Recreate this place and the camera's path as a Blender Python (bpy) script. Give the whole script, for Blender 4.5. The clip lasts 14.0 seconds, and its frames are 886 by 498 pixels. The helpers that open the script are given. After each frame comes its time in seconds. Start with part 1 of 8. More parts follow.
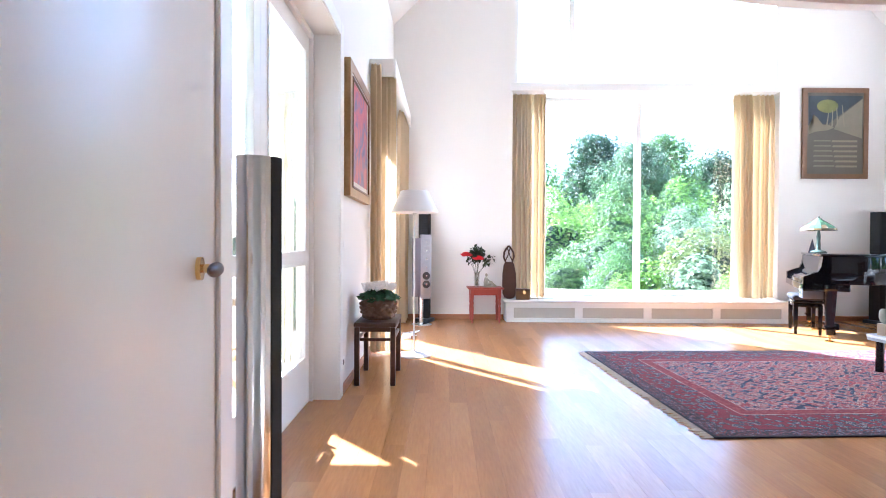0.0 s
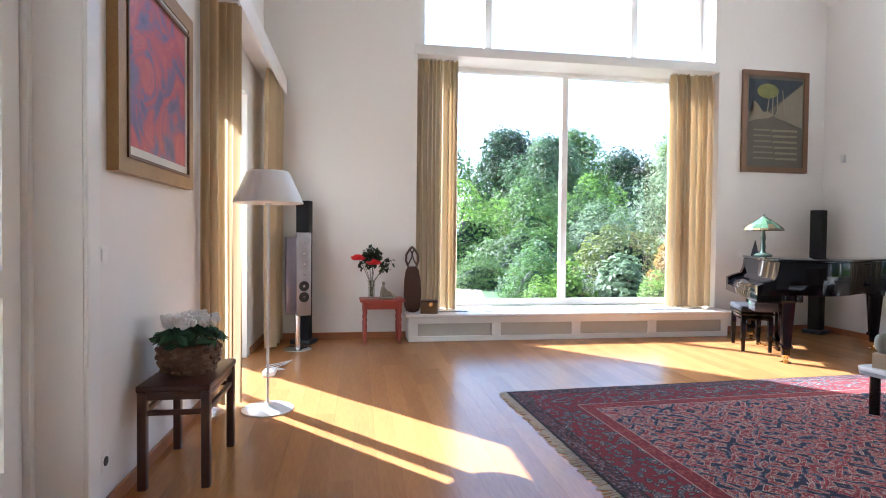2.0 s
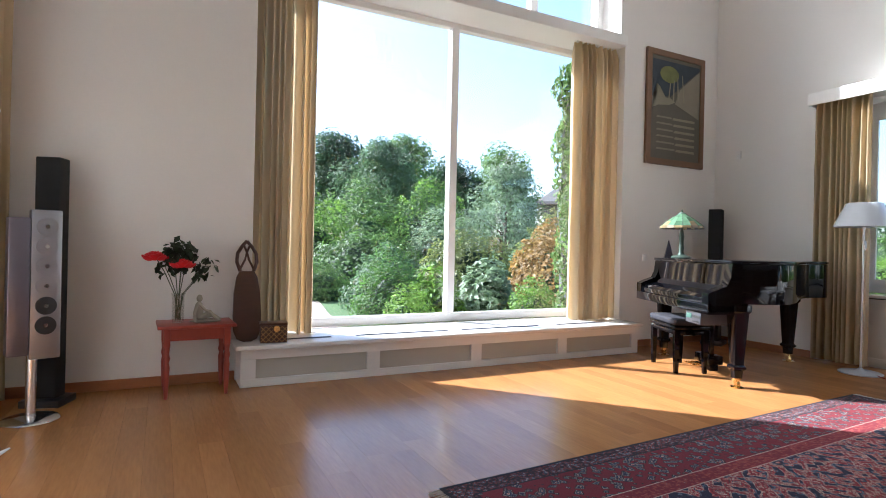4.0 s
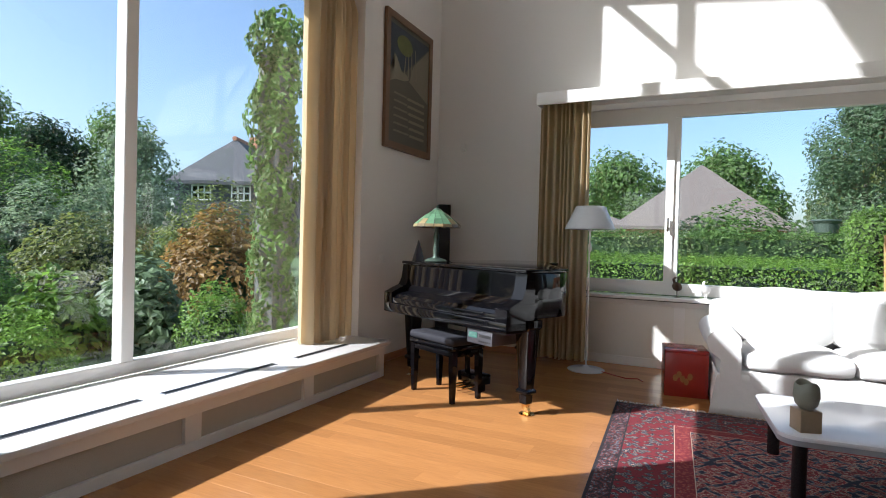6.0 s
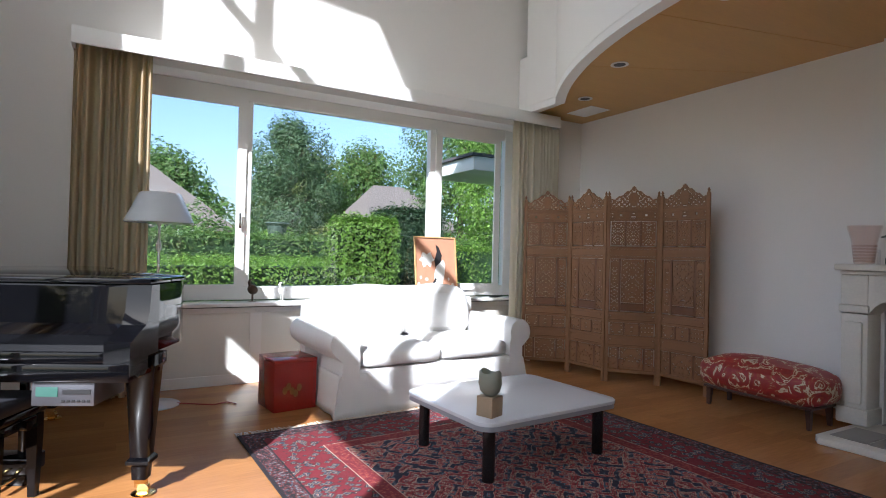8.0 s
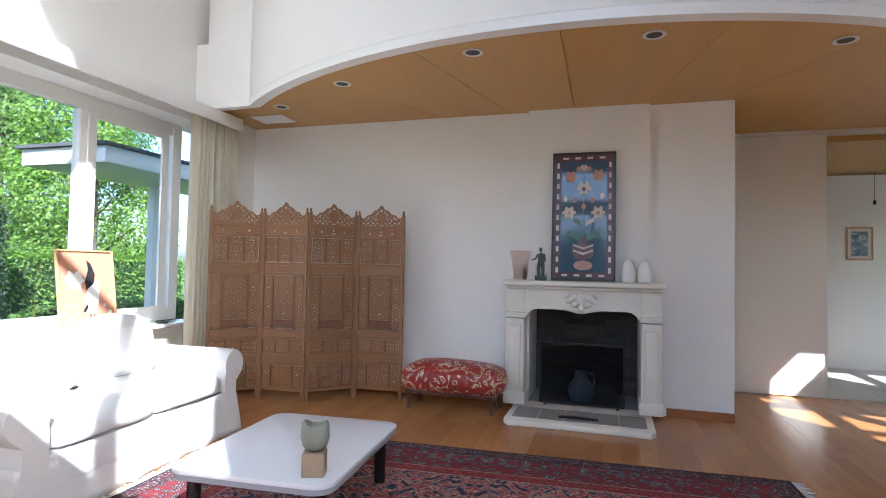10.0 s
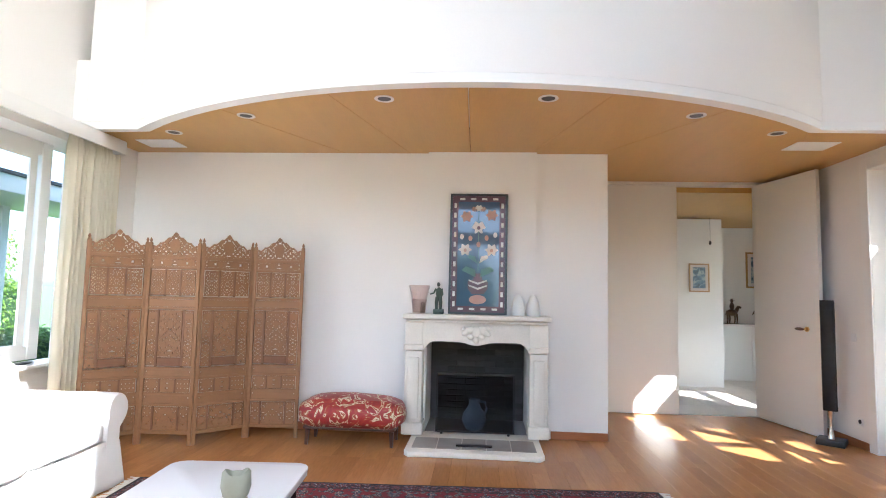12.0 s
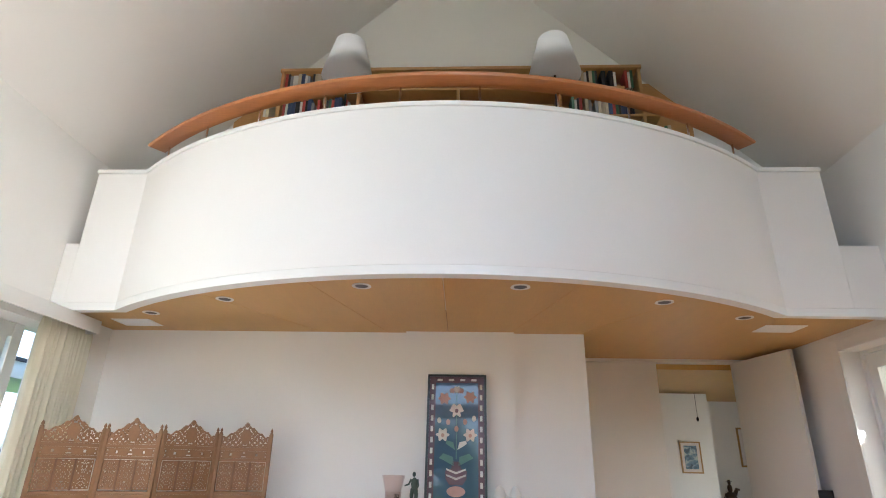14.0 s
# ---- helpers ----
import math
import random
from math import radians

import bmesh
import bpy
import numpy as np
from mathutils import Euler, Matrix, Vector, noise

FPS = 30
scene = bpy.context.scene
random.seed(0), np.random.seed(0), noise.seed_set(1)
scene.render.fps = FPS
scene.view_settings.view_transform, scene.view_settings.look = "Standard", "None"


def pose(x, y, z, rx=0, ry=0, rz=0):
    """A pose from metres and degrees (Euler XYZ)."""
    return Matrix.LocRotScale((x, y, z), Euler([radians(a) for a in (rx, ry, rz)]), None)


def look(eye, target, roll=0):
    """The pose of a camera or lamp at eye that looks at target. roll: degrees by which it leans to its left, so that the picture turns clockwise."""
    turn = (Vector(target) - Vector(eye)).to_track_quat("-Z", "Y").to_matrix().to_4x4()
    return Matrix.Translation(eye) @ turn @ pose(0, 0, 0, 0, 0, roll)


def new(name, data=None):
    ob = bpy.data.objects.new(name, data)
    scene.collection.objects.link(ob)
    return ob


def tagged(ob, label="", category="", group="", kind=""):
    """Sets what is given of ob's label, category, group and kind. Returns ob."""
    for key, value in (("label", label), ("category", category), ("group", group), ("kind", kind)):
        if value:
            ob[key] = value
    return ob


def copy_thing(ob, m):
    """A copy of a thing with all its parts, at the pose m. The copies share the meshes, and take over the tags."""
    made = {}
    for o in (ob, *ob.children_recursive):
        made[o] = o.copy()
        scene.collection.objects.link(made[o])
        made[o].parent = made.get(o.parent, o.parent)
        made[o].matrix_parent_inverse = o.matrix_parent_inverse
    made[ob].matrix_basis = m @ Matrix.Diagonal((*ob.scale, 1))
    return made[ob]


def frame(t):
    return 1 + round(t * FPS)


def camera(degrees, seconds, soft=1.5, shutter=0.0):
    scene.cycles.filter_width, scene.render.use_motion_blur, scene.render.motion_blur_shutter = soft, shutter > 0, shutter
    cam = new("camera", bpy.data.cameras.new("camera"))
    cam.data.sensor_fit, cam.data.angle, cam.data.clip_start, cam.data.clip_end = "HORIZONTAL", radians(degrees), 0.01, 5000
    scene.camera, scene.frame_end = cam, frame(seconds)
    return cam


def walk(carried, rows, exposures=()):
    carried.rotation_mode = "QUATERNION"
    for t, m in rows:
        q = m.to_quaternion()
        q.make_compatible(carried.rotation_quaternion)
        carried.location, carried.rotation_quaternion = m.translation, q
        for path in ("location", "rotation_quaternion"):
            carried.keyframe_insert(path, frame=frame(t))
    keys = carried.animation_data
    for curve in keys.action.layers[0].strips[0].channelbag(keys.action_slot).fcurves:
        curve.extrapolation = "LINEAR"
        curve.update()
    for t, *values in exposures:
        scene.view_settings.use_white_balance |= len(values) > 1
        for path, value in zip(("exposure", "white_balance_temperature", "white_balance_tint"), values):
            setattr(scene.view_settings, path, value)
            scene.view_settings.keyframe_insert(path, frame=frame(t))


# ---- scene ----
cam = camera(77.7, 14.0, soft=1.0)
PATH = [
    (0, (1.103, -0.225, 1.165), (1.099, 1.775, 1.138), 0.3),
    (0.5, (1.131, 0.13, 1.182), (1.16, 2.13, 1.144), 0.3),
    (1, (1.18, 0.57, 1.182), (1.293, 2.566, 1.145), 0.5),
    (1.5, (1.258, 0.961, 1.17), (1.463, 2.95, 1.138), 0.4),
    (2, (1.422, 1.385, 1.241), (1.728, 3.361, 1.193), 0.6),
    (4.3, (1.479, 3.687, 1.078), (2.503, 5.405, 1.073), 1.4),
    (4.5, (1.525, 3.872, 1.113), (2.63, 5.54, 1.101), 1.5),
    (5, (1.634, 4.339, 1.101), (2.997, 5.804, 1.098), 1.5),
    (5.5, (1.74, 4.761, 1.169), (3.339, 5.962, 1.151), 1.5),
    (6, (1.873, 5.183, 1.225), (3.679, 6.042, 1.196), 1.5),
    (6.5, (2.042, 5.537, 1.231), (3.979, 6.032, 1.205), 1.6),
    (7, (2.191, 5.857, 1.204), (4.19, 5.906, 1.201), 1.4),
    (7.5, (2.37, 6.114, 1.195), (4.314, 5.643, 1.205), 1.5),
    (8, (2.671, 6.386, 1.184), (4.41, 5.398, 1.206), 1.4),
    (8.5, (3.034, 6.74, 1.295), (4.472, 5.351, 1.285), 0.9),
    (9, (3.34, 6.88, 1.295), (4.447, 5.214, 1.282), 0.9),
    (9.2, (3.456, 6.9, 1.285), (4.445, 5.162, 1.282), 0.9),
    (11.3, (4.012, 7.113, 1.333), (4.203, 5.126, 1.457), 1.3),
    (11.5, (4.018, 7.133, 1.342), (4.187, 5.144, 1.474), 1.3),
    (12, (4.0, 7.181, 1.389), (4.141, 5.193, 1.551), 1.3),
    (12.5, (3.991, 7.221, 1.431), (4.115, 5.236, 1.646), 1.2),
    (13, (3.972, 7.239, 1.492), (4.087, 5.267, 1.804), 1.2),
    (13.5, (3.954, 7.241, 1.529), (4.057, 5.307, 2.029), 1.2),
    (14, (3.931, 7.221, 1.571), (4.022, 5.36, 2.299), 1.2),
]
EXPOSURES = [(0.0, 3.58, 4850, 12), (1.0, 2.81, 5050, 12), (2.0, 2.54, 5200, 11), (4.3, 1.84, 5450, 11), (5.5, 1.38, 5650, 10), (6.6, 0.76, 5600, 9), (7.5, 0.9, 5600, 11), (8.0, 1.21, 5450, 11), (9.0, 1.58, 5250, 11), (11.4, 2.74, 5400, 10), (12.5, 2.96, 5450, 9), (13.2, 2.86, 5450, 9), (14.0, 2.45, 5500, 9)]
walk(cam, [(t, look(eye, target, roll)) for t, eye, target, roll in PATH], EXPOSURES)

# ---- daylight ----
SUN_WAY = Vector((0.665, -0.747, -0.755)).normalized()
sun = new("sun", bpy.data.lights.new("sun", "SUN"))
sun.data.energy, sun.data.angle, sun.data.color = 5.0, radians(0.5), (1.0, 0.945, 0.86)
sun.matrix_world = Matrix.Translation((-10, 20, 20)) @ SUN_WAY.to_track_quat("-Z", "Y").to_matrix().to_4x4()
world = bpy.data.worlds.new("sky")
scene.world = world
world.use_nodes = True
sky = world.node_tree.nodes.new("ShaderNodeTexSky")
sky.sky_type, sky.sun_disc = "NISHITA", False
sky.sun_elevation, sky.sun_rotation = math.asin(-SUN_WAY.z), math.atan2(-SUN_WAY.x, -SUN_WAY.y)
sky.air_density, sky.dust_density = 1.0, 2.6
back = world.node_tree.nodes["Background"]
back.inputs["Strength"].default_value = 0.128
world.node_tree.links.new(sky.outputs[0], back.inputs["Color"])


# ---- materials ----
def material(name, base, rough=0.6, metal=0.0, vary=0.08, size=6.0, grain=0.0, bump=0.0, fine=60.0, stretch=(1, 1, 1), coat=0.0,
             sheen=0.0, spread=0.0, subsurface=0.0):
    """A principled surface: large stains (vary, size), fine grain and relief (grain, bump, fine), piece by piece spread."""
    m = bpy.data.materials.new(name)
    m.use_nodes = True
    n, li = m.node_tree.nodes, m.node_tree.links
    p = n["Principled BSDF"]
    p.inputs["Roughness"].default_value, p.inputs["Metallic"].default_value = rough, metal
    p.inputs["Coat Weight"].default_value, p.inputs["Coat Roughness"].default_value = coat, 0.08
    p.inputs["Sheen Weight"].default_value = sheen
    place = n.new("ShaderNodeTexCoord")
    mapping = n.new("ShaderNodeMapping")
    mapping.inputs["Scale"].default_value = stretch
    li.new(place.outputs["Object"], mapping.inputs["Vector"])
    big, small = n.new("ShaderNodeTexNoise"), n.new("ShaderNodeTexNoise")
    for tex, scale, detail in ((big, size, 3), (small, fine, 4)):
        tex.inputs["Scale"].default_value, tex.inputs["Detail"].default_value = scale, detail
        li.new(mapping.outputs[0], tex.inputs["Vector"])
    total = n.new("ShaderNodeMath")
    total.operation = "MULTIPLY_ADD"
    total.inputs[1].default_value = 2 * vary
    total.inputs[2].default_value = 1 - vary
    li.new(big.outputs["Fac"], total.inputs[0])
    second = n.new("ShaderNodeMath")
    second.operation = "MULTIPLY_ADD"
    second.inputs[1].default_value = 2 * grain
    li.new(small.outputs["Fac"], second.inputs[0])
    offset = n.new("ShaderNodeMath")
    offset.operation = "SUBTRACT"
    offset.inputs[1].default_value = grain
    li.new(total.outputs[0], offset.inputs[0])
    li.new(offset.outputs[0], second.inputs[2])
    value = second.outputs[0]
    if spread:
        info = n.new("ShaderNodeObjectInfo")
        geo = n.new("ShaderNodeNewGeometry")
        both = n.new("ShaderNodeMath")
        both.operation = "ADD"
        li.new(info.outputs["Random"], both.inputs[0])
        li.new(geo.outputs["Random Per Island"], both.inputs[1])
        frac = n.new("ShaderNodeMath")
        frac.operation = "FRACT"
        li.new(both.outputs[0], frac.inputs[0])
        third = n.new("ShaderNodeMath")
        third.operation = "MULTIPLY_ADD"
        third.inputs[1].default_value, third.inputs[2].default_value = 2 * spread, 1 - spread
        li.new(frac.outputs[0], third.inputs[0])
        times = n.new("ShaderNodeMath")
        times.operation = "MULTIPLY"
        li.new(value, times.inputs[0])
        li.new(third.outputs[0], times.inputs[1])
        value = times.outputs[0]
    tint = n.new("ShaderNodeVectorMath")
    tint.operation = "SCALE"
    tint.inputs[0].default_value = base
    li.new(value, tint.inputs["Scale"])
    li.new(tint.outputs[0], p.inputs["Base Color"])
    if bump:
        relief = n.new("ShaderNodeBump")
        relief.inputs["Strength"].default_value, relief.inputs["Distance"].default_value = bump, 0.004
        li.new(small.outputs["Fac"], relief.inputs["Height"])
        li.new(relief.outputs[0], p.inputs["Normal"])
    return m


def glass(name, tint=(0.97, 0.985, 0.98), gloss=1.45):
    m = bpy.data.materials.new(name)
    m.use_nodes = True
    n, li = m.node_tree.nodes, m.node_tree.links
    n.remove(n["Principled BSDF"])
    clear, shine, mix, edge = (n.new("ShaderNode" + k) for k in ("BsdfTransparent", "BsdfGlossy", "MixShader", "LayerWeight"))
    clear.inputs[0].default_value = (*tint, 1)
    shine.inputs["Roughness"].default_value = 0.0
    power, amount = n.new("ShaderNodeMath"), n.new("ShaderNodeMath")
    power.operation, amount.operation = "POWER", "MULTIPLY_ADD"
    power.inputs[1].default_value = 5.0
    least = ((gloss - 1) / (gloss + 1)) ** 2
    amount.inputs[1].default_value, amount.inputs[2].default_value = 1 - least, least
    edge.inputs["Blend"].default_value = 0.5
    li.new(edge.outputs["Facing"], power.inputs[0])
    li.new(power.outputs[0], amount.inputs[0])
    li.new(amount.outputs[0], mix.inputs[0])
    li.new(clear.outputs[0], mix.inputs[1])
    li.new(shine.outputs[0], mix.inputs[2])
    li.new(mix.outputs[0], n["Material Output"].inputs["Surface"])
    return m


def leafy(name, base, spread=0.45):
    """Leaves: light passes through them; each clump has its own shade."""
    m = material(name, base, rough=0.5, vary=0.25, size=0.8, spread=spread)
    n, li = m.node_tree.nodes, m.node_tree.links
    p = n["Principled BSDF"]
    thin, mix = n.new("ShaderNodeBsdfTranslucent"), n.new("ShaderNodeMixShader")
    li.new(p.inputs["Base Color"].links[0].from_socket, thin.inputs["Color"])
    mix.inputs[0].default_value = 0.55
    li.new(p.outputs[0], mix.inputs[1])
    li.new(thin.outputs[0], mix.inputs[2])
    li.new(mix.outputs[0], n["Material Output"].inputs["Surface"])
    return m


PLASTER = material("white_plaster", (0.80, 0.775, 0.735), 0.85, vary=0.035, size=0.9, grain=0.02, bump=0.12, fine=90)
ROOF_PLASTER = material("ceiling_plaster", (0.78, 0.755, 0.71), 0.9, vary=0.03, size=0.7, bump=0.08, fine=70)
PAINT = material("white_gloss_paint", (0.80, 0.785, 0.75), 0.32, vary=0.03, size=2, bump=0.03, fine=25)
DOOR_PAINT = material("ivory_door_paint", (0.74, 0.72, 0.66), 0.3, vary=0.03, size=1.5, bump=0.03, fine=30)
GRILLE = material("beige_woven_grille", (0.50, 0.47, 0.40), 0.8, vary=0.05, grain=0.12, bump=0.6, fine=220)
SILL_STONE = material("white_sill", (0.78, 0.76, 0.74), 0.22, vary=0.04, size=3, grain=0.03, fine=120)
OAK_PLANK = material("cherry_plank", (0.385, 0.175, 0.058), 0.25, vary=0.17, size=1.2, grain=0.20, bump=0.03, fine=9, stretch=(9, 0.9, 1), spread=0.11, coat=0.04)
OAK_PLANK.node_tree.nodes["Principled BSDF"].inputs["Specular IOR Level"].default_value = 0.32
JOINT = material("dark_joint", (0.20, 0.08, 0.035), 0.7)
SKIRT_WOOD = material("cherry_skirting", (0.34, 0.13, 0.05), 0.35, vary=0.1, grain=0.15, fine=14, stretch=(1, 1, 6))
CEIL_WOOD = material("honey_veneer", (0.53, 0.298, 0.072), 0.38, vary=0.08, size=1.2, grain=0.08, fine=12, stretch=(6, 0.6, 1), coat=0.1)
RAIL_WOOD = material("varnished_rail", (0.42, 0.16, 0.05), 0.3, vary=0.12, grain=0.15, fine=10, stretch=(1, 6, 6), coat=0.3)
SHELF_WOOD = material("pine_shelf", (0.46, 0.25, 0.09), 0.45, vary=0.1, grain=0.1, fine=14, stretch=(1, 1, 5))
STONE_FLOOR = material("pale_hall_stone", (0.62, 0.56, 0.48), 0.3, vary=0.1, size=3, grain=0.08, fine=30, spread=0.06)
CLEAR = glass("window_glass")
VASE_GLASS = glass("vase_glass", (0.95, 0.95, 0.93), 1.6)
PINK_GLASS = glass("pink_cut_glass", (0.97, 0.92, 0.90), 1.5)
CURTAIN = material("gold_curtain", (0.60, 0.475, 0.295), 0.75, vary=0.06, size=3, grain=0.08, bump=0.2, fine=200)
CREAM_CURTAIN = material("cream_curtain", (0.74, 0.68, 0.54), 0.75, vary=0.05, size=3, grain=0.06, bump=0.2, fine=200)
for cloth in (CURTAIN, CREAM_CURTAIN):
    n_, l_ = cloth.node_tree.nodes, cloth.node_tree.links
    thin_, mix_ = n_.new("ShaderNodeBsdfTranslucent"), n_.new("ShaderNodeMixShader")
    l_.new(n_["Principled BSDF"].inputs["Base Color"].links[0].from_socket, thin_.inputs["Color"])
    mix_.inputs[0].default_value = 0.42
    l_.new(n_["Principled BSDF"].outputs[0], mix_.inputs[1])
    l_.new(thin_.outputs[0], mix_.inputs[2])
    l_.new(mix_.outputs[0], n_["Material Output"].inputs["Surface"])
BLACK_LACQUER = material("black_piano_lacquer", (0.003, 0.003, 0.004), 0.035, vary=0.1)
BLACK_LACQUER.node_tree.nodes["Principled BSDF"].inputs["Specular IOR Level"].default_value = 0.22
BLACK_WOOD = material("black_satin_wood", (0.012, 0.011, 0.012), 0.25, vary=0.15)
BLACK_CLOTH = material("black_speaker_cloth", (0.014, 0.014, 0.016), 0.9, vary=0.1, bump=0.5, fine=300)
NAVY_CLOTH = material("dark_navy_upholstery", (0.009, 0.009, 0.015), 0.85, vary=0.1, bump=0.4, fine=220)
CHROME = material("brushed_steel", (0.72, 0.71, 0.70), 0.16, 1.0, vary=0.04, grain=0.04, fine=40, stretch=(1, 1, 0.05))
ALU = material("grey_aluminium", (0.42, 0.42, 0.45), 0.35, 0.9, vary=0.05)
UNIT_GREY = material("dark_grey_aluminium", (0.10, 0.10, 0.115), 0.4, 0.6, vary=0.05)
BRASS = material("polished_brass", (0.78, 0.55, 0.22), 0.18, 1.0, vary=0.06)
BRONZE = material("green_bronze", (0.07, 0.10, 0.08), 0.45, 0.5, vary=0.3, size=20, bump=0.3)
DARK_BRONZE = material("dark_bronze", (0.09, 0.06, 0.04), 0.4, 0.6, vary=0.3, size=15, bump=0.3)
SLIP = material("white_slipcover", (0.70, 0.69, 0.675), 0.9, vary=0.04, size=4, grain=0.015, bump=0.8, fine=14, sheen=0.2)
RED_BOX = material("red_lacquer", (0.30, 0.018, 0.012), 0.25, vary=0.18, size=5, grain=0.06, fine=50, coat=0.3)
RED_TABLE = material("worn_red_paint", (0.30, 0.045, 0.028), 0.45, vary=0.25, size=6, grain=0.15, fine=40)
DARK_WOOD = material("dark_rosewood", (0.065, 0.026, 0.016), 0.35, vary=0.2, grain=0.2, fine=14, stretch=(1, 1, 5))
CARVED = material("carved_sheesham", (0.215, 0.105, 0.042), 0.6, vary=0.15, size=5, grain=0.15, bump=0.5, fine=60, spread=0.06)
CARVED_DARK = material("carved_sheesham_dark", (0.14, 0.06, 0.026), 0.7, vary=0.15, size=5, grain=0.15, bump=0.5, fine=60)
TABLE_TOP = material("white_laminate", (0.74, 0.75, 0.78), 0.22, vary=0.02, size=3)
GREY_EDGE = material("grey_table_edge", (0.32, 0.33, 0.36), 0.4, vary=0.05)
LIMESTONE = material("white_limestone", (0.70, 0.66, 0.58), 0.6, vary=0.1, size=5, grain=0.08, bump=0.25, fine=60)
SLATE = material("hearth_slate", (0.30, 0.28, 0.25), 0.5, vary=0.2, size=6, bump=0.3, spread=0.2)
SOOT = material("sooty_brick", (0.085, 0.08, 0.075), 0.9, vary=0.5, size=3, bump=0.4, spread=0.3)
MESH_BLACK = material("black_fire_mesh", (0.03, 0.032, 0.035), 0.5, 0.4, vary=0.2, bump=0.4, fine=300)
BLUE_GLAZE = material("grey_blue_ceramic", (0.24, 0.31, 0.38), 0.3, vary=0.3, size=9)
SHADE_WHITE = material("white_lamp_glass", (0.84, 0.84, 0.84), 0.3, vary=0.02)
SHADE_GREY = material("frosted_lamp_glass", (0.55, 0.58, 0.62), 0.25, vary=0.04)
STEEL_WHITE = material("white_lacquered_steel", (0.72, 0.73, 0.75), 0.25, 0.3, vary=0.02)
GREEN_GLASS = material("green_leaded_glass", (0.09, 0.17, 0.10), 0.2, vary=0.35, size=14, grain=0.2, fine=40, spread=0.5)
AMBER_GLASS = material("amber_leaded_glass", (0.22, 0.17, 0.09), 0.2, vary=0.35, size=14, grain=0.2, fine=40, spread=0.5)
LEAD = material("lead_came", (0.05, 0.05, 0.05), 0.5, 0.6)
WHITE_PETAL = material("white_petal", (0.85, 0.84, 0.82), 0.6, vary=0.05)
RED_PETAL = material("red_petal", (0.62, 0.006, 0.012), 0.5, vary=0.25, size=20)
LEAF_DARK = leafy("dark_rose_leaf", (0.03, 0.05, 0.025))
LEAF_POT = leafy("cyclamen_leaf", (0.05, 0.12, 0.05))
WICKER = material("brown_wicker", (0.16, 0.09, 0.05), 0.7, vary=0.2, grain=0.3, bump=0.8, fine=70)
GOLD_WOOD = material("gilt_frame", (0.34, 0.20, 0.075), 0.4, 0.25, vary=0.25, size=9, grain=0.2, bump=0.3, fine=60)
BROWN_FRAME = material("walnut_frame", (0.17, 0.09, 0.045), 0.45, vary=0.15, grain=0.2, fine=30)
BLACK_FRAME = material("black_frame", (0.012, 0.011, 0.012), 0.3, vary=0.1)
CERAMIC = material("white_ceramic", (0.74, 0.72, 0.68), 0.4, vary=0.04, size=9)
CARVED_STONE = material("grey_green_stone", (0.24, 0.25, 0.20), 0.6, vary=0.2, size=14, bump=0.2)
PLASTIC = material("white_plastic", (0.78, 0.77, 0.74), 0.35, vary=0.02)
DARK_PLASTIC = material("black_plastic", (0.02, 0.02, 0.022), 0.4, vary=0.05)
BLOND = material("blond_wood", (0.50, 0.30, 0.13), 0.4, vary=0.12, grain=0.12, fine=14, stretch=(1, 1, 4))
LIGHT_STONE_FIG = material("weathered_clay", (0.30, 0.28, 0.21), 0.8, vary=0.2, size=12, bump=0.3)


def plain(name, base, rough=0.6, vary=0.12, size=10.0):
    return material(name, base, rough, vary=vary, size=size, grain=0.06, fine=80)


# ---- building blocks ----
def box(bm, x0, x1, y0, y1, z0, z1, bevel=0.0, seg=2):
    made = bmesh.ops.create_cube(bm, size=1, matrix=Matrix.Translation(((x0 + x1) / 2, (y0 + y1) / 2, (z0 + z1) / 2))
                                 @ Matrix.Diagonal((abs(x1 - x0), abs(y1 - y0), abs(z1 - z0), 1)))
    if bevel:
        edges = list({e for v in made["verts"] for e in v.link_edges})
        bmesh.ops.bevel(bm, geom=edges, offset=min(bevel, 0.49 * min(abs(x1 - x0), abs(y1 - y0), abs(z1 - z0))), segments=seg, profile=0.5, affect="EDGES")
    return bm


def block(*size, bevel=0.0, seg=2):
    return box(bmesh.new(), *size, bevel=bevel, seg=seg)


def rod(bm, a, b, r0, r1=None, n=12):
    a, b = Vector(a), Vector(b)
    r1 = r0 if r1 is None else r1
    turn = (b - a).to_track_quat("Z", "Y").to_matrix().to_4x4()
    bmesh.ops.create_cone(bm, cap_ends=True, segments=n, radius1=r0, radius2=r1, depth=(b - a).length,
                          matrix=Matrix.Translation((a + b) / 2) @ turn)
    return bm


def lathe(bm, profile, n=24, at=(0, 0, 0), squash=(1, 1)):
    """Turns (radius, height) pairs round the z axis."""
    rings = []
    for r, z in profile:
        rings.append([bm.verts.new((at[0] + squash[0] * r * math.cos(2 * math.pi * i / n), at[1] + squash[1] * r * math.sin(2 * math.pi * i / n), at[2] + z)) for i in range(n)])
    for a, b in zip(rings, rings[1:]):
        for i in range(n):
            bm.faces.new((a[i], a[(i + 1) % n], b[(i + 1) % n], b[i]))
    if profile[0][0] > 1e-4:
        bm.faces.new(rings[0][::-1])
    if profile[-1][0] > 1e-4:
        bm.faces.new(rings[-1])
    bmesh.ops.remove_doubles(bm, verts=[v for ring in (rings[0], rings[-1]) for v in ring], dist=1e-5)
    return bm


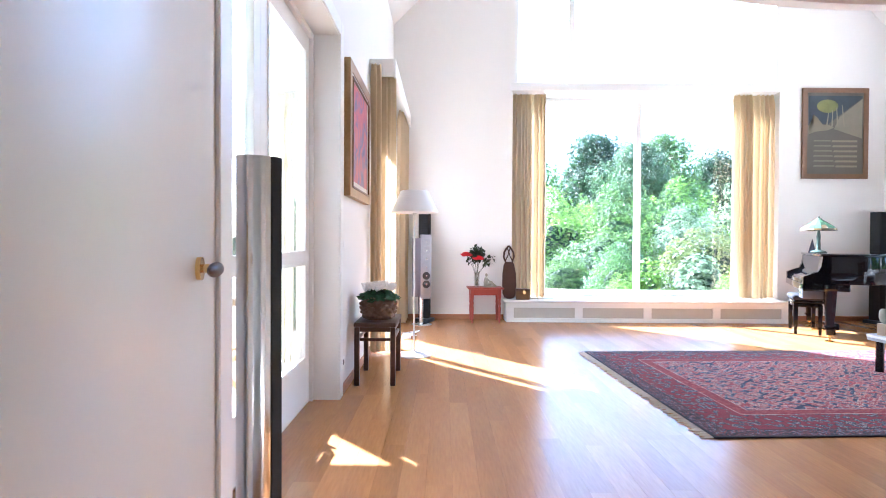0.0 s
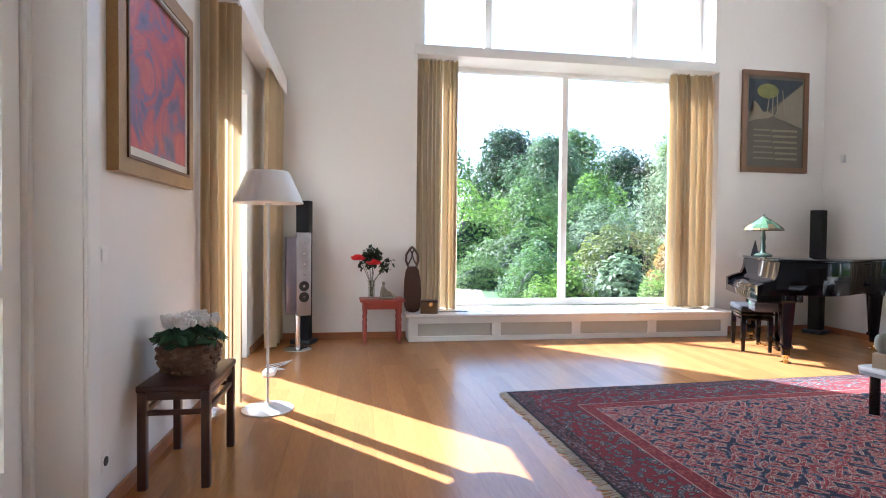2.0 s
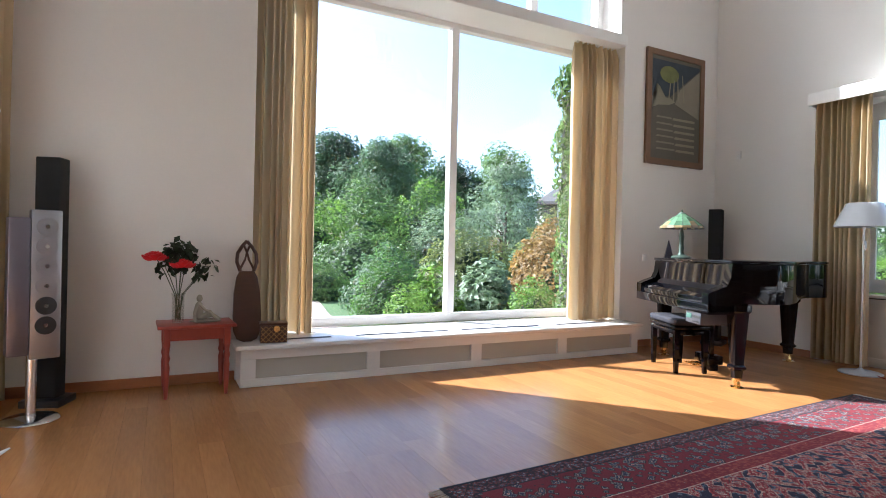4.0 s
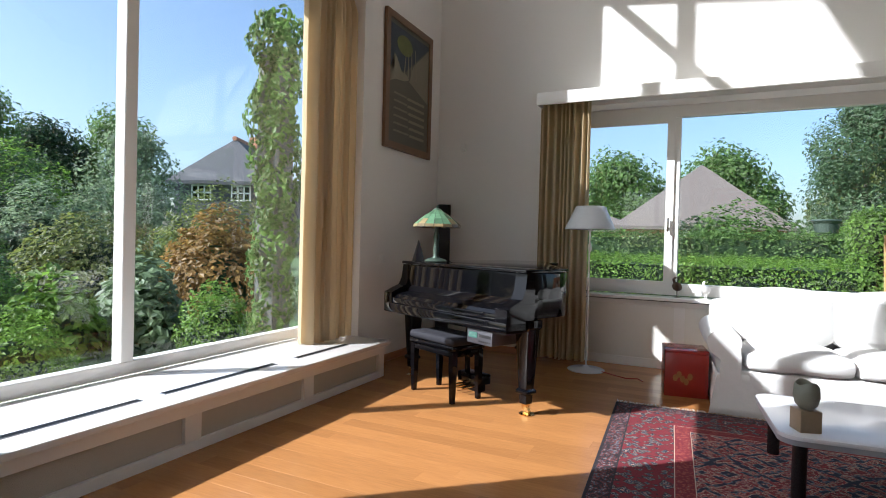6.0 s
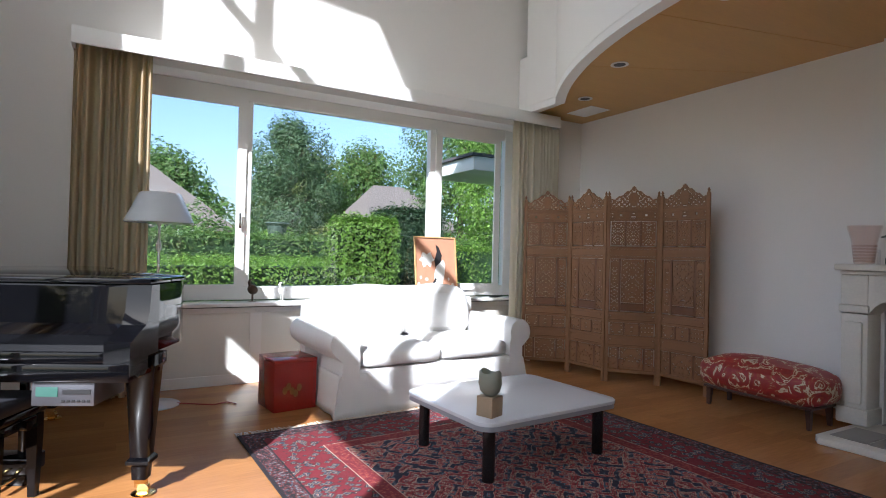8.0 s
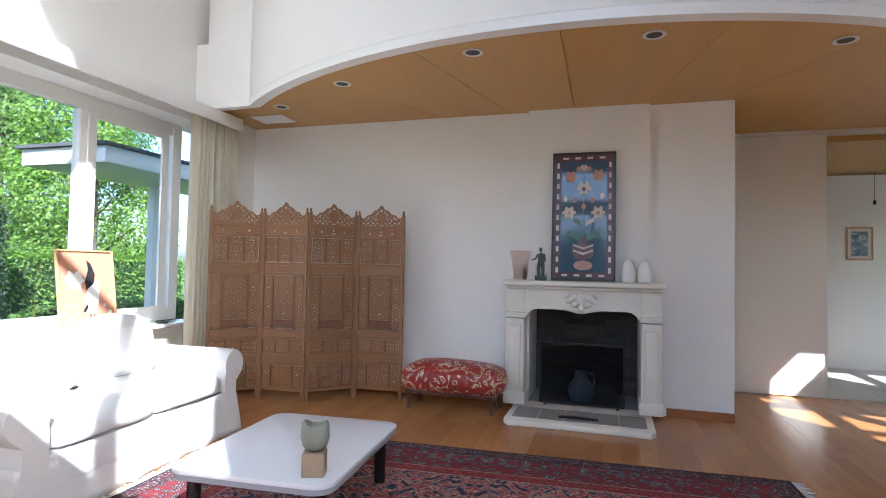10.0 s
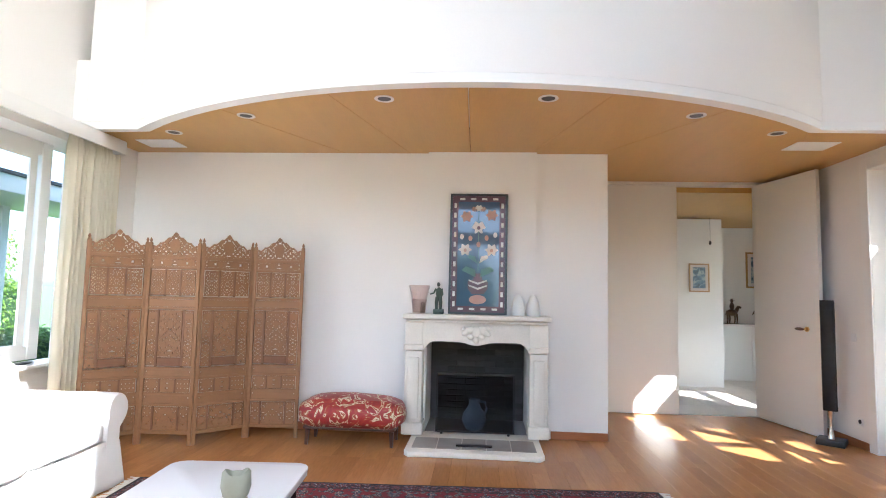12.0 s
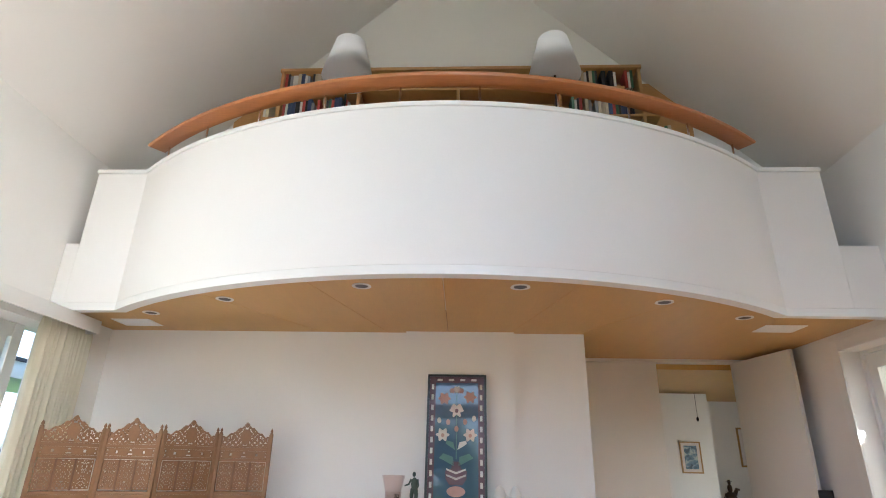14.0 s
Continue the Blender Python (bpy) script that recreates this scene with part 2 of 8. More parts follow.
def prism(bm, outline, z0, z1, bevel=0.0):
    """A slab with the outline [(x, y), ...] between two heights."""
    low = [bm.verts.new((x, y, z0)) for x, y in outline]
    high = [bm.verts.new((x, y, z1)) for x, y in outline]
    k = len(outline)
    faces = [bm.faces.new(low[::-1]), bm.faces.new(high)]
    faces += [bm.faces.new((low[i], low[(i + 1) % k], high[(i + 1) % k], high[i])) for i in range(k)]
    bmesh.ops.recalc_face_normals(bm, faces=faces)
    if bevel:
        rim = [e for f in faces[:2] for e in f.edges]
        bmesh.ops.bevel(bm, geom=rim, offset=bevel, segments=2, profile=0.5, affect="EDGES")
    return bm


def tube(bm, points, r, n=8, taper=None):
    """A round bar along points; taper gives the radius at the end."""
    points = [Vector(p) for p in points]
    rings = []
    for i, p in enumerate(points):
        way = (points[min(i + 1, len(points) - 1)] - points[max(i - 1, 0)]).normalized()
        side = way.cross(Vector((0.31, 0.17, 0.93))).normalized()
        up = side.cross(way)
        rr = r if taper is None else r + (taper - r) * i / (len(points) - 1)
        rings.append([bm.verts.new(p + rr * (math.cos(2 * math.pi * k / n) * side + math.sin(2 * math.pi * k / n) * up)) for k in range(n)])
    for a, b in zip(rings, rings[1:]):
        for k in range(n):
            bm.faces.new((a[k], a[(k + 1) % n], b[(k + 1) % n], b[k]))
    bm.faces.new(rings[0][::-1])
    bm.faces.new(rings[-1])
    return bm


def blob(bm, centre, size, n=12, rings=8, turn=None, power=1.0):
    """A rounded mass; power under 1 makes it boxier."""
    m = Matrix.Translation(centre) @ (turn or Matrix.Identity(4))
    rows = []
    for j in range(rings + 1):
        a = math.pi * (j / rings - 0.5)
        row = []
        for i in range(n):
            b = 2 * math.pi * i / n
            c = [math.cos(a) * math.cos(b), math.cos(a) * math.sin(b), math.sin(a)]
            c = [math.copysign(abs(v) ** power, v) for v in c]
            row.append(bm.verts.new(m @ Vector((size[0] * c[0], size[1] * c[1], size[2] * c[2]))))
        rows.append(row)
    for a, b in zip(rows, rows[1:]):
        for i in range(n):
            bm.faces.new((a[i], a[(i + 1) % n], b[(i + 1) % n], b[i]))
    bmesh.ops.remove_doubles(bm, verts=rows[0] + rows[-1], dist=1e-5)
    return bm


def data_of(name, bm, mat, smooth=30):
    bmesh.ops.recalc_face_normals(bm, faces=bm.faces)
    me = bpy.data.meshes.new(name)
    if smooth:
        limit = radians(smooth)
        for e in bm.edges:
            if len(e.link_faces) == 2 and e.calc_face_angle(0) > limit:
                e.smooth = False
        for f in bm.faces:
            f.smooth = True
    bm.to_mesh(me)
    bm.free()
    for one in mat if isinstance(mat, (list, tuple)) else (mat,):
        me.materials.append(one)
    return me


def part(name, bm, mat, parent=None, label="", at=None, smooth=30):
    ob = new(name, data_of(name, bm, mat, smooth))
    if parent is not None:
        ob.parent = parent
    if at is not None:
        ob.matrix_basis = at
    return tagged(ob, label)


def thing(name, at, label, category, group="", kind=""):
    ob = new(name)
    ob.empty_display_size = 0.1
    ob.matrix_basis = at
    return tagged(ob, label, category, group, kind)


def structure(name, bm, mat, label="", category="", smooth=30):
    return tagged(part(name, bm, mat, smooth=smooth), label, category, kind="structure")


def wall(bm, axis, depth, along, up, holes=()):
    """A wall with real openings: depth, along and up are ranges, holes are (along0, along1, z0, z1)."""
    us = sorted({along[0], along[1], *[min(max(h[i], along[0]), along[1]) for h in holes for i in (0, 1)]})
    zs = sorted({up[0], up[1], *[min(max(h[i], up[0]), up[1]) for h in holes for i in (2, 3)]})
    for u0, u1 in zip(us, us[1:]):
        run = None
        for z0, z1 in zip(zs, zs[1:]):
            um, zm = (u0 + u1) / 2, (z0 + z1) / 2
            solid = not any(h[0] < um < h[1] and h[2] < zm < h[3] for h in holes)
            if solid:
                run = [run[0] if run else z0, z1]
            if run and (not solid or z1 == zs[-1]):
                box(bm, *((*depth, u0, u1) if axis == "x" else (u0, u1, *depth)), *run)
                run = None
    return bm


# ---- the setting: floors, walls, openings, roof ----
XW, XE, YN, YS = 0.33, 7.70, 8.05, 1.62
WALL_TOP, RIDGE = 4.4, 8.0
SOFFIT = 2.83

structure("floor", block(0.05, 8.0, 0.21, 8.46, -0.12, -0.014), JOINT, "dark underfloor beneath cherry wood planks", "floor")
hall_floor = structure("floor_hall", block(-1.5, 4.2, -3.5, 0.21, -0.12, -0.012), JOINT, "joints of the pale stone hall floor", "floor")
structure("floor_dining", block(-5.2, 0.12, 0.4, 5.2, -0.12, -0.004), STONE_FLOOR, "pale stone floor of the sunny dining room", "floor")

# north wall with the tall window over the low radiator cover
bm = bmesh.new()
wall(bm, "y", (YN, YN + 0.5), (XW - 0.3, XE + 0.4), (-0.1, WALL_TOP), [(2.12, 6.12, 0.30, 3.50), (2.15, 6.05, 3.55, WALL_TOP)])
for x0, x1 in ((XW - 0.3, 2.15), (6.05, XE + 0.4)):
    zs = [WALL_TOP + min(x - XW, XE - x) + 0.1 for x in (x0, x1)]
    v = [bm.verts.new((x, y, z)) for y in (YN, YN + 0.5) for x, z in ((x0, WALL_TOP), (x1, WALL_TOP), (x1, zs[1]), (x0, max(zs[0], WALL_TOP + 0.01)))]
    for f in ((0, 1, 2, 3), (7, 6, 5, 4), (0, 4, 5, 1), (1, 5, 6, 2), (2, 6, 7, 3), (3, 7, 4, 0)):
        bm.faces.new([v[i] for i in f])
for a, b in (((2.15, 5.92), (4.0, 7.77)), ((4.0, 7.77), (6.05, 5.72))):
    v = [bm.verts.new((x, y, z)) for y in (YN, YN + 0.5) for x, z in (a, b, (b[0], b[1] + 0.5), (a[0], a[1] + 0.5))]
    for f in ((0, 1, 2, 3), (7, 6, 5, 4), (0, 4, 5, 1), (1, 5, 6, 2), (2, 6, 7, 3), (3, 7, 4, 0)):
        bm.faces.new([v[i] for i in f])
structure("wall_north", bm, PLASTER, "tall white plastered gable wall around a high window", "wall")

structure("wall_west", wall(bmesh.new(), "x", (XW - 0.28, XW), (0.15, YN), (-0.1, WALL_TOP + 0.05), [(1.74, 3.79, -0.2, 2.66), (5.62, 7.1, -0.2, 2.62)]),
          PLASTER, "white plastered side wall with glazed doors", "wall")
structure("wall_east", wall(bmesh.new(), "x", (XE, XE + 0.4), (1.1, YN), (-0.1, WALL_TOP + 0.05), [(2.15, 6.75, -0.2, 2.67)]),
          PLASTER, "white plastered side wall above a wide window", "wall")
bm = wall(bmesh.new(), "y", (1.12, YS), (2.75, XE), (-0.1, SOFFIT), [(3.53, 4.53, -0.2, 0.98)])
structure("wall_south", bm, PLASTER, "white plastered chimney wall", "wall")
structure("chimney_breast", wall(bmesh.new(), "y", (YS, YS + 0.06), (3.46, 4.56), (0.0, SOFFIT), [(3.53, 4.53, -0.2, 0.98)]), PLASTER, "slightly raised white chimney breast", "wall")
structure("wall_recess", block(2.75, 2.9, 0.29, 1.12, -0.1, SOFFIT), PLASTER, "white side of the doorway recess", "wall")
structure("wall_doorway", wall(bmesh.new(), "y", (0.15, 0.29), (XW, 2.9), (-0.1, 3.1), [(0.63, 2.62, -0.2, 2.81)]), PLASTER, "white wall round the tall double door", "wall")
structure("door_frame", wall(bmesh.new(), "y", (0.13, 0.304), (0.60, 2.65), (0.0, 2.825), [(0.645, 2.605, -0.2, 2.795)]), DOOR_PAINT, "ivory painted frame of the tall double door", "door frame")

# loft: back gable, floor, curved parapet
ARC_X, ARC_R, ARC_Y = 4.16, 4.55, -0.91
ARC_HALF = math.asin(2.92 / ARC_R)


def arc(r, k=40, half=ARC_HALF):
    return [(ARC_X + r * math.sin(a), ARC_Y + r * math.cos(a)) for a in [half * (1 - 2 * i / k) for i in range(k + 1)]]


y_end = ARC_Y + ARC_R * math.cos(ARC_HALF)
outer = [(XE - 0.13, y_end), *arc(ARC_R), (XW + 0.34, y_end)]
inner_half = math.asin(2.80 / (ARC_R - 0.14))
inner = [(XE - 0.13, y_end - 0.14), *arc(ARC_R - 0.14, half=inner_half), (XW + 0.34, y_end - 0.14)]
structure("balcony_parapet", prism(bmesh.new(), outer + inner[::-1], 2.86, 4.17), PLASTER, "curved white plastered gallery parapet", "parapet")
bm = prism(bmesh.new(), [(XE, y_end), *arc(ARC_R), (XW, y_end), (XW, y_end - 0.1), *arc(ARC_R - 0.1, half=math.asin(2.85 / (ARC_R - 0.1)))[::-1], (XE, y_end - 0.1)], 2.79, 2.858)
structure("trim_balcony_lower_edge", bm, PAINT, "white lower edge of the curved gallery", "trim")
bm = bmesh.new()
for x0, x1 in ((XE - 0.128, XE), (XW, XW + 0.338)):
    box(bm, x0, x1, y_end - 0.14, y_end, 2.86, 3.43)
structure("trim_balcony_ends", bm, PLASTER, "low plastered ends of the gallery parapet", "parapet")
cap_o, cap_i = [(XE - 0.12, y_end + 0.015), *arc(ARC_R + 0.015), (XW + 0.33, y_end + 0.015)], [(XE - 0.12, y_end - 0.16), *arc(ARC_R - 0.16, half=inner_half), (XW + 0.33, y_end - 0.16)]
structure("trim_parapet_cap", prism(bmesh.new(), cap_o + cap_i[::-1], 4.172, 4.215, bevel=0.008), PAINT, "white coping on the curved parapet", "trim")
structure("loft_floor", prism(bmesh.new(), [(XE, y_end - 0.14), *arc(ARC_R - 0.16, half=inner_half), (XW, y_end - 0.14), (XW, 0.3), (XE, 0.3)], 2.87, 3.08), PLASTER, "floor of the open gallery", "floor")
structure("wall_loft", block(XW - 0.1, XE + 0.1, 1.5, 1.7, 3.08, RIDGE), PLASTER, "white gable wall behind the gallery", "wall")

# wood soffit in radial panels, one mesh with open joints
bm = bmesh.new()
angles = [ARC_HALF * k for k in (-1.0, -0.69, -0.36, -0.015, 0.33, 0.67, 1.0)]


def soffit_edge(a, gap):
    r = ARC_R - 0.09
    return (ARC_X + r * math.sin(a) + gap, ARC_Y + r * math.cos(a))


for a0, a1 in zip(angles, angles[1:]):
    front = [soffit_edge(a0 + (a1 - a0) * i / 8, 0) for i in range(9)]
    front[0], front[-1] = (front[0][0] + 0.003, front[0][1]), (front[-1][0] - 0.003, front[-1][1])

    def at_back(a, y, gap):
        return (ARC_X + (y - ARC_Y) * math.tan(a) + gap, y)
    y_b = 0.30
    prism(bm, front + [at_back(a1, y_b, -0.003) if a1 < 0.9 * ARC_HALF else (XE - 0.005, y_b), at_back(a0, y_b, 0.003) if a0 > -0.9 * ARC_HALF else (XW + 0.005, y_b)], SOFFIT, SOFFIT + 0.018)
for s in (-1, 1):
    a = s * ARC_HALF
    xs = XE - 0.005 if s > 0 else XW + 0.005
    p0 = soffit_edge(a, 0)
    prism(bm, [p0, (xs, p0[1]), (xs, 0.30)], SOFFIT + 0.0005, SOFFIT + 0.0175)
structure("ceiling_soffit", bm, CEIL_WOOD, "honey coloured veneer ceiling panels with radial joints", "ceiling", smooth=0)
structure("ceiling_soffit_backing", block(XW, XE, 0.29, 2.4, SOFFIT + 0.02, SOFFIT + 0.035), JOINT, "dark backing above the veneer panels", "ceiling")

# roof slopes
for side, x0, x1 in (("west", XW, 4.0), ("east", XE, 4.0)):
    bm = bmesh.new()
    s = -1 if side == "west" else 1
    pts = [(x0 + s * 0.5, WALL_TOP - 0.5), (x1, RIDGE), (x1, RIDGE + 0.3), (x0 + s * 0.75, WALL_TOP - 0.45)]
    pts[1] = (x1, WALL_TOP + abs(x1 - x0))
    v = [[bm.verts.new((x, y, z)) for x, z in pts] for y in (0.0, YN + 0.6)]
    bm.faces.new(v[0])
    bm.faces.new(v[1][::-1])
    for i in range(4):
        bm.faces.new((v[0][i], v[0][(i + 1) % 4], v[1][(i + 1) % 4], v[1][i]))
    structure("ceiling_" + side, bm, ROOF_PLASTER, "sloping white plastered roof ceiling", "ceiling")

# hall shell
structure("wall_hall_back", block(-1.5, 4.2, -3.5, -3.35, -0.1, 2.85), PLASTER, "white back wall of the hall", "wall")
structure("wall_hall_pier", block(0.11, 4.05, -2.2, -2.02, -0.01, 2.70), PLASTER, "white pier wall in the hall", "wall")
structure("wall_hall_west", wall(bmesh.new(), "x", (-1.5, -1.38), (-3.35, 0.15), (-0.1, 2.85), [(-1.3, 0.02, 0.0, 2.4)]), PLASTER, "white side wall of the hall", "wall")
structure("wall_hall_east", block(4.05, 4.2, -3.35, 0.15, -0.1, 2.85), PLASTER, "white side wall of the hall", "wall")
structure("wall_hall_front", wall(bmesh.new(), "y", (0.132, 0.148), (-1.5, 4.2), (-0.1, 2.85), [(-1.36, -0.05, -0.2, 2.6), (0.61, 2.64, -0.2, 2.82)]), PLASTER, "hall side of the doorway wall", "wall")
structure("ceiling_hall", block(-1.5, 4.2, -3.5, 0.13, 2.73, 2.85), CEIL_WOOD, "honey veneer ceiling of the hall", "ceiling")

# dining room shell, glazed on two sides
structure("wall_dining_south", wall(bmesh.new(), "y", (0.28, 0.45), (-5.2, 0.12), (-0.1, 2.9), [(-1.36, -0.05, -0.2, 2.6)]), PLASTER, "white dining room wall", "wall")
structure("wall_dining_west", wall(bmesh.new(), "x", (-5.2, -5.0), (0.45, 5.2), (-0.1, 2.9), [(0.6, 4.9, 0.0, 2.6)]), PLASTER, "white dining room wall with glass doors", "wall")
structure("wall_dining_north", wall(bmesh.new(), "y", (5.0, 5.2), (-5.0, 0.12), (-0.1, 2.9), [(-4.7, -0.25, 0.0, 2.6)]), PLASTER, "white dining room wall with tall windows", "wall")
bm = bmesh.new()
box(bm, -5.2, -2.35, 0.28, 2.7, 2.9, 3.02)
box(bm, -1.45, 0.12, 0.28, 2.7, 2.9, 3.02)
box(bm, -2.35, -1.45, 0.28, 1.3, 2.9, 3.02)
box(bm, -1.98, -1.88, 1.3, 2.7, 2.91, 3.01)
box(bm, -5.2, 0.12, 5.05, 5.2, 2.9, 3.02)
for x0, x1, y0 in ((-5.2, -1.85, 2.7), (-1.85, -1.40, 2.7), (-1.40, -1.30, 2.7), (-1.30, -0.80, 2.7), (-0.80, -0.72, 2.7), (-0.22, 0.12, 2.7)):
    top = {-1.85: 4.2, -1.30: 3.5}.get(x0, 5.05)
    box(bm, x0, x1, y0, top, 2.9, 3.02)
for x0, x1 in ((-0.72, -0.22), (-1.30, -0.80)):
    box(bm, x0, x1, 3.62, 3.78, 2.91, 3.01)
    box(bm, x0, x1, 4.45, 4.53, 2.91, 3.01)
structure("ceiling_dining", bm, PAINT, "white dining room ceiling with glazed strips", "ceiling")
roof_pane = structure("window_8", block(-2.4, -0.18, 1.25, 5.1, 3.022, 3.03), CLEAR, "clear roof glass of the dining room", "window")
roof_pane.visible_shadow = False

# skirting
SK = 0.075
bm = bmesh.new()
for r in ((XW, XW + 0.016, 3.91, 5.58), (XW, XW + 0.016, 7.24, YN), (XW, XW + 0.016, 0.31, 1.62), (XW + 0.016, 2.0, YN - 0.016, YN), (6.05, XE, YN - 0.016, YN), (XE - 0.016, XE, 6.83, YN - 0.016),
          (2.75, 3.3, YS, YS + 0.016), (4.76, XE, YS, YS + 0.016), (XE - 0.016, XE, YS + 0.016, 2.2)):
    box(bm, *r, 0.0, SK, bevel=0.004, seg=1)
structure("baseboard", bm, SKIRT_WOOD, "reddish wooden skirting board", "baseboard")


def window(name, axis, depth, along, up, posts=(), rails=(), f=0.07, label="white painted window frame with clear glass", sub=()):
    """A glazed frame in a wall: posts and rails are centre lines; each pane is a part."""
    d0, d1 = depth
    win = thing(name, Matrix.Identity(4), label, "window", kind="structure")
    bm = bmesh.new()

    def bar(u0, u1, z0, z1, extra=0.0):
        box(bm, *((d0 - extra, d1 + extra, u0, u1) if axis == "x" else (u0, u1, d0 - extra, d1 + extra)), z0, z1, bevel=0.006, seg=1)
    bar(along[0], along[0] + f, *up)
    bar(along[1] - f, along[1], *up)
    for z in up[0] + f / 2, up[1] - f / 2:
        bar(along[0] + f, along[1] - f, z - f / 2, z + f / 2, -0.002)
    cuts = [along[0] + f / 2, *posts, along[1] - f / 2]
    for u in posts:
        bar(u - f / 2, u + f / 2, up[0] + f, up[1] - f, 0.004)
    part("window_frame", bm, PAINT, win)
    levels = [up[0] + f / 2, *rails, up[1] - f / 2]
    if rails:
        bm = bmesh.new()
        for z in rails:
            for a, b in zip(cuts, cuts[1:]):
                bar(a + f / 2, b - f / 2, z - f / 2, z + f / 2, -0.004)
        part("window_rail", bm, PAINT, win)
    mid = (d0 + d1) / 2
    for a, b in zip(cuts, cuts[1:]):
        for z0, z1 in zip(levels, levels[1:]):
            u0, u1, w0, w1 = a + f / 2 - 0.01, b - f / 2 + 0.01, z0 + f / 2 - 0.01, z1 - f / 2 + 0.01
            g = 0.003
            pane = part("pane", block(*((mid - g, mid + g, u0, u1) if axis == "x" else (u0, u1, mid - g, mid + g)), w0, w1), CLEAR, win, smooth=0)
            pane.visible_shadow = False
    return win


north_low = window("window_1", "y", (8.46, 8.55), (2.12, 6.12), (0.325, 3.46), posts=(4.155,), f=0.085, label="large white picture window looking on the garden")
structure("trim_window_head", block(2.08, 6.14, 8.03, 8.46, 3.43, 3.55, bevel=0.006), PAINT, "white ledge between lower and upper window", "trim")
gable = thing("window_2", Matrix.Identity(4), "high white gable window above the ledge", "window", kind="structure")


def slope_z(x):
    return min(x - 2.15 + 5.92, 6.05 - x + 5.72)


bm = bmesh.new()
for x0, x1, z0 in ((2.15, 2.24, 3.64), (3.015, 3.105, 3.64), (5.01, 5.10, 3.64), (5.96, 6.05, 3.64)):
    v = [bm.verts.new((x, y, z)) for y in (8.34, 8.42) for x, z in ((x0, z0), (x1, z0), (x1, slope_z(x1)), (x0, slope_z(x0)))]
    for f in ((0, 1, 2, 3), (7, 6, 5, 4), (0, 4, 5, 1), (1, 5, 6, 2), (2, 6, 7, 3), (3, 7, 4, 0)):
        bm.faces.new([v[i] for i in f])
for a, b in (((2.15, 5.92), (4.0, 7.77)), ((4.0, 7.77), (6.05, 5.72))):
    v = [bm.verts.new((x, y, z)) for y in (8.345, 8.415) for x, z in ((a[0], a[1] - 0.13), (b[0], b[1] - 0.13), b, a)]
    for f in ((0, 1, 2, 3), (7, 6, 5, 4), (0, 4, 5, 1), (1, 5, 6, 2), (2, 6, 7, 3), (3, 7, 4, 0)):
        bm.faces.new([v[i] for i in f])
part("window_frame", bm, PAINT, gable)
bm = block(2.15, 6.05, 8.343, 8.417, 3.552, 3.642, bevel=0.006, seg=1)
part("window_rail", bm, PAINT, gable)
for x0, x1 in ((2.57, 3.015), (3.105, 5.01), (5.10, 5.66)):
    part("window_rail", block(x0, x1, 8.346, 8.414, 5.97, 6.06, bevel=0.006, seg=1), PAINT, gable)
for x0, x1 in ((2.23, 3.025), (3.095, 5.02), (5.09, 5.97)):
    ring = [(x0, 3.63), (x1, 3.63), (x1, slope_z(x1) - 0.05)] + ([(4.0, 7.72)] if x0 < 4 < x1 else []) + [(x0, slope_z(x0) - 0.05)]
    bm = bmesh.new()
    a, b = [[bm.verts.new((x, y, z)) for x, z in ring] for y in (8.378, 8.384)]
    bm.faces.new(a)
    bm.faces.new(b[::-1])
    for i in range(len(ring)):
        bm.faces.new((a[i], a[(i + 1) % len(ring)], b[(i + 1) % len(ring)], b[i]))
    pane = part("pane", bm, CLEAR, gable, smooth=0)
    pane.visible_shadow = False
# east window
east = window("window_3", "x", (7.96, 8.04), (2.45, 6.74), (0.73, 2.67), posts=(3.51, 5.49), f=0.12, label="wide white window with a central fixed pane")
for y0, y1 in ((5.485, 6.45), (2.645, 3.505)):
    bm = wall(bmesh.new(), "x", (7.938, 7.962), (y0, y1), (0.80, 2.565), [(y0 + 0.075, y1 - 0.075, 0.87, 2.49)])
    part("window_sash", bm, PAINT, east)
bm = rod(bmesh.new(), (7.94, 5.53, 1.42), (7.91, 5.53, 1.42), 0.012)
box(bm, 7.90, 7.915, 5.52, 5.54, 1.38, 1.52, bevel=0.004)
part("window_handle", bm, CHROME, east, "steel window handle")
# west garden door between the curtains
window("window_4", "x", (0.07, 0.14), (5.62, 7.1), (0.02, 2.62), posts=(6.24,), f=0.09, label="white glazed garden door")
# dining room glazing
window("window_5", "x", (-5.13, -5.06), (0.6, 4.9), (0.0, 2.6), posts=(1.45, 2.6, 3.75), rails=(2.0,), f=0.07, label="white glazed dining room doors")
window("window_6", "y", (5.06, 5.13), (-4.7, -0.25), (0.0, 2.6), posts=(-3.5, -2.4, -1.3), rails=(2.0,), f=0.07, label="white glazed dining room windows")
# Unseen side light, added to let daylight into the hall.
window("window_7", "x", (-1.47, -1.41), (-1.3, 0.02), (0.0, 2.4), posts=(-0.6,), f=0.08, label="unseen white glazed side light added to brighten the hall")

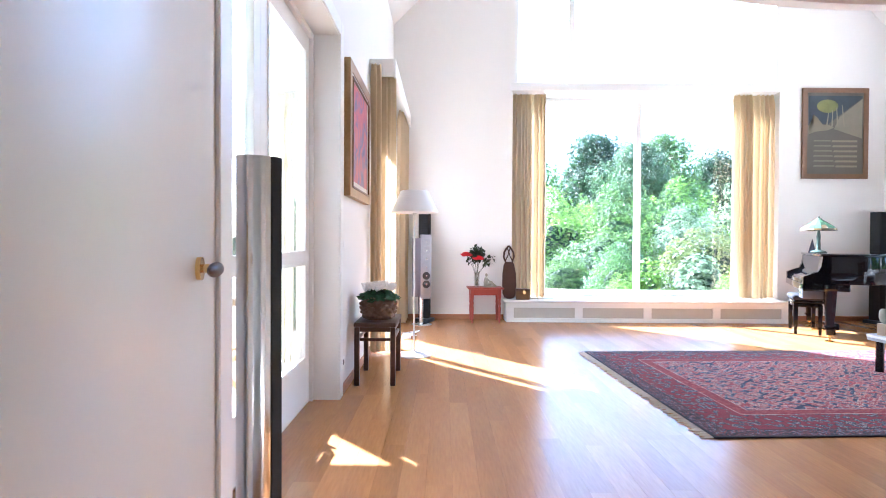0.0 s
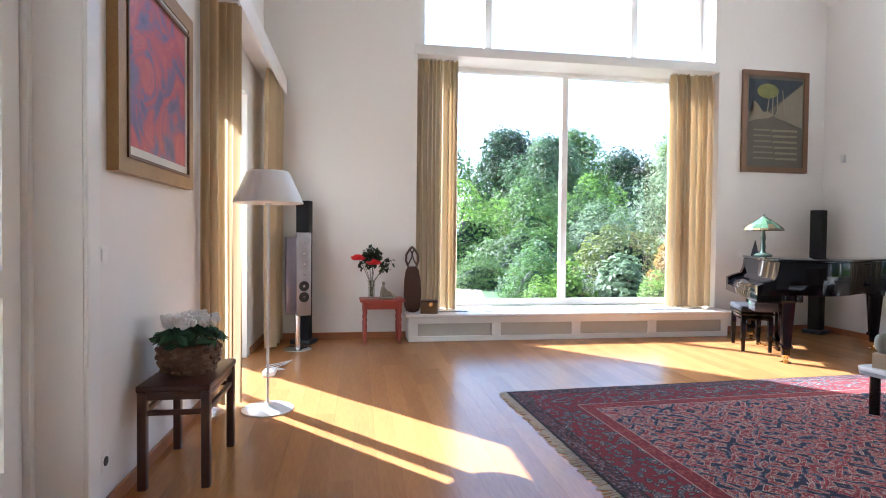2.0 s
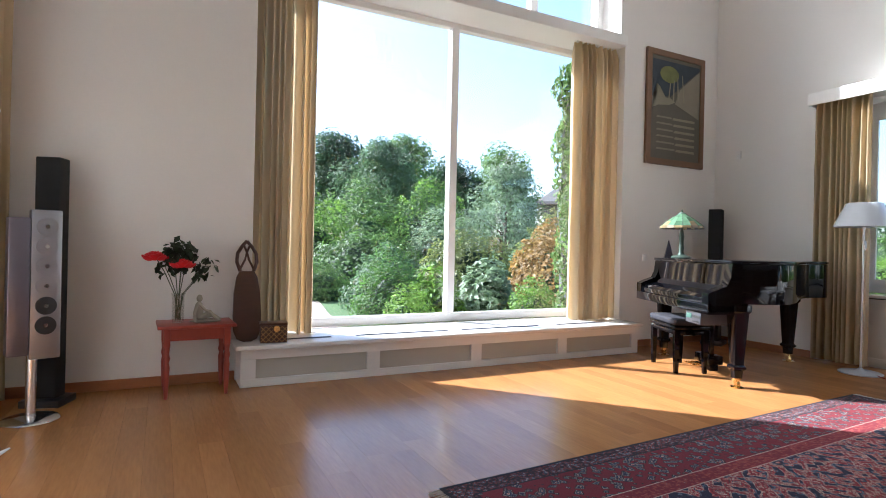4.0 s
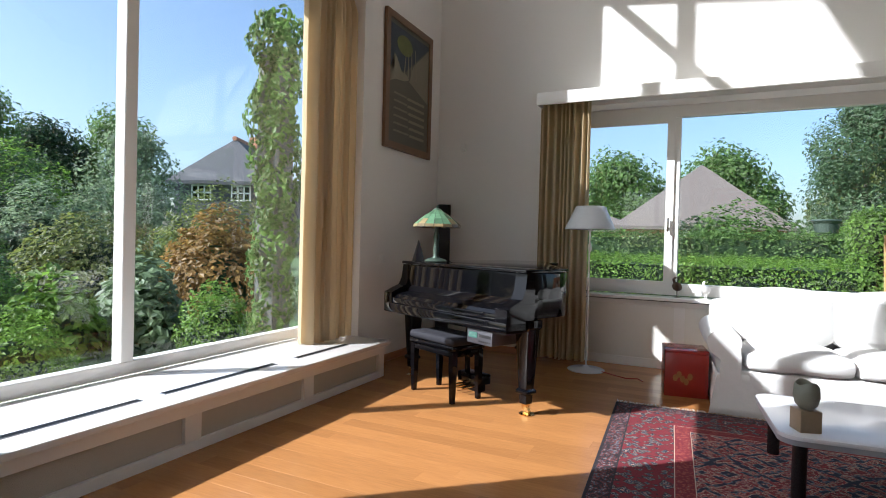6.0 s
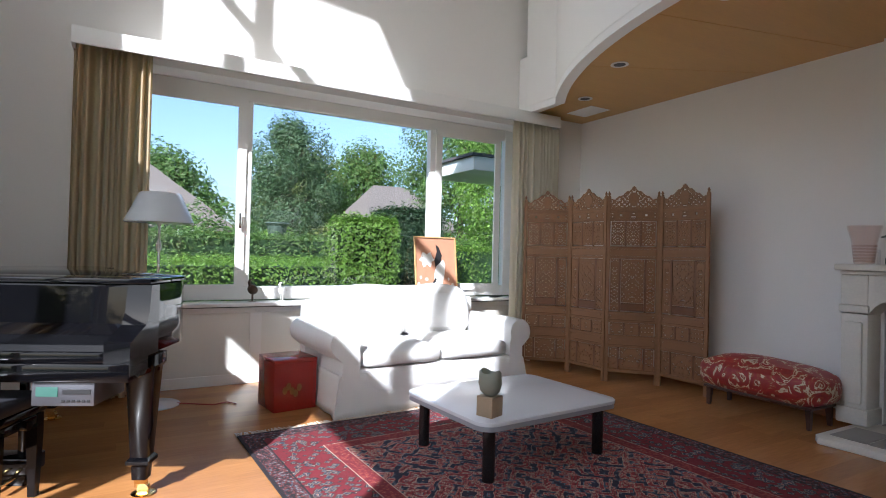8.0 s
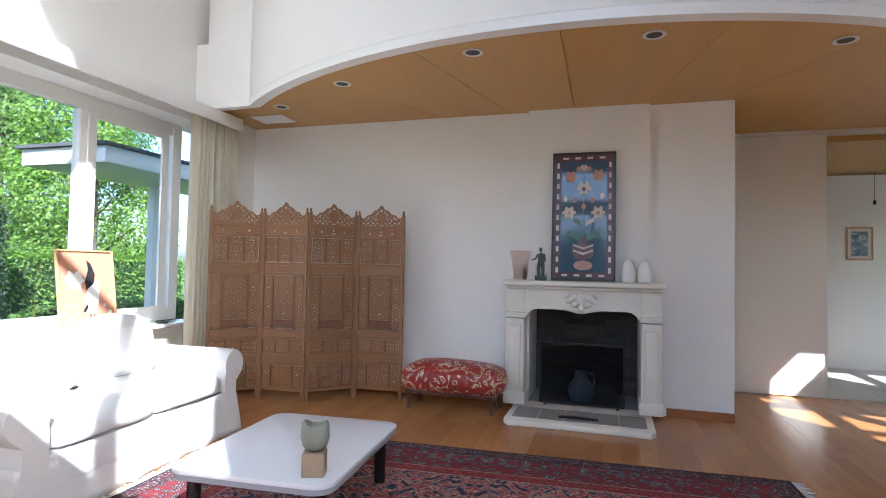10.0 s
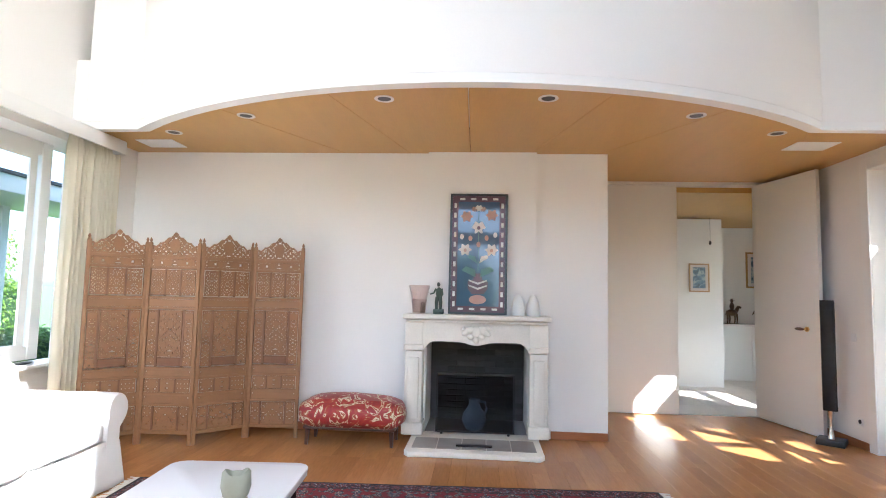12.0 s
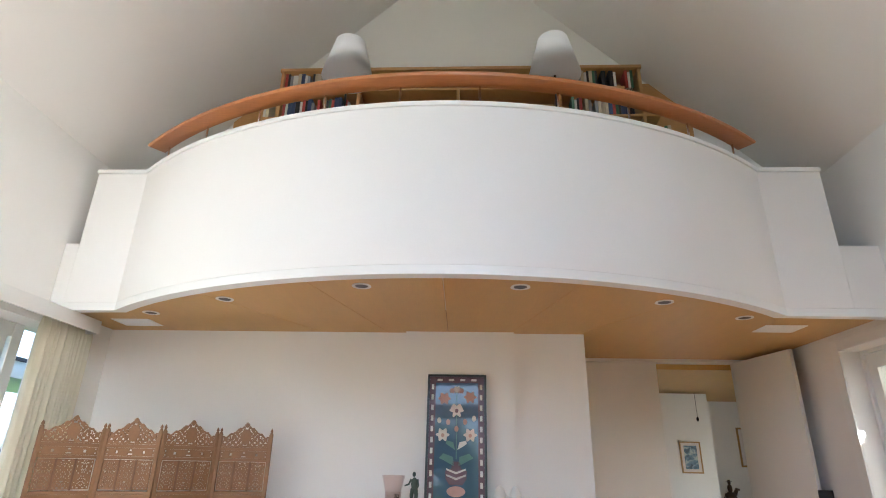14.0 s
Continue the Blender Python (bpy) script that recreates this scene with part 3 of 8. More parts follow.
# glazed double doors to the dining room
gd_frame = wall(bmesh.new(), "x", (0.051, 0.15), (1.74, 3.79), (0.0, 2.66), [(1.775, 3.755, -0.1, 2.625)])
structure("trim_glass_door_frame", gd_frame, PAINT, "white frame of the glazed double doors", "door frame")
bm = bmesh.new()
for y0, y1 in ((3.79, 3.90), (1.63, 1.74)):
    box(bm, XW, XW + 0.018, y0, y1, 0.0, 2.77, bevel=0.004, seg=1)
box(bm, XW, XW + 0.018, 1.74, 3.79, 2.662, 2.77, bevel=0.004, seg=1)
structure("trim_glass_door_casing", bm, PAINT, "white casing around the glazed double doors", "trim")
for number, (y0, y1) in enumerate(((1.78, 2.703), (2.707, 3.75)), 1):
    leaf = thing("door_%d" % number, Matrix.Identity(4), "closed white glazed door leaf with a middle rail", "door", kind="structure")
    part("leaf", wall(bmesh.new(), "x", (0.08, 0.125), (y0, y1), (0.008, 2.62), [(y0 + 0.11, y1 - 0.11, 0.33, 1.01), (y0 + 0.11, y1 - 0.11, 1.08, 2.50)]), PAINT, leaf)
    bm = bmesh.new()
    for z0, z1 in ((0.33, 1.01), (1.08, 2.50)):
        wall(bm, "x", (0.118, 0.133), (y0 + 0.102, y1 - 0.102), (z0 - 0.008, z1 + 0.008), [(y0 + 0.125, y1 - 0.125, z0 + 0.015, z1 - 0.015)])
    part("glazing_bead", bm, PAINT, leaf)
    for z0, z1 in ((0.33, 1.01), (1.08, 2.50)):
        pane = part("pane", block(0.099, 0.105, y0 + 0.105, y1 - 0.105, z0 - 0.005, z1 + 0.005), CLEAR, leaf, smooth=0)
        pane.visible_shadow = False
    yh = y1 - 0.055 if number == 1 else y0 + 0.055
    bm = block(0.125, 0.132, yh - 0.02, yh + 0.02, 1.06, 1.29, bevel=0.003)
    rod(bm, (0.13, yh, 1.15), (0.165, yh, 1.15), 0.008)
    box(bm, 0.155, 0.17, yh - 0.011, yh + 0.011, 1.10, 1.25, bevel=0.004)
    part("door_handle", bm, BRASS, leaf, "brass handle plate")

# the tall double door to the hall: one leaf closed, one leaf open into the room
closed = thing("door_3", Matrix.Identity(4), "closed tall ivory door leaf reaching the ceiling", "door", kind="structure")
part("leaf", block(1.612, 2.60, 0.235, 0.28, 0.01, 2.79, bevel=0.004), DOOR_PAINT, closed)
hinge, free = Vector((0.665, 0.285, 0)), Vector((0.482, 1.20, 0))
swing = math.atan2(free.y - hinge.y, free.x - hinge.x)
opened = thing("door_4", Matrix.Translation(hinge) @ Matrix.Rotation(swing, 4, "Z"), "tall ivory door leaf standing wide open against the wall", "door", kind="structure")
long_ = (free - hinge).length
part("leaf", block(0, long_, -0.022, 0.022, 0.01, 2.79, bevel=0.004), DOOR_PAINT, opened)
part("door_edge_strip", block(long_ + 0.0005, long_ + 0.004, -0.012, 0.012, 0.98, 1.22), BRASS, opened, "brass lock plate on the door edge")
bm = rod(bmesh.new(), (long_ - 0.17, -0.021, 1.10), (long_ - 0.17, -0.032, 1.10), 0.027, n=20)
rod(bm, (long_ - 0.17, -0.03, 1.10), (long_ - 0.17, -0.07, 1.10), 0.010)
handle = part("door_handle", bm, BRASS, opened, "brass rosette with a lever")
bm = blob(bmesh.new(), (long_ - 0.225, -0.072, 1.10), (0.068, 0.013, 0.017))
part("lever", bm, DARK_WOOD, handle, "dark wooden lever")
bm = rod(bmesh.new(), (long_ - 0.045, 0.021, 1.10), (long_ - 0.045, 0.05, 1.10), 0.011)
part("door_handle", bm, BRASS, opened)

# low radiator cover under the big window
cover = thing("radiator_cover", Matrix.Identity(4), "long low white radiator cover with beige grille panels", "radiator cover")
part("top_board", block(1.97, 6.14, 7.70, 8.46, 0.287, 0.323, bevel=0.008), SILL_STONE, cover, "white window board")
for z0, z1 in ((0.0, 0.06), (0.21, 0.287)):
    part("rail", block(2.01, 6.10, 7.75, 7.775, z0, z1, bevel=0.002, seg=1), PAINT, cover)
for x0, x1 in ((2.01, 2.12), (3.01, 3.12), (4.01, 4.12), (5.01, 5.12), (6.01, 6.10)):
    part("stile", block(x0, x1, 7.752, 7.775, 0.06, 0.21), PAINT, cover)
part("side_board", block(2.01, 2.03, 7.775, 8.05, 0.0, 0.287), PAINT, cover)
part("side_board", block(6.08, 6.10, 7.775, 8.05, 0.0, 0.287), PAINT, cover)
for x in (2.12, 3.12, 4.12, 5.12):
    part("grille", block(x - 0.005, x + 0.895, 7.777, 7.785, 0.055, 0.215), GRILLE, cover, "beige woven panel")
for x0, x1 in ((2.2, 2.75), (2.95, 3.85), (3.98, 4.88), (5.1, 5.75)):
    vent = part("vent", block(x0, x1, 7.885, 7.935, 0.3235, 0.3265), ALU, cover, "narrow grey air slot")
    bm = bmesh.new()
    for i in range(3):
        box(bm, x0 + 0.01, x1 - 0.01, 7.892 + i * 0.014, 7.898 + i * 0.014, 0.3265, 0.329)
    part("slat", bm, DARK_PLASTIC, vent)
# cover and sill under the east window
ecover = thing("radiator_cover", Matrix.Identity(4), "white panelled radiator cover with a window sill", "radiator cover")
part("sill", block(7.70, 7.96, 2.17, 6.73, 0.69, 0.722, bevel=0.006), SILL_STONE, ecover, "white window sill")
bays = [(2.25, 3.28), (3.38, 4.36), (4.46, 5.34), (5.44, 6.63)]
for z0, z1 in ((0.0, 0.09), (0.63, 0.69)):
    part("rail", block(7.79, 7.815, 2.17, 6.73, z0, z1, bevel=0.002, seg=1), PAINT, ecover)
for y0, y1 in zip([2.17] + [b for a, b in bays], [a for a, b in bays] + [6.73]):
    part("stile", block(7.792, 7.815, y0, y1, 0.09, 0.63), PAINT, ecover)
for a, b in bays:
    part("panel", block(7.803, 7.812, a - 0.01, b + 0.01, 0.08, 0.64), DOOR_PAINT, ecover)
# Black strip stands in for the shaded gap under the sill.
part("gap_strip", block(7.78, 7.79, 2.17, 6.73, 0.676, 0.688), DARK_PLASTIC, ecover)


def pelmet(name, spans, label):
    structure(name, spans, PAINT, label, "pelmet")


bm = block(7.45, 7.475, 2.17, 6.80, 2.66, 2.785, bevel=0.004)
box(bm, 7.475, XE, 2.17, 6.80, 2.765, 2.783)
box(bm, 7.475, XE, 6.78, 6.80, 2.66, 2.765)
box(bm, 7.475, XE, 2.17, 2.19, 2.66, 2.765)
pelmet("trim_pelmet_east", bm, "long white curtain pelmet")
bm = block(0.575, 0.60, 5.42, 7.98, 2.85, 3.03, bevel=0.004)
box(bm, XW, 0.575, 5.42, 7.98, 3.01, 3.028)
box(bm, XW, 0.575, 5.42, 5.445, 2.85, 3.01)
box(bm, XW, 0.575, 7.955, 7.98, 2.85, 3.01)
pelmet("trim_pelmet_west", bm, "white curtain pelmet above the garden door")
# ---- curtains ----
def curtain(label, p0, p1, z0, z1, mat, folds, depth=0.065, gather=0.0, seed=1):
    """Hanging pleated cloth from p0 to p1; gather pulls the hem towards p0."""
    p0, p1 = Vector((*p0, 0)), Vector((*p1, 0))
    way = (p1 - p0).normalized()
    side = Vector((-way.y, way.x, 0))
    width = (p1 - p0).length
    bm = bmesh.new()
    nu, nz = folds * 10, 22
    rnd = random.Random(seed)
    amp = [rnd.uniform(0.6, 1.25) for _ in range(folds + 2)]
    shift = [rnd.uniform(-0.25, 0.25) for _ in range(folds + 2)]
    grid = []
    for j in range(nz + 1):
        t = j / nz
        row = []
        for i in range(nu + 1):
            u = i / nu
            k = max(0.0, min(folds - 1e-4, folds * (u + 0.05 * math.sin(2 * math.pi * (1.7 * u + 0.37 * seed)) * math.sin(math.pi * u))))
            a = amp[int(k)] * (1 - k % 1) + amp[int(k) + 1] * (k % 1)
            s = shift[int(k)] * (1 - k % 1) + shift[int(k) + 1] * (k % 1)
            pinch = 0.45 if t > 0.965 else 1.0
            wave = math.sin(2 * math.pi * k + s * (1.5 - t) * 3) * depth * a * pinch
            wave += 0.012 * noise.noise(Vector((u * 9, t * 3, seed)))
            uu = u * width * (1 - gather * (1 - t) ** 1.3) + 0.01 * math.sin(4 * math.pi * k + seed) * (1 - t)
            q = p0 + way * uu + side * wave
            row.append(bm.verts.new((q.x, q.y, z0 + (z1 - z0) * t + (0.006 * math.sin(5 * k) if j == 0 else 0))))
        grid.append(row)
    for a, b in zip(grid, grid[1:]):
        for i in range(nu):
            bm.faces.new((a[i], a[i + 1], b[i + 1], b[i]))
    ob = thing("curtain", Matrix.Identity(4), label, "curtain", "curtains")
    part("cloth", bm, mat, ob, smooth=180)
    bm = bmesh.new()
    for i in range(folds):
        q = p0 + way * (width * (i + 0.5) / folds)
        box(bm, q.x - 0.012, q.x + 0.012, q.y - 0.012, q.y + 0.012, z1 - 0.01, z1 + 0.012, bevel=0.003, seg=1)
    tagged(part("heading_hook", bm, PLASTIC, ob), kind="stuff")
    return ob


curtain("floor length gold curtain drawn aside on the window board", (2.13, 8.20), (2.65, 8.20), 0.327, 3.42, CURTAIN, 8, depth=0.075, seed=1)
curtain("gold curtain drawn aside by the big window", (6.10, 8.19), (5.51, 8.19), 0.327, 3.42, CURTAIN, 8, depth=0.075, seed=2)
curtain("gold curtain hanging beside the wide window", (7.59, 6.79), (7.59, 6.27), 0.03, 2.74, CURTAIN, 9, depth=0.06, seed=3)
curtain("cream curtain hanging at the end of the wide window", (7.59, 2.08), (7.59, 2.72), 0.03, 2.74, CREAM_CURTAIN, 10, depth=0.055, seed=4)
curtain("gold curtain hanging beside the garden door", (0.36, 5.36), (0.58, 5.53), 0.03, 2.97, CURTAIN, 5, depth=0.038, seed=5)
curtain("gold curtain drawn to the side of the garden door", (0.50, 7.90), (0.50, 7.35), 0.03, 2.97, CURTAIN, 3, depth=0.07, seed=6)

# ---- rug ----
def rug_material():
    m = bpy.data.materials.new("persian_rug_wool")
    m.use_nodes = True
    n, li = m.node_tree.nodes, m.node_tree.links
    p = n["Principled BSDF"]
    p.inputs["Roughness"].default_value = 0.95

    def math_(op, a, b=None, c=None):
        k = n.new("ShaderNodeMath")
        k.operation = op
        for i, v in enumerate((a, b, c)):
            if v is None:
                continue
            if isinstance(v, (int, float)):
                k.inputs[i].default_value = v
            else:
                li.new(v, k.inputs[i])
        return k.outputs[0]

    def steps(fac, stops):
        r = n.new("ShaderNodeValToRGB")
        r.color_ramp.interpolation = "CONSTANT"
        while len(r.color_ramp.elements) < len(stops):
            r.color_ramp.elements.new(0.5)
        for e, (at, col) in zip(r.color_ramp.elements, stops):
            e.position, e.color = at, (*col, 1)
        li.new(fac, r.inputs[0])
        return r.outputs[0]

    def mixed(fac, a, b):
        k = n.new("ShaderNodeMix")
        k.data_type = "RGBA"
        li.new(fac, k.inputs["Factor"])
        li.new(a, k.inputs["A"])
        li.new(b, k.inputs["B"])
        return k.outputs["Result"]
    co = n.new("ShaderNodeTexCoord")
    sep = n.new("ShaderNodeSeparateXYZ")
    li.new(co.outputs["Object"], sep.inputs[0])
    wob = n.new("ShaderNodeTexNoise")
    wob.inputs["Scale"].default_value = 5
    li.new(co.outputs["Object"], wob.inputs["Vector"])
    ax = math_("ABSOLUTE", sep.outputs[0])
    ay = math_("ABSOLUTE", sep.outputs[1])
    both = n.new("ShaderNodeCombineXYZ")
    li.new(ax, both.inputs[0])
    li.new(ay, both.inputs[1])

    def cells(scale, metric, feature="F1", source=None):
        t = n.new("ShaderNodeTexVoronoi")
        t.distance, t.feature = metric, feature
        t.inputs["Scale"].default_value = scale
        li.new(source or both.outputs[0], t.inputs["Vector"])
        return t
    RED, DEEP, NAVY, IVORY, TEAL, RUST, BLACK = (0.26, 0.026, 0.032), (0.16, 0.012, 0.02), (0.014, 0.017, 0.04), (0.55, 0.44, 0.34), (0.11, 0.17, 0.22), (0.29, 0.055, 0.04), (0.016, 0.012, 0.016)
    bend = n.new("ShaderNodeVectorMath")
    bend.operation = "MULTIPLY_ADD"
    swirl = n.new("ShaderNodeTexNoise")
    swirl.inputs["Scale"].default_value = 10
    li.new(both.outputs[0], swirl.inputs["Vector"])
    li.new(swirl.outputs["Color"], bend.inputs[0])
    bend.inputs[1].default_value = (0.06, 0.06, 0)
    li.new(both.outputs[0], bend.inputs[2])
    motif = cells(6.4, "MANHATTAN", source=bend.outputs[0])
    small = cells(22.0, "MANHATTAN", source=bend.outputs[0])
    tiny = cells(52.0, "MANHATTAN")
    rings = math_("FRACT", math_("MULTIPLY", motif.outputs["Distance"], 3.4))
    motif_col = steps(rings, [(0.0, DEEP), (0.14, RED), (0.40, IVORY), (0.44, RED), (0.52, IVORY), (0.56, NAVY), (0.66, RED), (0.86, RUST), (0.93, BLACK)])
    small_col = steps(small.outputs["Distance"], [(0.0, IVORY), (0.14, NAVY), (0.22, RED), (0.44, IVORY), (0.49, DEEP), (0.62, TEAL), (0.74, NAVY)])
    tiny_col = steps(tiny.outputs["Distance"], [(0.0, IVORY), (0.18, RED), (0.38, NAVY), (0.62, IVORY)])
    pick = math_("GREATER_THAN", math_("FRACT", math_("ADD", math_("MULTIPLY", motif.outputs["Distance"], 1.7), 0.3)), 0.55)
    field = mixed(pick, motif_col, small_col)
    lines = math_("LESS_THAN", math_("ABSOLUTE", math_("SUBTRACT", small.outputs["Distance"], 0.33)), 0.016)
    thin = math_("LESS_THAN", math_("ABSOLUTE", math_("SUBTRACT", tiny.outputs["Distance"], 0.5)), 0.085)
    blackmix, ivorymix = n.new("ShaderNodeRGB"), n.new("ShaderNodeRGB")
    blackmix.outputs[0].default_value = (*BLACK, 1)
    ivorymix.outputs[0].default_value = (*IVORY, 1)
    field = mixed(lines, field, blackmix.outputs[0])
    field = mixed(math_("MULTIPLY", thin, math_("SUBTRACT", 1.0, pick)), field, ivorymix.outputs[0])
    # border bands by distance from the nearest side
    edge = math_("MINIMUM", math_("SUBTRACT", 1.87, ax), math_("SUBTRACT", 1.28, ay))
    main_col = steps(small.outputs["Distance"], [(0.0, RED), (0.13, IVORY), (0.21, NAVY), (0.40, TEAL), (0.44, NAVY), (0.52, IVORY), (0.56, BLACK), (0.72, DEEP)])
    outer_col = steps(tiny.outputs["Distance"], [(0.0, NAVY), (0.24, IVORY), (0.31, TEAL), (0.44, NAVY), (0.66, RUST), (0.78, BLACK)])
    inner_col = steps(tiny.outputs["Distance"], [(0.0, IVORY), (0.12, NAVY), (0.24, RUST), (0.62, DEEP)])
    col = field
    for wide, band in ((0.516, ivorymix.outputs[0]), (0.512, inner_col), (0.417, ivorymix.outputs[0]), (0.413, main_col), (0.125, blackmix.outputs[0]), (0.115, outer_col), (0.018, blackmix.outputs[0])):
        col = mixed(math_("LESS_THAN", edge, wide), col, band)
    fade = n.new("ShaderNodeVectorMath")
    fade.operation = "SCALE"
    li.new(col, fade.inputs[0])
    li.new(math_("MULTIPLY_ADD", wob.outputs["Fac"], 0.5, 0.75), fade.inputs["Scale"])
    li.new(fade.outputs[0], p.inputs["Base Color"])
    knots = n.new("ShaderNodeTexNoise")
    knots.inputs["Scale"].default_value = 260
    li.new(co.outputs["Object"], knots.inputs["Vector"])
    relief = n.new("ShaderNodeBump")
    relief.inputs["Strength"].default_value, relief.inputs["Distance"].default_value = 0.7, 0.004
    li.new(knots.outputs["Fac"], relief.inputs["Height"])
    li.new(relief.outputs[0], p.inputs["Normal"])
    return m


RUG_AT = pose(4.52, 4.40, 0.0, 0, 0, 2.8)
rug = thing("persian_rug", RUG_AT, "large red and navy patterned persian rug with cream fringes", "rug")
bm = bmesh.new()
nx, ny = 76, 54
grid = [[bm.verts.new((-1.87 + 3.74 * i / nx, -1.28 + 2.56 * j / ny, 0.011 + 0.0025 * noise.noise(Vector((i * 0.12, j * 0.12, 0))))) for i in range(nx + 1)] for j in range(ny + 1)]
for a, b in zip(grid, grid[1:]):
    for i in range(nx):
        bm.faces.new((a[i], a[i + 1], b[i + 1], b[i]))
ret = bmesh.ops.extrude_edge_only(bm, edges=[e for e in bm.edges if e.is_boundary])
for v in ret["geom"]:
    if isinstance(v, bmesh.types.BMVert):
        v.co.z = 0.001
part("woven_field", bm, rug_material(), rug, smooth=50)
FRINGE = material("cream_fringe", (0.55, 0.50, 0.42), 0.9, vary=0.2, size=20)
for s in (-1, 1):
    bm = bmesh.new()
    rnd = random.Random(7 + s)
    for k in range(230):
        y = -1.28 + 2.56 * (k + rnd.random()) / 230
        x, ln, sw = s * 1.87, rnd.uniform(0.05, 0.085), rnd.uniform(-0.02, 0.02)
        tube(bm, [(x, y, 0.007), (x + s * ln * 0.5, y + sw * 0.3, 0.005), (x + s * ln, y + sw, 0.003)], 0.0032, n=4)
    tagged(part("fringe", bm, FRINGE, rug, "cream knotted fringe"), kind="stuff")

# ---- grand piano ----
# local axes: x towards the treble side, y from the player to the tail
piano_turn = math.atan2(-0.427, 0.905) - math.pi / 2
PIANO = Matrix.Translation((5.985, 6.935, 0)) @ Matrix.Rotation(piano_turn, 4, "Z") @ Matrix.Diagonal((1, 1, 1.035, 1))
piano = thing("grand_piano", PIANO, "black lacquered grand piano with closed lid and brass casters", "piano")


def piano_outline(k=1.0, front=-0.08):
    """Straight bass side at -x, bent treble side, rounded tail."""
    pts = [(-0.74, front), (0.74, front), (0.74, 0.28)]
    for i in range(1, 13):
        t = i / 12
        pts.append((0.74 - 0.86 * (3 * t * t - 2 * t ** 3) + 0.05 * math.sin(math.pi * t) * 0, 0.28 + 0.98 * t))
    cx, cy, r = -0.42, 1.27, 0.30
    for i in range(1, 9):
        a = math.pi * i / 9 * 0.98
        pts.append((cx + r * math.cos(a), cy + r * 0.72 * math.sin(a)))
    pts.append((-0.74, 1.22))
    return [(x * k, y) for x, y in pts]


part("case", prism(bmesh.new(), piano_outline(), 0.66, 0.975, bevel=0.006), BLACK_LACQUER, piano)
lid = part("lid", prism(bmesh.new(), [(x * 1.012, y + (0.012 if y > 0.3 else 0)) for x, y in piano_outline(front=0.14)], 0.979, 1.003, bevel=0.006), BLACK_LACQUER, piano, "closed lid")
part("front_lid", block(-0.75, 0.75, -0.10, 0.135, 0.979, 1.003, bevel=0.006), BLACK_LACQUER, piano)
for x0, x1 in ((-0.75, -0.64), (0.64, 0.75)):
    bm = bmesh.new()
    # scrolled arms beside the keys
    prof = [(-0.28, 0.60), (-0.28, 0.74), (-0.20, 0.775), (-0.13, 0.80), (-0.10, 0.86), (-0.085, 0.975), (0.0, 0.975), (0.0, 0.60)]
    v = [[bm.verts.new((x, y, z)) for y, z in prof] for x in (x0, x1)]
    bm.faces.new(v[0])
    bm.faces.new(v[1][::-1])
    for i in range(len(prof)):
        j = (i + 1) % len(prof)
        bm.faces.new((v[0][i], v[0][j], v[1][j], v[1][i]))
    part("arm", bm, BLACK_LACQUER, piano)
part("key_bed", block(-0.75, 0.75, -0.285, 0.02, 0.575, 0.655, bevel=0.01), BLACK_LACQUER, piano)
part("key_slip", block(-0.64, 0.64, -0.275, -0.25, 0.655, 0.70, bevel=0.004), BLACK_LACQUER, piano)
# closed fallboard sloping over the keys
bm = bmesh.new()
prof = [(-0.25, 0.70), (-0.235, 0.725), (-0.14, 0.755), (-0.10, 0.80), (-0.088, 0.965), (-0.06, 0.965), (-0.06, 0.66), (-0.25, 0.66)]
v = [[bm.verts.new((x, y, z)) for y, z in prof] for x in (-0.64, 0.64)]
bm.faces.new(v[0])
bm.faces.new(v[1][::-1])
for i in range(len(prof)):
    j = (i + 1) % len(prof)
    bm.faces.new((v[0][i], v[0][j], v[1][j], v[1][i]))
part("fallboard", bm, BLACK_LACQUER, piano, "closed glossy key lid")


def piano_leg(x, y, top=0.655):
    bm = bmesh.new()
    rows = [(0.075, top), (0.075, top - 0.05), (0.062, top - 0.07), (0.040, 0.18), (0.052, 0.165), (0.052, 0.15), (0.036, 0.135), (0.033, 0.075)]
    ring = [[bm.verts.new((x + sx * r, y + sy * r, z)) for sx, sy in ((-1, -1), (1, -1), (1, 1), (-1, 1))] for r, z in rows]
    for a, b in zip(ring, ring[1:]):
        for i in range(4):
            bm.faces.new((a[i], a[(i + 1) % 4], b[(i + 1) % 4], b[i]))
    bm.faces.new(ring[0])
    bm.faces.new(ring[-1][::-1])
    edges = [e for e in bm.edges if abs(e.verts[0].co.z - e.verts[1].co.z) > 0.02]
    bmesh.ops.bevel(bm, geom=edges, offset=0.006, segments=2, profile=0.5, affect="EDGES")
    leg = part("leg", bm, BLACK_LACQUER, piano)
    bm = rod(bmesh.new(), (x, y, 0.055), (x, y, 0.08), 0.03)
    box(bm, x - 0.03, x + 0.03, y - 0.008, y + 0.008, 0.03, 0.06, bevel=0.003)
    rod(bm, (x + 0.012, y - 0.014, 0.026), (x + 0.012, y + 0.014, 0.026), 0.026, n=18)
    lathe(bm, [(0.05, 0.0), (0.055, 0.006), (0.04, 0.012), (0.02, 0.012)], at=(x + 0.012, y, 0))
    part("caster", bm, BRASS, leg, "brass caster")


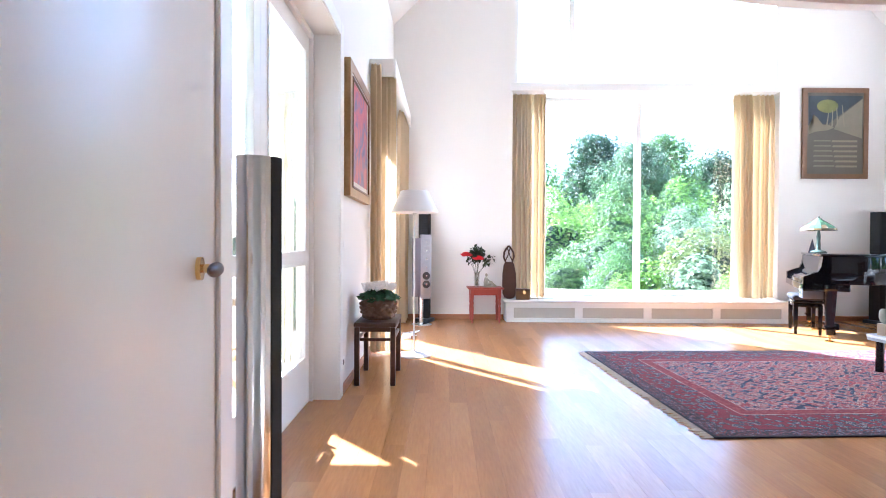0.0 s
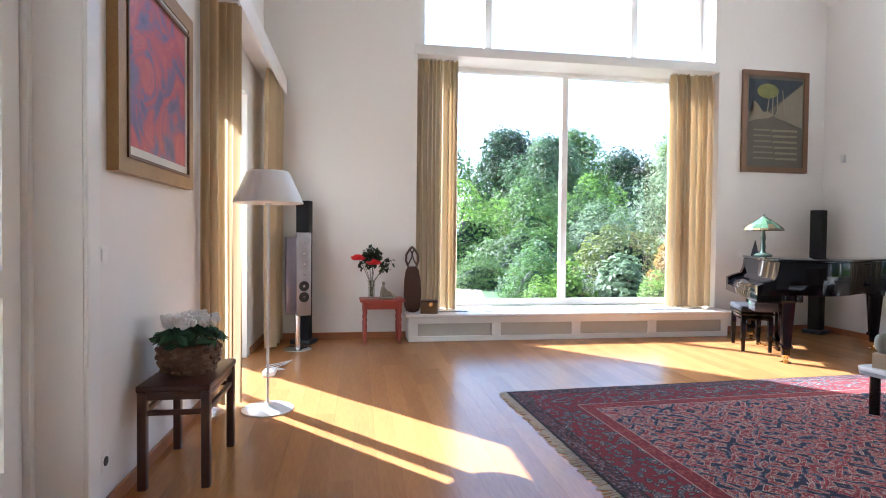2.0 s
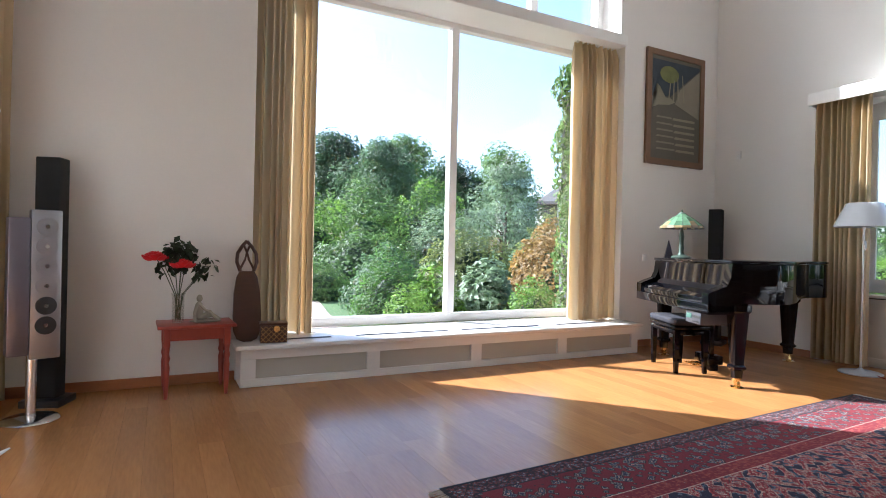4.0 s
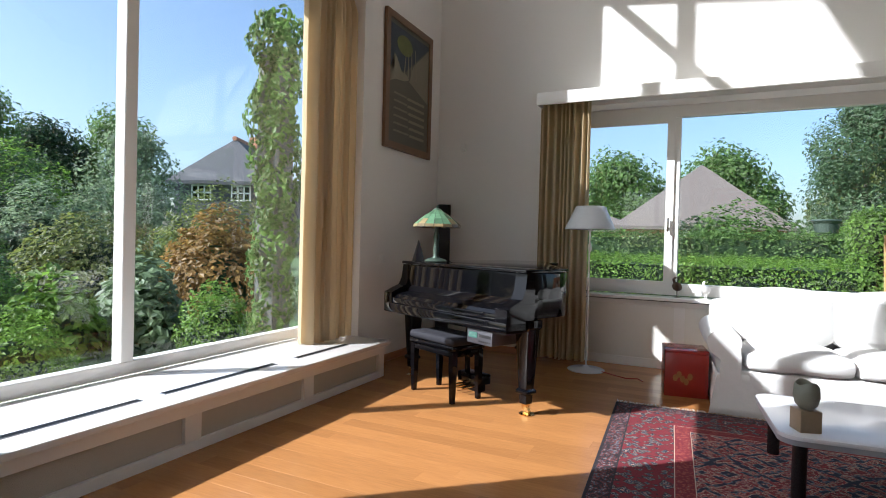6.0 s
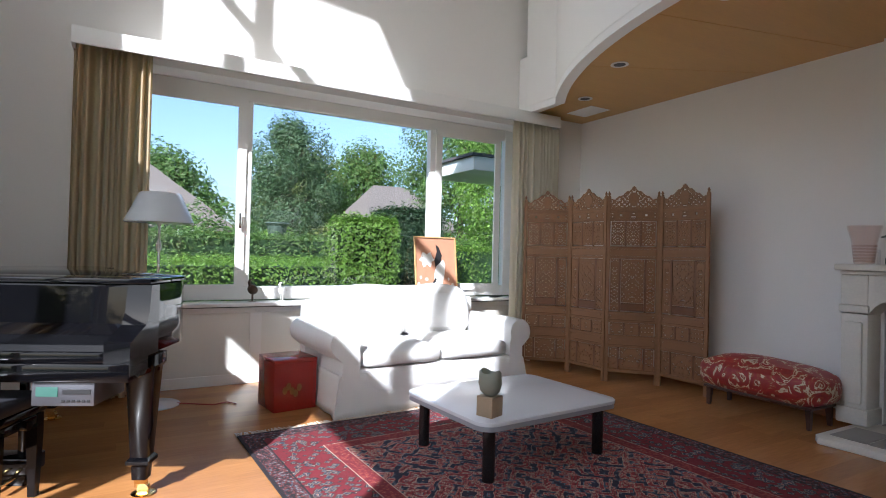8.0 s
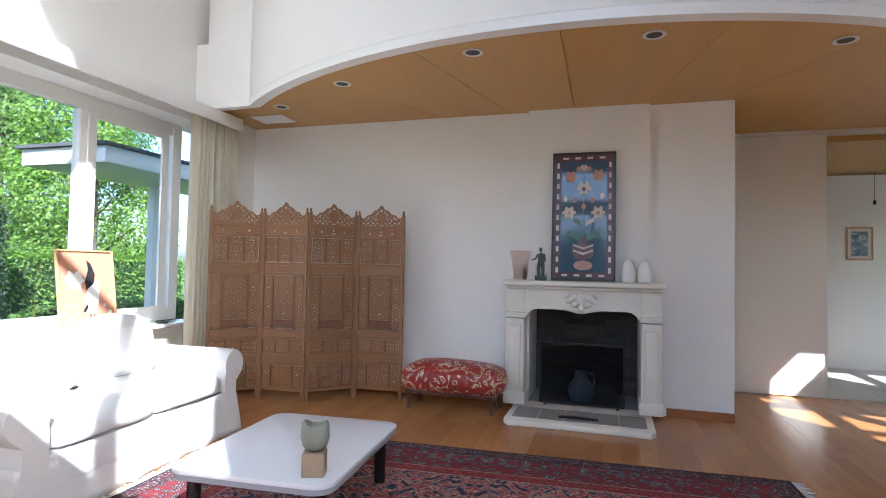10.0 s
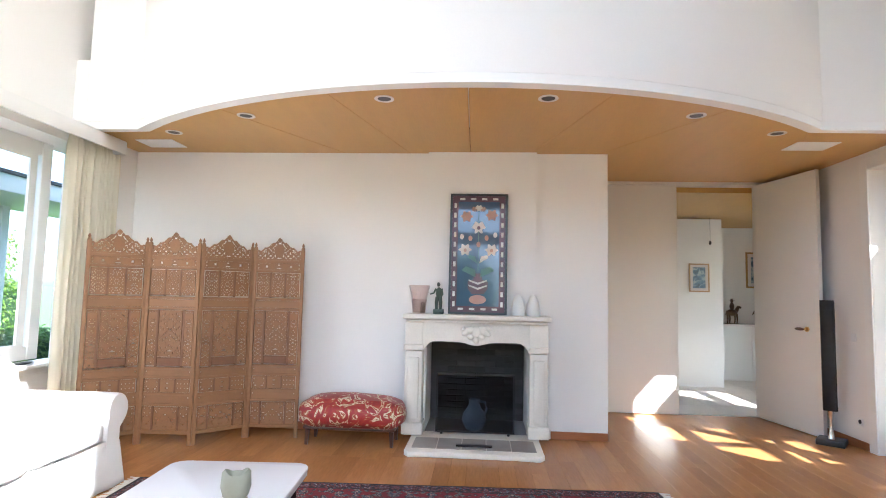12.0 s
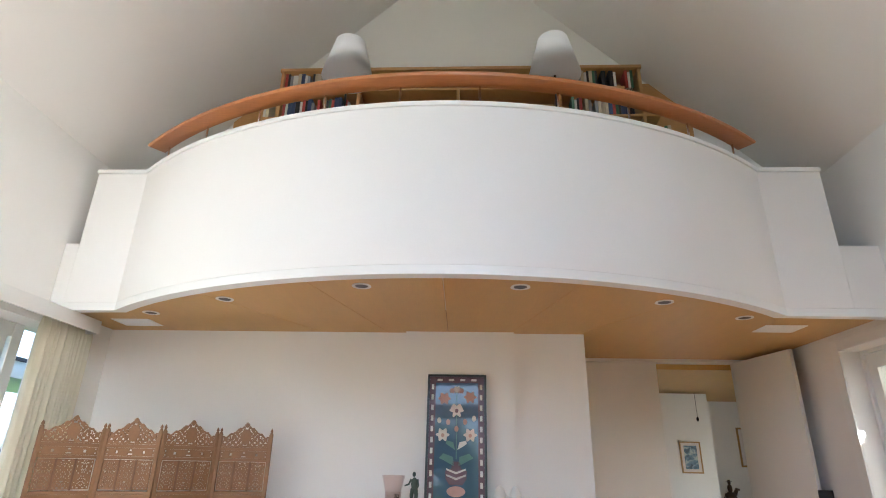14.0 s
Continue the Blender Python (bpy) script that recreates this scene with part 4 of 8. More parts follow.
piano_leg(0.69, 0.0)
piano_leg(-0.69, 0.0)
piano_leg(-0.45, 1.20)
bm = bmesh.new()
for x in (-0.07, 0.07):
    box(bm, x - 0.016, x + 0.016, 0.10, 0.135, 0.10, 0.58, bevel=0.004)
box(bm, -0.13, 0.13, 0.06, 0.20, 0.06, 0.14, bevel=0.01)
box(bm, -0.19, 0.19, 0.02, 0.30, 0.54, 0.66, bevel=0.01)
lyre = part("pedal_lyre", bm, BLACK_LACQUER, piano)
for x in (-0.07, 0.0, 0.07):
    bm = box(bmesh.new(), x - 0.012, x + 0.012, -0.07, 0.07, 0.045, 0.058, bevel=0.005)
    part("pedal", bm, BRASS, lyre, "brass pedal")
part("pedal_foot", block(-0.10, 0.10, 0.09, 0.17, 0.0, 0.06, bevel=0.006), BLACK_LACQUER, lyre)
unit = part("control_unit", block(0.34, 0.60, -0.265, 0.0, 0.475, 0.574, bevel=0.004), UNIT_GREY, piano, "silver player unit with green display")
SCREEN_GLASS = material("green_display", (0.05, 0.12, 0.10), 0.15)
part("display", block(0.36, 0.45, -0.2685, -0.2655, 0.515, 0.555), SCREEN_GLASS, unit)
bm = bmesh.new()
for i in range(6):
    box(bm, 0.465 + i * 0.021, 0.48 + i * 0.021, -0.2695, -0.2655, 0.49, 0.502, bevel=0.002, seg=1)
box(bm, 0.47, 0.585, -0.2685, -0.2655, 0.525, 0.545)
part("button", bm, DARK_PLASTIC, unit)

bench = thing("piano_bench", Matrix.Translation((5.865, 7.03, 0)) @ Matrix.Rotation(piano_turn, 4, "Z"), "black piano bench with dark upholstered seat", "bench")
bm = block(-0.28, 0.28, -0.17, 0.17, 0.435, 0.495, bevel=0.025, seg=4)
part("seat", bm, NAVY_CLOTH, bench, "dark buttoned cushion")
part("seat_frame", block(-0.275, 0.275, -0.165, 0.165, 0.40, 0.434, bevel=0.006), BLACK_LACQUER, bench)
part("apron", block(-0.265, 0.265, -0.155, 0.155, 0.35, 0.392, bevel=0.004), BLACK_LACQUER, bench)
for sx in (-1, 1):
    for sy in (-1, 1):
        bm = bmesh.new()
        rows = [(0.024, 0.392), (0.024, 0.28), (0.016, 0.0)]
        ring = [[bm.verts.new((sx * 0.242 + a * r, sy * 0.132 + b * r, z)) for a, b in ((-1, -1), (1, -1), (1, 1), (-1, 1))] for r, z in rows]
        for p_, q_ in zip(ring, ring[1:]):
            for i in range(4):
                bm.faces.new((p_[i], p_[(i + 1) % 4], q_[(i + 1) % 4], q_[i]))
        bm.faces.new(ring[0])
        bm.faces.new(ring[-1][::-1])
        part("leg", bm, BLACK_LACQUER, bench)
    bm = rod(bmesh.new(), (sx * 0.265, 0, 0.37), (sx * 0.30, 0, 0.37), 0.022, n=16)
    part("knob", bm, BLACK_LACQUER, bench)

# ---- sofa ----
def cushion(bm, x0, x1, y0, y1, z0, z1, r=0.06, puff=0.03, seed=0, cuts=7):
    """A soft box: rounded, puffed up and slightly uneven."""
    tmp = bmesh.new()
    bmesh.ops.create_cube(tmp, size=2)
    bmesh.ops.subdivide_edges(tmp, edges=tmp.edges, cuts=cuts, use_grid_fill=True)
    hx, hy, hz = (x1 - x0) / 2, (y1 - y0) / 2, (z1 - z0) / 2
    made = {}
    for v in tmp.verts:
        c = v.co.copy()
        q = Vector((c.x * hx, c.y * hy, c.z * hz))
        core = Vector((max(-hx + r, min(hx - r, q.x)), max(-hy + r, min(hy - r, q.y)), max(-hz + r, min(hz - r, q.z))))
        d = q - core
        if d.length > 1e-6:
            q = core + d.normalized() * min(r, d.length if sum(abs(k) > 1e-6 for k in d) == 1 else r)
        dome = (1 - c.x * c.x) * (1 - c.y * c.y), (1 - c.x * c.x) * (1 - c.z * c.z), (1 - c.y * c.y) * (1 - c.z * c.z)
        q += Vector((math.copysign(puff * dome[2], c.x) if abs(c.x) > 0.99 else 0, math.copysign(puff * dome[1], c.y) if abs(c.y) > 0.99 else 0, math.copysign(puff * dome[0], c.z) if abs(c.z) > 0.99 else 0))
        q += 0.010 * noise.noise_vector(Vector((q.x * 5 + seed, q.y * 5, q.z * 5)))
        made[v] = bm.verts.new(Vector(((x0 + x1) / 2, (y0 + y1) / 2, (z0 + z1) / 2)) + q)
    for f in tmp.faces:
        bm.faces.new([made[v] for v in f.verts])
    tmp.free()
    return bm


# local: x along the sofa, y from the front to the back
SOFA = Matrix.Translation((6.93, 4.24, 0)) @ Matrix.Rotation(radians(-90 + 4), 4, "Z") @ Matrix.Diagonal((1.03, 1, 1.0, 1))
sofa = thing("sofa", SOFA, "white slipcovered two seat sofa with rolled arms", "sofa")
part("base", cushion(bmesh.new(), -0.70, 0.70, -0.455, 0.42, 0.14, 0.345, 0.03, 0.01, 1), SLIP, sofa)
part("back", cushion(bmesh.new(), -0.84, 0.84, 0.28, 0.46, 0.16, 0.80, 0.08, 0.0, 2, 9), SLIP, sofa)
for i, (x0, x1) in enumerate(((-0.66, 0.0), (0.0, 0.66))):
    part("seat_cushion", cushion(bmesh.new(), x0 + 0.004, x1 - 0.004, -0.47, 0.24, 0.335, 0.475, 0.05, 0.03, 3 + i), SLIP, sofa)
    bm = cushion(bmesh.new(), x0 + 0.01, x1 - 0.01, 0.08, 0.28, 0.46, 0.87, 0.07, 0.05, 6 + i)
    bmesh.ops.rotate(bm, verts=bm.verts, cent=(0, 0.2, 0.46), matrix=Matrix.Rotation(radians(-9), 3, "X"))
    part("back_cushion", bm, SLIP, sofa)
for s in (-1, 1):
    bm = bmesh.new()
    # arm: upright panel with a rolled top
    prof = []
    for i in range(25):
        a = radians(-60 + 300 * i / 24)
        prof.append((s * (0.79 - 0.005) + 0.115 * math.cos(a) * s, 0.545 + 0.105 * math.sin(a)))
    prof = [(s * 0.685, 0.16), (s * 0.685, 0.44)] + [(s * (0.80 - 0.115 * math.cos(radians(a))), 0.53 + 0.11 * math.sin(radians(a))) for a in range(-20, 231, 15)] + [(s * 0.82, 0.40), (s * 0.83, 0.16)]
    ys = [-0.455, -0.44, -0.3, -0.1, 0.1, 0.3, 0.43, 0.445]
    rows = []
    for k, y in enumerate(ys):
        sc = 0.97 if k in (0, len(ys) - 1) else 1.0
        rows.append([bm.verts.new(Vector((s * 0.78 + (x - s * 0.78) * sc, y, 0.45 + (z - 0.45) * sc)) + 0.008 * noise.noise_vector(Vector((x * 6, y * 6, z * 6)))) for x, z in prof])
    for a, b in zip(rows, rows[1:]):
        for i in range(len(prof)):
            j = (i + 1) % len(prof)
            bm.faces.new((a[i], a[j], b[j], b[i]))
    bm.faces.new(rows[0])
    bm.faces.new(rows[-1][::-1])
    part("arm", bm, SLIP, sofa, smooth=50)
# skirt with gentle folds down to the floor
bm = bmesh.new()
loop = []
for i in range(70):
    loop.append((-0.84 + 1.68 * i / 70, -0.45))
for i in range(36):
    loop.append((0.84, -0.45 + 0.91 * i / 36))
for i in range(70):
    loop.append((0.84 - 1.68 * i / 70, 0.46))
for i in range(36):
    loop.append((-0.84, 0.46 - 0.91 * i / 36))
rows = []
for j in range(7):
    t = j / 6
    row = []
    for i, (x, y) in enumerate(loop):
        k = 1 + 0.018 * (1 - t)
        w = (1 - t) * 0.010 * math.sin(i * 0.55 + 2 * noise.noise(Vector((i * 0.11, 0, 0))))
        corner = min(abs(abs(x) - 0.84) + abs(abs(y) - 0.455), 1)
        flare = (1 - t) * 0.045 * max(0, 1 - corner / 0.12)
        row.append(bm.verts.new((x * (k + flare) + w * 0.5, y * (k + flare) + w, 0.006 + 0.30 * t)))
    rows.append(row)
for a, b in zip(rows, rows[1:]):
    for i in range(len(loop)):
        j = (i + 1) % len(loop)
        bm.faces.new((a[i], a[j], b[j], b[i]))
skirt = part("skirt", bm, SLIP, sofa, "loose white cover hanging to the floor", smooth=60)
skirt.modifiers.new("thickness", "SOLIDIFY").thickness = 0.005

# ---- coffee table ----
TABLE = Matrix.Translation((5.39, 4.34, 0)) @ Matrix.Diagonal((1.03, 1.02, 1.06, 1)) @ Matrix.Rotation(radians(4), 4, "Z")
table = thing("coffee_table", TABLE, "low white square coffee table with dark round legs", "table")


def rounded(w, d, r, k=6):
    pts = []
    for sx, sy, a0 in ((1, 1, 0), (-1, 1, 90), (-1, -1, 180), (1, -1, 270)):
        for i in range(k + 1):
            a = radians(a0 + 90 * i / k)
            pts.append((sx * (w / 2 - r) + r * math.cos(a), sy * (d / 2 - r) + r * math.sin(a)))
    return pts


part("tabletop", prism(bmesh.new(), rounded(0.80, 1.02, 0.09), 0.302, 0.322, bevel=0.003), TABLE_TOP, table)
part("edge_band", prism(bmesh.new(), rounded(0.792, 1.012, 0.087), 0.278, 0.302), GREY_EDGE, table, "grey edge")
for sx in (-1, 1):
    for sy in (-1, 1):
        part("leg", rod(bmesh.new(), (sx * 0.31, sy * 0.41, 0.012), (sx * 0.31, sy * 0.41, 0.279), 0.032, n=20), BLACK_WOOD, table)

# ---- fireplace ----
mantel = thing("fireplace", Matrix.Identity(4), "carved white limestone fireplace surround with a curved opening", "fireplace")
SHELF = [(3.335, YS + 0.0605), (4.745, YS + 0.0605), (4.745, 1.93), (4.70, 1.955), (3.38, 1.955), (3.335, 1.93)]
part("mantel_shelf", prism(bmesh.new(), SHELF, 1.145, 1.192, bevel=0.012), LIMESTONE, mantel)
part("shelf_moulding", prism(bmesh.new(), [(3.37, YS + 0.0605), (4.71, YS + 0.0605), (4.71, 1.92), (3.37, 1.92)], 1.115, 1.144, bevel=0.01), LIMESTONE, mantel)
bm = bmesh.new()
top_z, n_ = 1.114, 24
for i in range(n_):
    def low(u):
        x = abs(u) * 0.51
        return 0.935 - 0.035 * math.exp(-(x / 0.10) ** 2) - (0.10 * max(0, (x - 0.40) / 0.11) ** 2 if x > 0.40 else 0)
    u0, u1 = -1 + 2 * i / n_, -1 + 2 * (i + 1) / n_
    x0, x1 = 4.04 + 0.51 * u0, 4.04 + 0.51 * u1
    v = [bm.verts.new((x, y, z)) for y in (YS + 0.0605, 1.88) for x, z in ((x0, low(u0)), (x1, low(u1)), (x1, top_z), (x0, top_z))]
    for f in ((0, 1, 2, 3), (7, 6, 5, 4), (0, 4, 5, 1), (2, 6, 7, 3)):
        bm.faces.new([v[k] for k in f])
bmesh.ops.remove_doubles(bm, verts=bm.verts, dist=1e-4)
part("frieze", bm, LIMESTONE, mantel)
for s in (-1, 1):
    cx = 4.04 + s * 0.595
    bm = block(cx - 0.085, cx + 0.085, YS + 0.0605, 1.88, 0.055, 0.84, bevel=0.012)
    box(bm, cx - 0.055, cx + 0.055, 1.87, 1.90, 0.20, 0.78, bevel=0.012)
    box(bm, cx - 0.10, cx + 0.10, YS + 0.0605, 1.905, 0.055, 0.17, bevel=0.01)
    part("jamb", bm, LIMESTONE, mantel)
    bm = block(cx - 0.095, cx + 0.095, YS + 0.0605, 1.90, 0.845, 0.90, bevel=0.01)
    box(bm, cx - 0.085, cx + 0.085, YS + 0.0605, 1.885, 0.90, 1.114, bevel=0.006)
    part("capital", bm, LIMESTONE, mantel)
bm = bmesh.new()
for x, z, sx, sz in ((0, 1.03, 0.05, 0.055), (-0.06, 1.05, 0.045, 0.035), (0.06, 1.05, 0.045, 0.035), (-0.10, 1.02, 0.04, 0.025), (0.10, 1.02, 0.04, 0.025), (-0.05, 0.985, 0.035, 0.03), (0.05, 0.985, 0.035, 0.03), (0, 0.955, 0.03, 0.04), (-0.125, 1.06, 0.025, 0.018), (0.125, 1.06, 0.025, 0.018)):
    blob(bm, (4.04 + x, 1.885, z), (sx, 0.022, sz), turn=Matrix.Rotation(x * 6, 4, "Y"))
part("carved_cartouche", bm, LIMESTONE, mantel, "carved leaf ornament")
hearth = thing("hearth", Matrix.Identity(4), "low hearth slab with slate tiles and a pale stone edge", "hearth")
part("hearth_edge", prism(bmesh.new(), [(3.44, 1.70), (4.64, 1.70), (4.64, 2.36), (4.60, 2.42), (4.40, 2.40), (3.68, 2.40), (3.48, 2.42), (3.44, 2.36)], 0.0, 0.048, bevel=0.008), LIMESTONE, hearth, "pale stone hearth edge")
for i in range(5):
    part("tile", block(3.50 + i * 0.218, 3.712 + i * 0.218, 1.95, 2.30, 0.0485, 0.053, bevel=0.002, seg=1), SLATE, hearth)
fb = thing("firebox", Matrix.Identity(4), "sooty brick firebox", "firebox", kind="structure")
bm = block(3.45, 4.61, 1.07, 1.115, -0.05, 1.3)
box(bm, 3.45, 3.525, 1.115, 1.62, -0.05, 1.3)
box(bm, 4.535, 4.61, 1.115, 1.62, -0.05, 1.3)
box(bm, 3.525, 4.535, 1.115, 1.62, 1.0, 1.3)
part("lining", bm, SOOT, fb)
part("fire_floor", block(3.53, 4.53, 1.115, 1.70, -0.02, 0.05), SLATE, fb)
SHOW = bpy.data.meshes.new("brick")
bm = block(0, 0.20, 0, 0.012, 0, 0.055, bevel=0.004, seg=1)
bm.to_mesh(SHOW)
bm.free()
SHOW.materials.append(SOOT)
for row in range(15):
    for k in range(5):
        x = 3.535 + 0.205 * k + (0.1 if row % 2 else 0)
        if x + 0.2 < 4.535:
            b = new("brick", SHOW)
            b.parent = fb
            b.matrix_basis = Matrix.Translation((x, 1.1155, 0.055 + row * 0.062))
screen = thing("fire_screen", Matrix.Identity(4), "black mesh fire screen standing in the fireplace", "fire screen")
part("frame_bar", wall(bmesh.new(), "y", (1.735, 1.755), (3.66, 4.42), (0.06, 0.62), [(3.675, 4.405, 0.075, 0.605)]), BLACK_FRAME, screen)
MESHM = glass("fire_mesh", (0.6, 0.6, 0.62), 1.2)
part("mesh_panel", block(3.67, 4.41, 1.743, 1.747, 0.07, 0.61), MESHM, screen, "fine dark mesh")
for x in (3.72, 4.36):
    part("foot", block(x - 0.012, x + 0.012, 1.68, 1.81, 0.0535, 0.066, bevel=0.003), BLACK_FRAME, screen)

# ---- carved folding screen ----
def fretwork(bm, x0, x1, z0, z1, fn, cell=0.0105, depth=(-0.006, 0.006), top=None):
    """A pierced panel: small cells left out where the pattern is open."""
    nx, nz = max(2, round((x1 - x0) / cell)), max(2, round((z1 - z0) / cell))
    dx, dz = (x1 - x0) / nx, (z1 - z0) / nz
    keep = [[fn((i + 0.5) / nx * 2 - 1, (j + 0.5) / nz * 2 - 1, i, j, nx, nz) and (top is None or z0 + (j + 0.5) * dz < top((i + 0.5) / nx * 2 - 1)) for i in range(nx)] for j in range(nz)]
    cache = {}

    def vert(i, j, s):
        if (i, j, s) not in cache:
            cache[(i, j, s)] = bm.verts.new((x0 + i * dx, depth[s], z0 + j * dz))
        return cache[(i, j, s)]
    for j in range(nz):
        for i in range(nx):
            if not keep[j][i]:
                continue
            bm.faces.new((vert(i, j, 0), vert(i + 1, j, 0), vert(i + 1, j + 1, 0), vert(i, j + 1, 0)))
            bm.faces.new((vert(i, j + 1, 1), vert(i + 1, j + 1, 1), vert(i + 1, j, 1), vert(i, j, 1)))
            for di, dj, a, b in ((0, -1, (i, j), (i + 1, j)), (1, 0, (i + 1, j), (i + 1, j + 1)), (0, 1, (i + 1, j + 1), (i, j + 1)), (-1, 0, (i, j + 1), (i, j))):
                ii, jj = i + di, j + dj
                if not (0 <= ii < nx and 0 <= jj < nz and keep[jj][ii]):
                    bm.faces.new((vert(*a, 1), vert(*b, 1), vert(*b, 0), vert(*a, 0)))
    return bm


def floral(scale, phase=0.0, fill=0.15):
    def fn(u, w, i, j, nx, nz):
        if i in (0, nx - 1) or j in (0, nz - 1):
            return True
        aspect = nz / nx
        x, z = abs(u) * scale, w * scale * aspect
        r, a = math.hypot(x % 2 - 1, z % 2 - 1), math.atan2(z % 2 - 1, x % 2 - 1)
        v = math.cos(5 * r * 2.2 + 2 * math.cos(6 * a) + phase) + 0.8 * math.sin(3.1 * x * 2) * math.sin(2.9 * z * 2 + phase)
        return v > -0.55 + fill * -1
    return fn


def solid(u, w, i, j, nx, nz):
    return True


PW = 0.485
folding = thing("folding_screen", Matrix.Identity(4), "four panel carved brown wooden folding screen", "room divider")


def screen_panel():
    holder = new("panel")
    holder.parent = folding
    for x in (0.0, PW - 0.032):
        bm = block(x, x + 0.032, -0.013, 0.013, 0.0, 1.79, bevel=0.003, seg=1)
        lathe(bm, [(0.014, 1.79), (0.016, 1.796), (0.008, 1.804), (0.013, 1.816), (0.009, 1.828), (0.0, 1.845)], n=10, at=(x + 0.016, 0, 0))
        part("stile", bm, CARVED, holder)
    a, b = 0.033, PW - 0.033
    rails = [(0.095, 0.125), (0.335, 0.36), (0.43, 0.455), (0.575, 0.60), (0.655, 0.68), (1.19, 1.215), (1.285, 1.31), (1.555, 1.58), (1.645, 1.675)]
    for z0, z1 in rails:
        part("rail", block(a - 0.002, b + 0.002, -0.0105, 0.0105, z0, z1, bevel=0.003, seg=1), CARVED, holder)
    w = b - a
    bm = bmesh.new()
    def crest_top(u):
        return 1.765 + 0.045 * (1 + math.cos(math.pi * u)) + 0.035 * max(0.0, 1 - abs(u) / 0.22) + 0.006 * math.cos(u * 19)

    def crest_open(u, w, i, j, nx, nz):
        z = 1.676 + (w + 1) / 2 * 0.269
        medal = math.hypot(u, (z - 1.765) / 0.21) < 0.24
        return z > crest_top(u) - 0.016 or z < 1.69 or medal or floral(4.4, 0.4, 0.2)(u, w, i, j, nx, nz)

    fretwork(bm, a, b, 1.676, 1.945, crest_open, cell=0.0068, top=crest_top)
    part("crest", bm, CARVED, holder, "pierced arched crest")
    for z0, z1, phase, fill in ((1.581, 1.644, 1.1, 0.2), (1.216, 1.284, 2.0, 0.7), (0.601, 0.654, 0.2, 0.6), (0.361, 0.429, 0.9, 0.65)):
        part("pierced_band", fretwork(bmesh.new(), a, b, z0, z1, floral(0.9, phase, fill), depth=(-0.005, 0.005)), CARVED, holder)
    for k in range(3):
        x0, x1 = a + w * k / 3 + 0.008, a + w * (k + 1) / 3 - 0.008
        part("pierced_panel", fretwork(bmesh.new(), x0, x1, 1.32, 1.55, floral(2.0, 0.7 + k, 0.35), cell=0.008), CARVED, holder)
        part("pierced_panel", fretwork(bmesh.new(), x0, x1, 0.458, 0.572, floral(1.6, 0.3 + k, 0.75), depth=(-0.005, 0.005)), CARVED, holder)
    x0, x1 = a + w * 0.22, a + w * 0.78
    part("pierced_panel", fretwork(bmesh.new(), x0 + 0.014, x1 - 0.014, 0.77, 1.185, floral(2.4, 0.0, 0.6), cell=0.008, depth=(-0.006, 0.006)), CARVED, holder)
    for s0, s1 in ((a, x0), (x1, b)):
        part("pierced_panel", fretwork(bmesh.new(), s0 + 0.006, s1 - 0.006, 0.69, 1.185, floral(1.2, 0.5, 0.45), cell=0.008, depth=(-0.006, 0.006)), CARVED, holder)
        part("pierced_panel", fretwork(bmesh.new(), s0 + 0.006, s1 - 0.006, 0.13, 0.33, floral(1.2, 0.5, 0.7), depth=(-0.006, 0.006)), CARVED, holder)
    part("pierced_panel", fretwork(bmesh.new(), x0 + 0.014, x1 - 0.014, 0.13, 0.33, floral(2.2, 0.8, 0.7), depth=(-0.006, 0.006)), CARVED, holder)
    uprights = [(x, h, z0, z1) for x in (x0, x1) for h, z0, z1 in ((0.01, 0.682, 1.188), (0.008, 0.127, 0.333))]
    uprights += [(a + w * k / 3, 0.007, z0, z1) for k in (1, 2) for z0, z1 in ((1.312, 1.553), (0.457, 0.573))]
    for x, h, z0, z1 in uprights:
        part("divider", block(x - h, x + h, -0.0085, 0.0085, z0, z1, bevel=0.002, seg=1), CARVED_DARK, holder)
    part("cross_board", block(x0 + 0.012, x1 - 0.012, -0.007, 0.007, 0.69, 0.765, bevel=0.003, seg=1), CARVED_DARK, holder)
    return holder


feet = [Vector((7.36, 2.73, 0)), Vector((7.026, 2.38, 0)), Vector((6.54, 2.355, 0)), Vector((6.195, 2.012, 0)), Vector((5.711, 1.965, 0))]
first_panel = screen_panel()


def panel_at(p, q):
    return Matrix.Translation(p) @ Matrix.Rotation(math.atan2(q.y - p.y, q.x - p.x), 4, "Z")


for k, (p, q) in enumerate(zip(feet, feet[1:])):
    if k == 0:
        first_panel.matrix_basis = panel_at(p, q)
    else:
        copy_thing(first_panel, panel_at(p, q))
# ---- paintings and wall pieces ----
def framed(name, at, w, h, frame_w, mats, label, category="picture", depth=0.03, liner=None):
    """A hanging or standing picture: x across, z up, face towards -y; the picture surface is returned for its painted shapes."""
    pic = thing(name, at, label, category)
    fm, canvas = mats
    part("picture_frame", wall(bmesh.new(), "y", (-depth, 0.0), (-w / 2, w / 2), (0, h), [(-w / 2 + frame_w, w / 2 - frame_w, frame_w, h - frame_w)]), fm, pic)
    inner = frame_w
    if liner:
        lw, lm = liner
        part("liner", wall(bmesh.new(), "y", (-depth + 0.008, -0.004), (-w / 2 + frame_w, w / 2 - frame_w), (frame_w, h - frame_w), [(-w / 2 + frame_w + lw, w / 2 - frame_w - lw, frame_w + lw, h - frame_w - lw)]), lm, pic)
        inner += lw
    face = part("canvas", block(-w / 2 + inner - 0.004, w / 2 - inner + 0.004, -depth + 0.012, -0.002, inner - 0.004, h - inner + 0.004), canvas, pic)
    return pic, face, -depth + 0.012


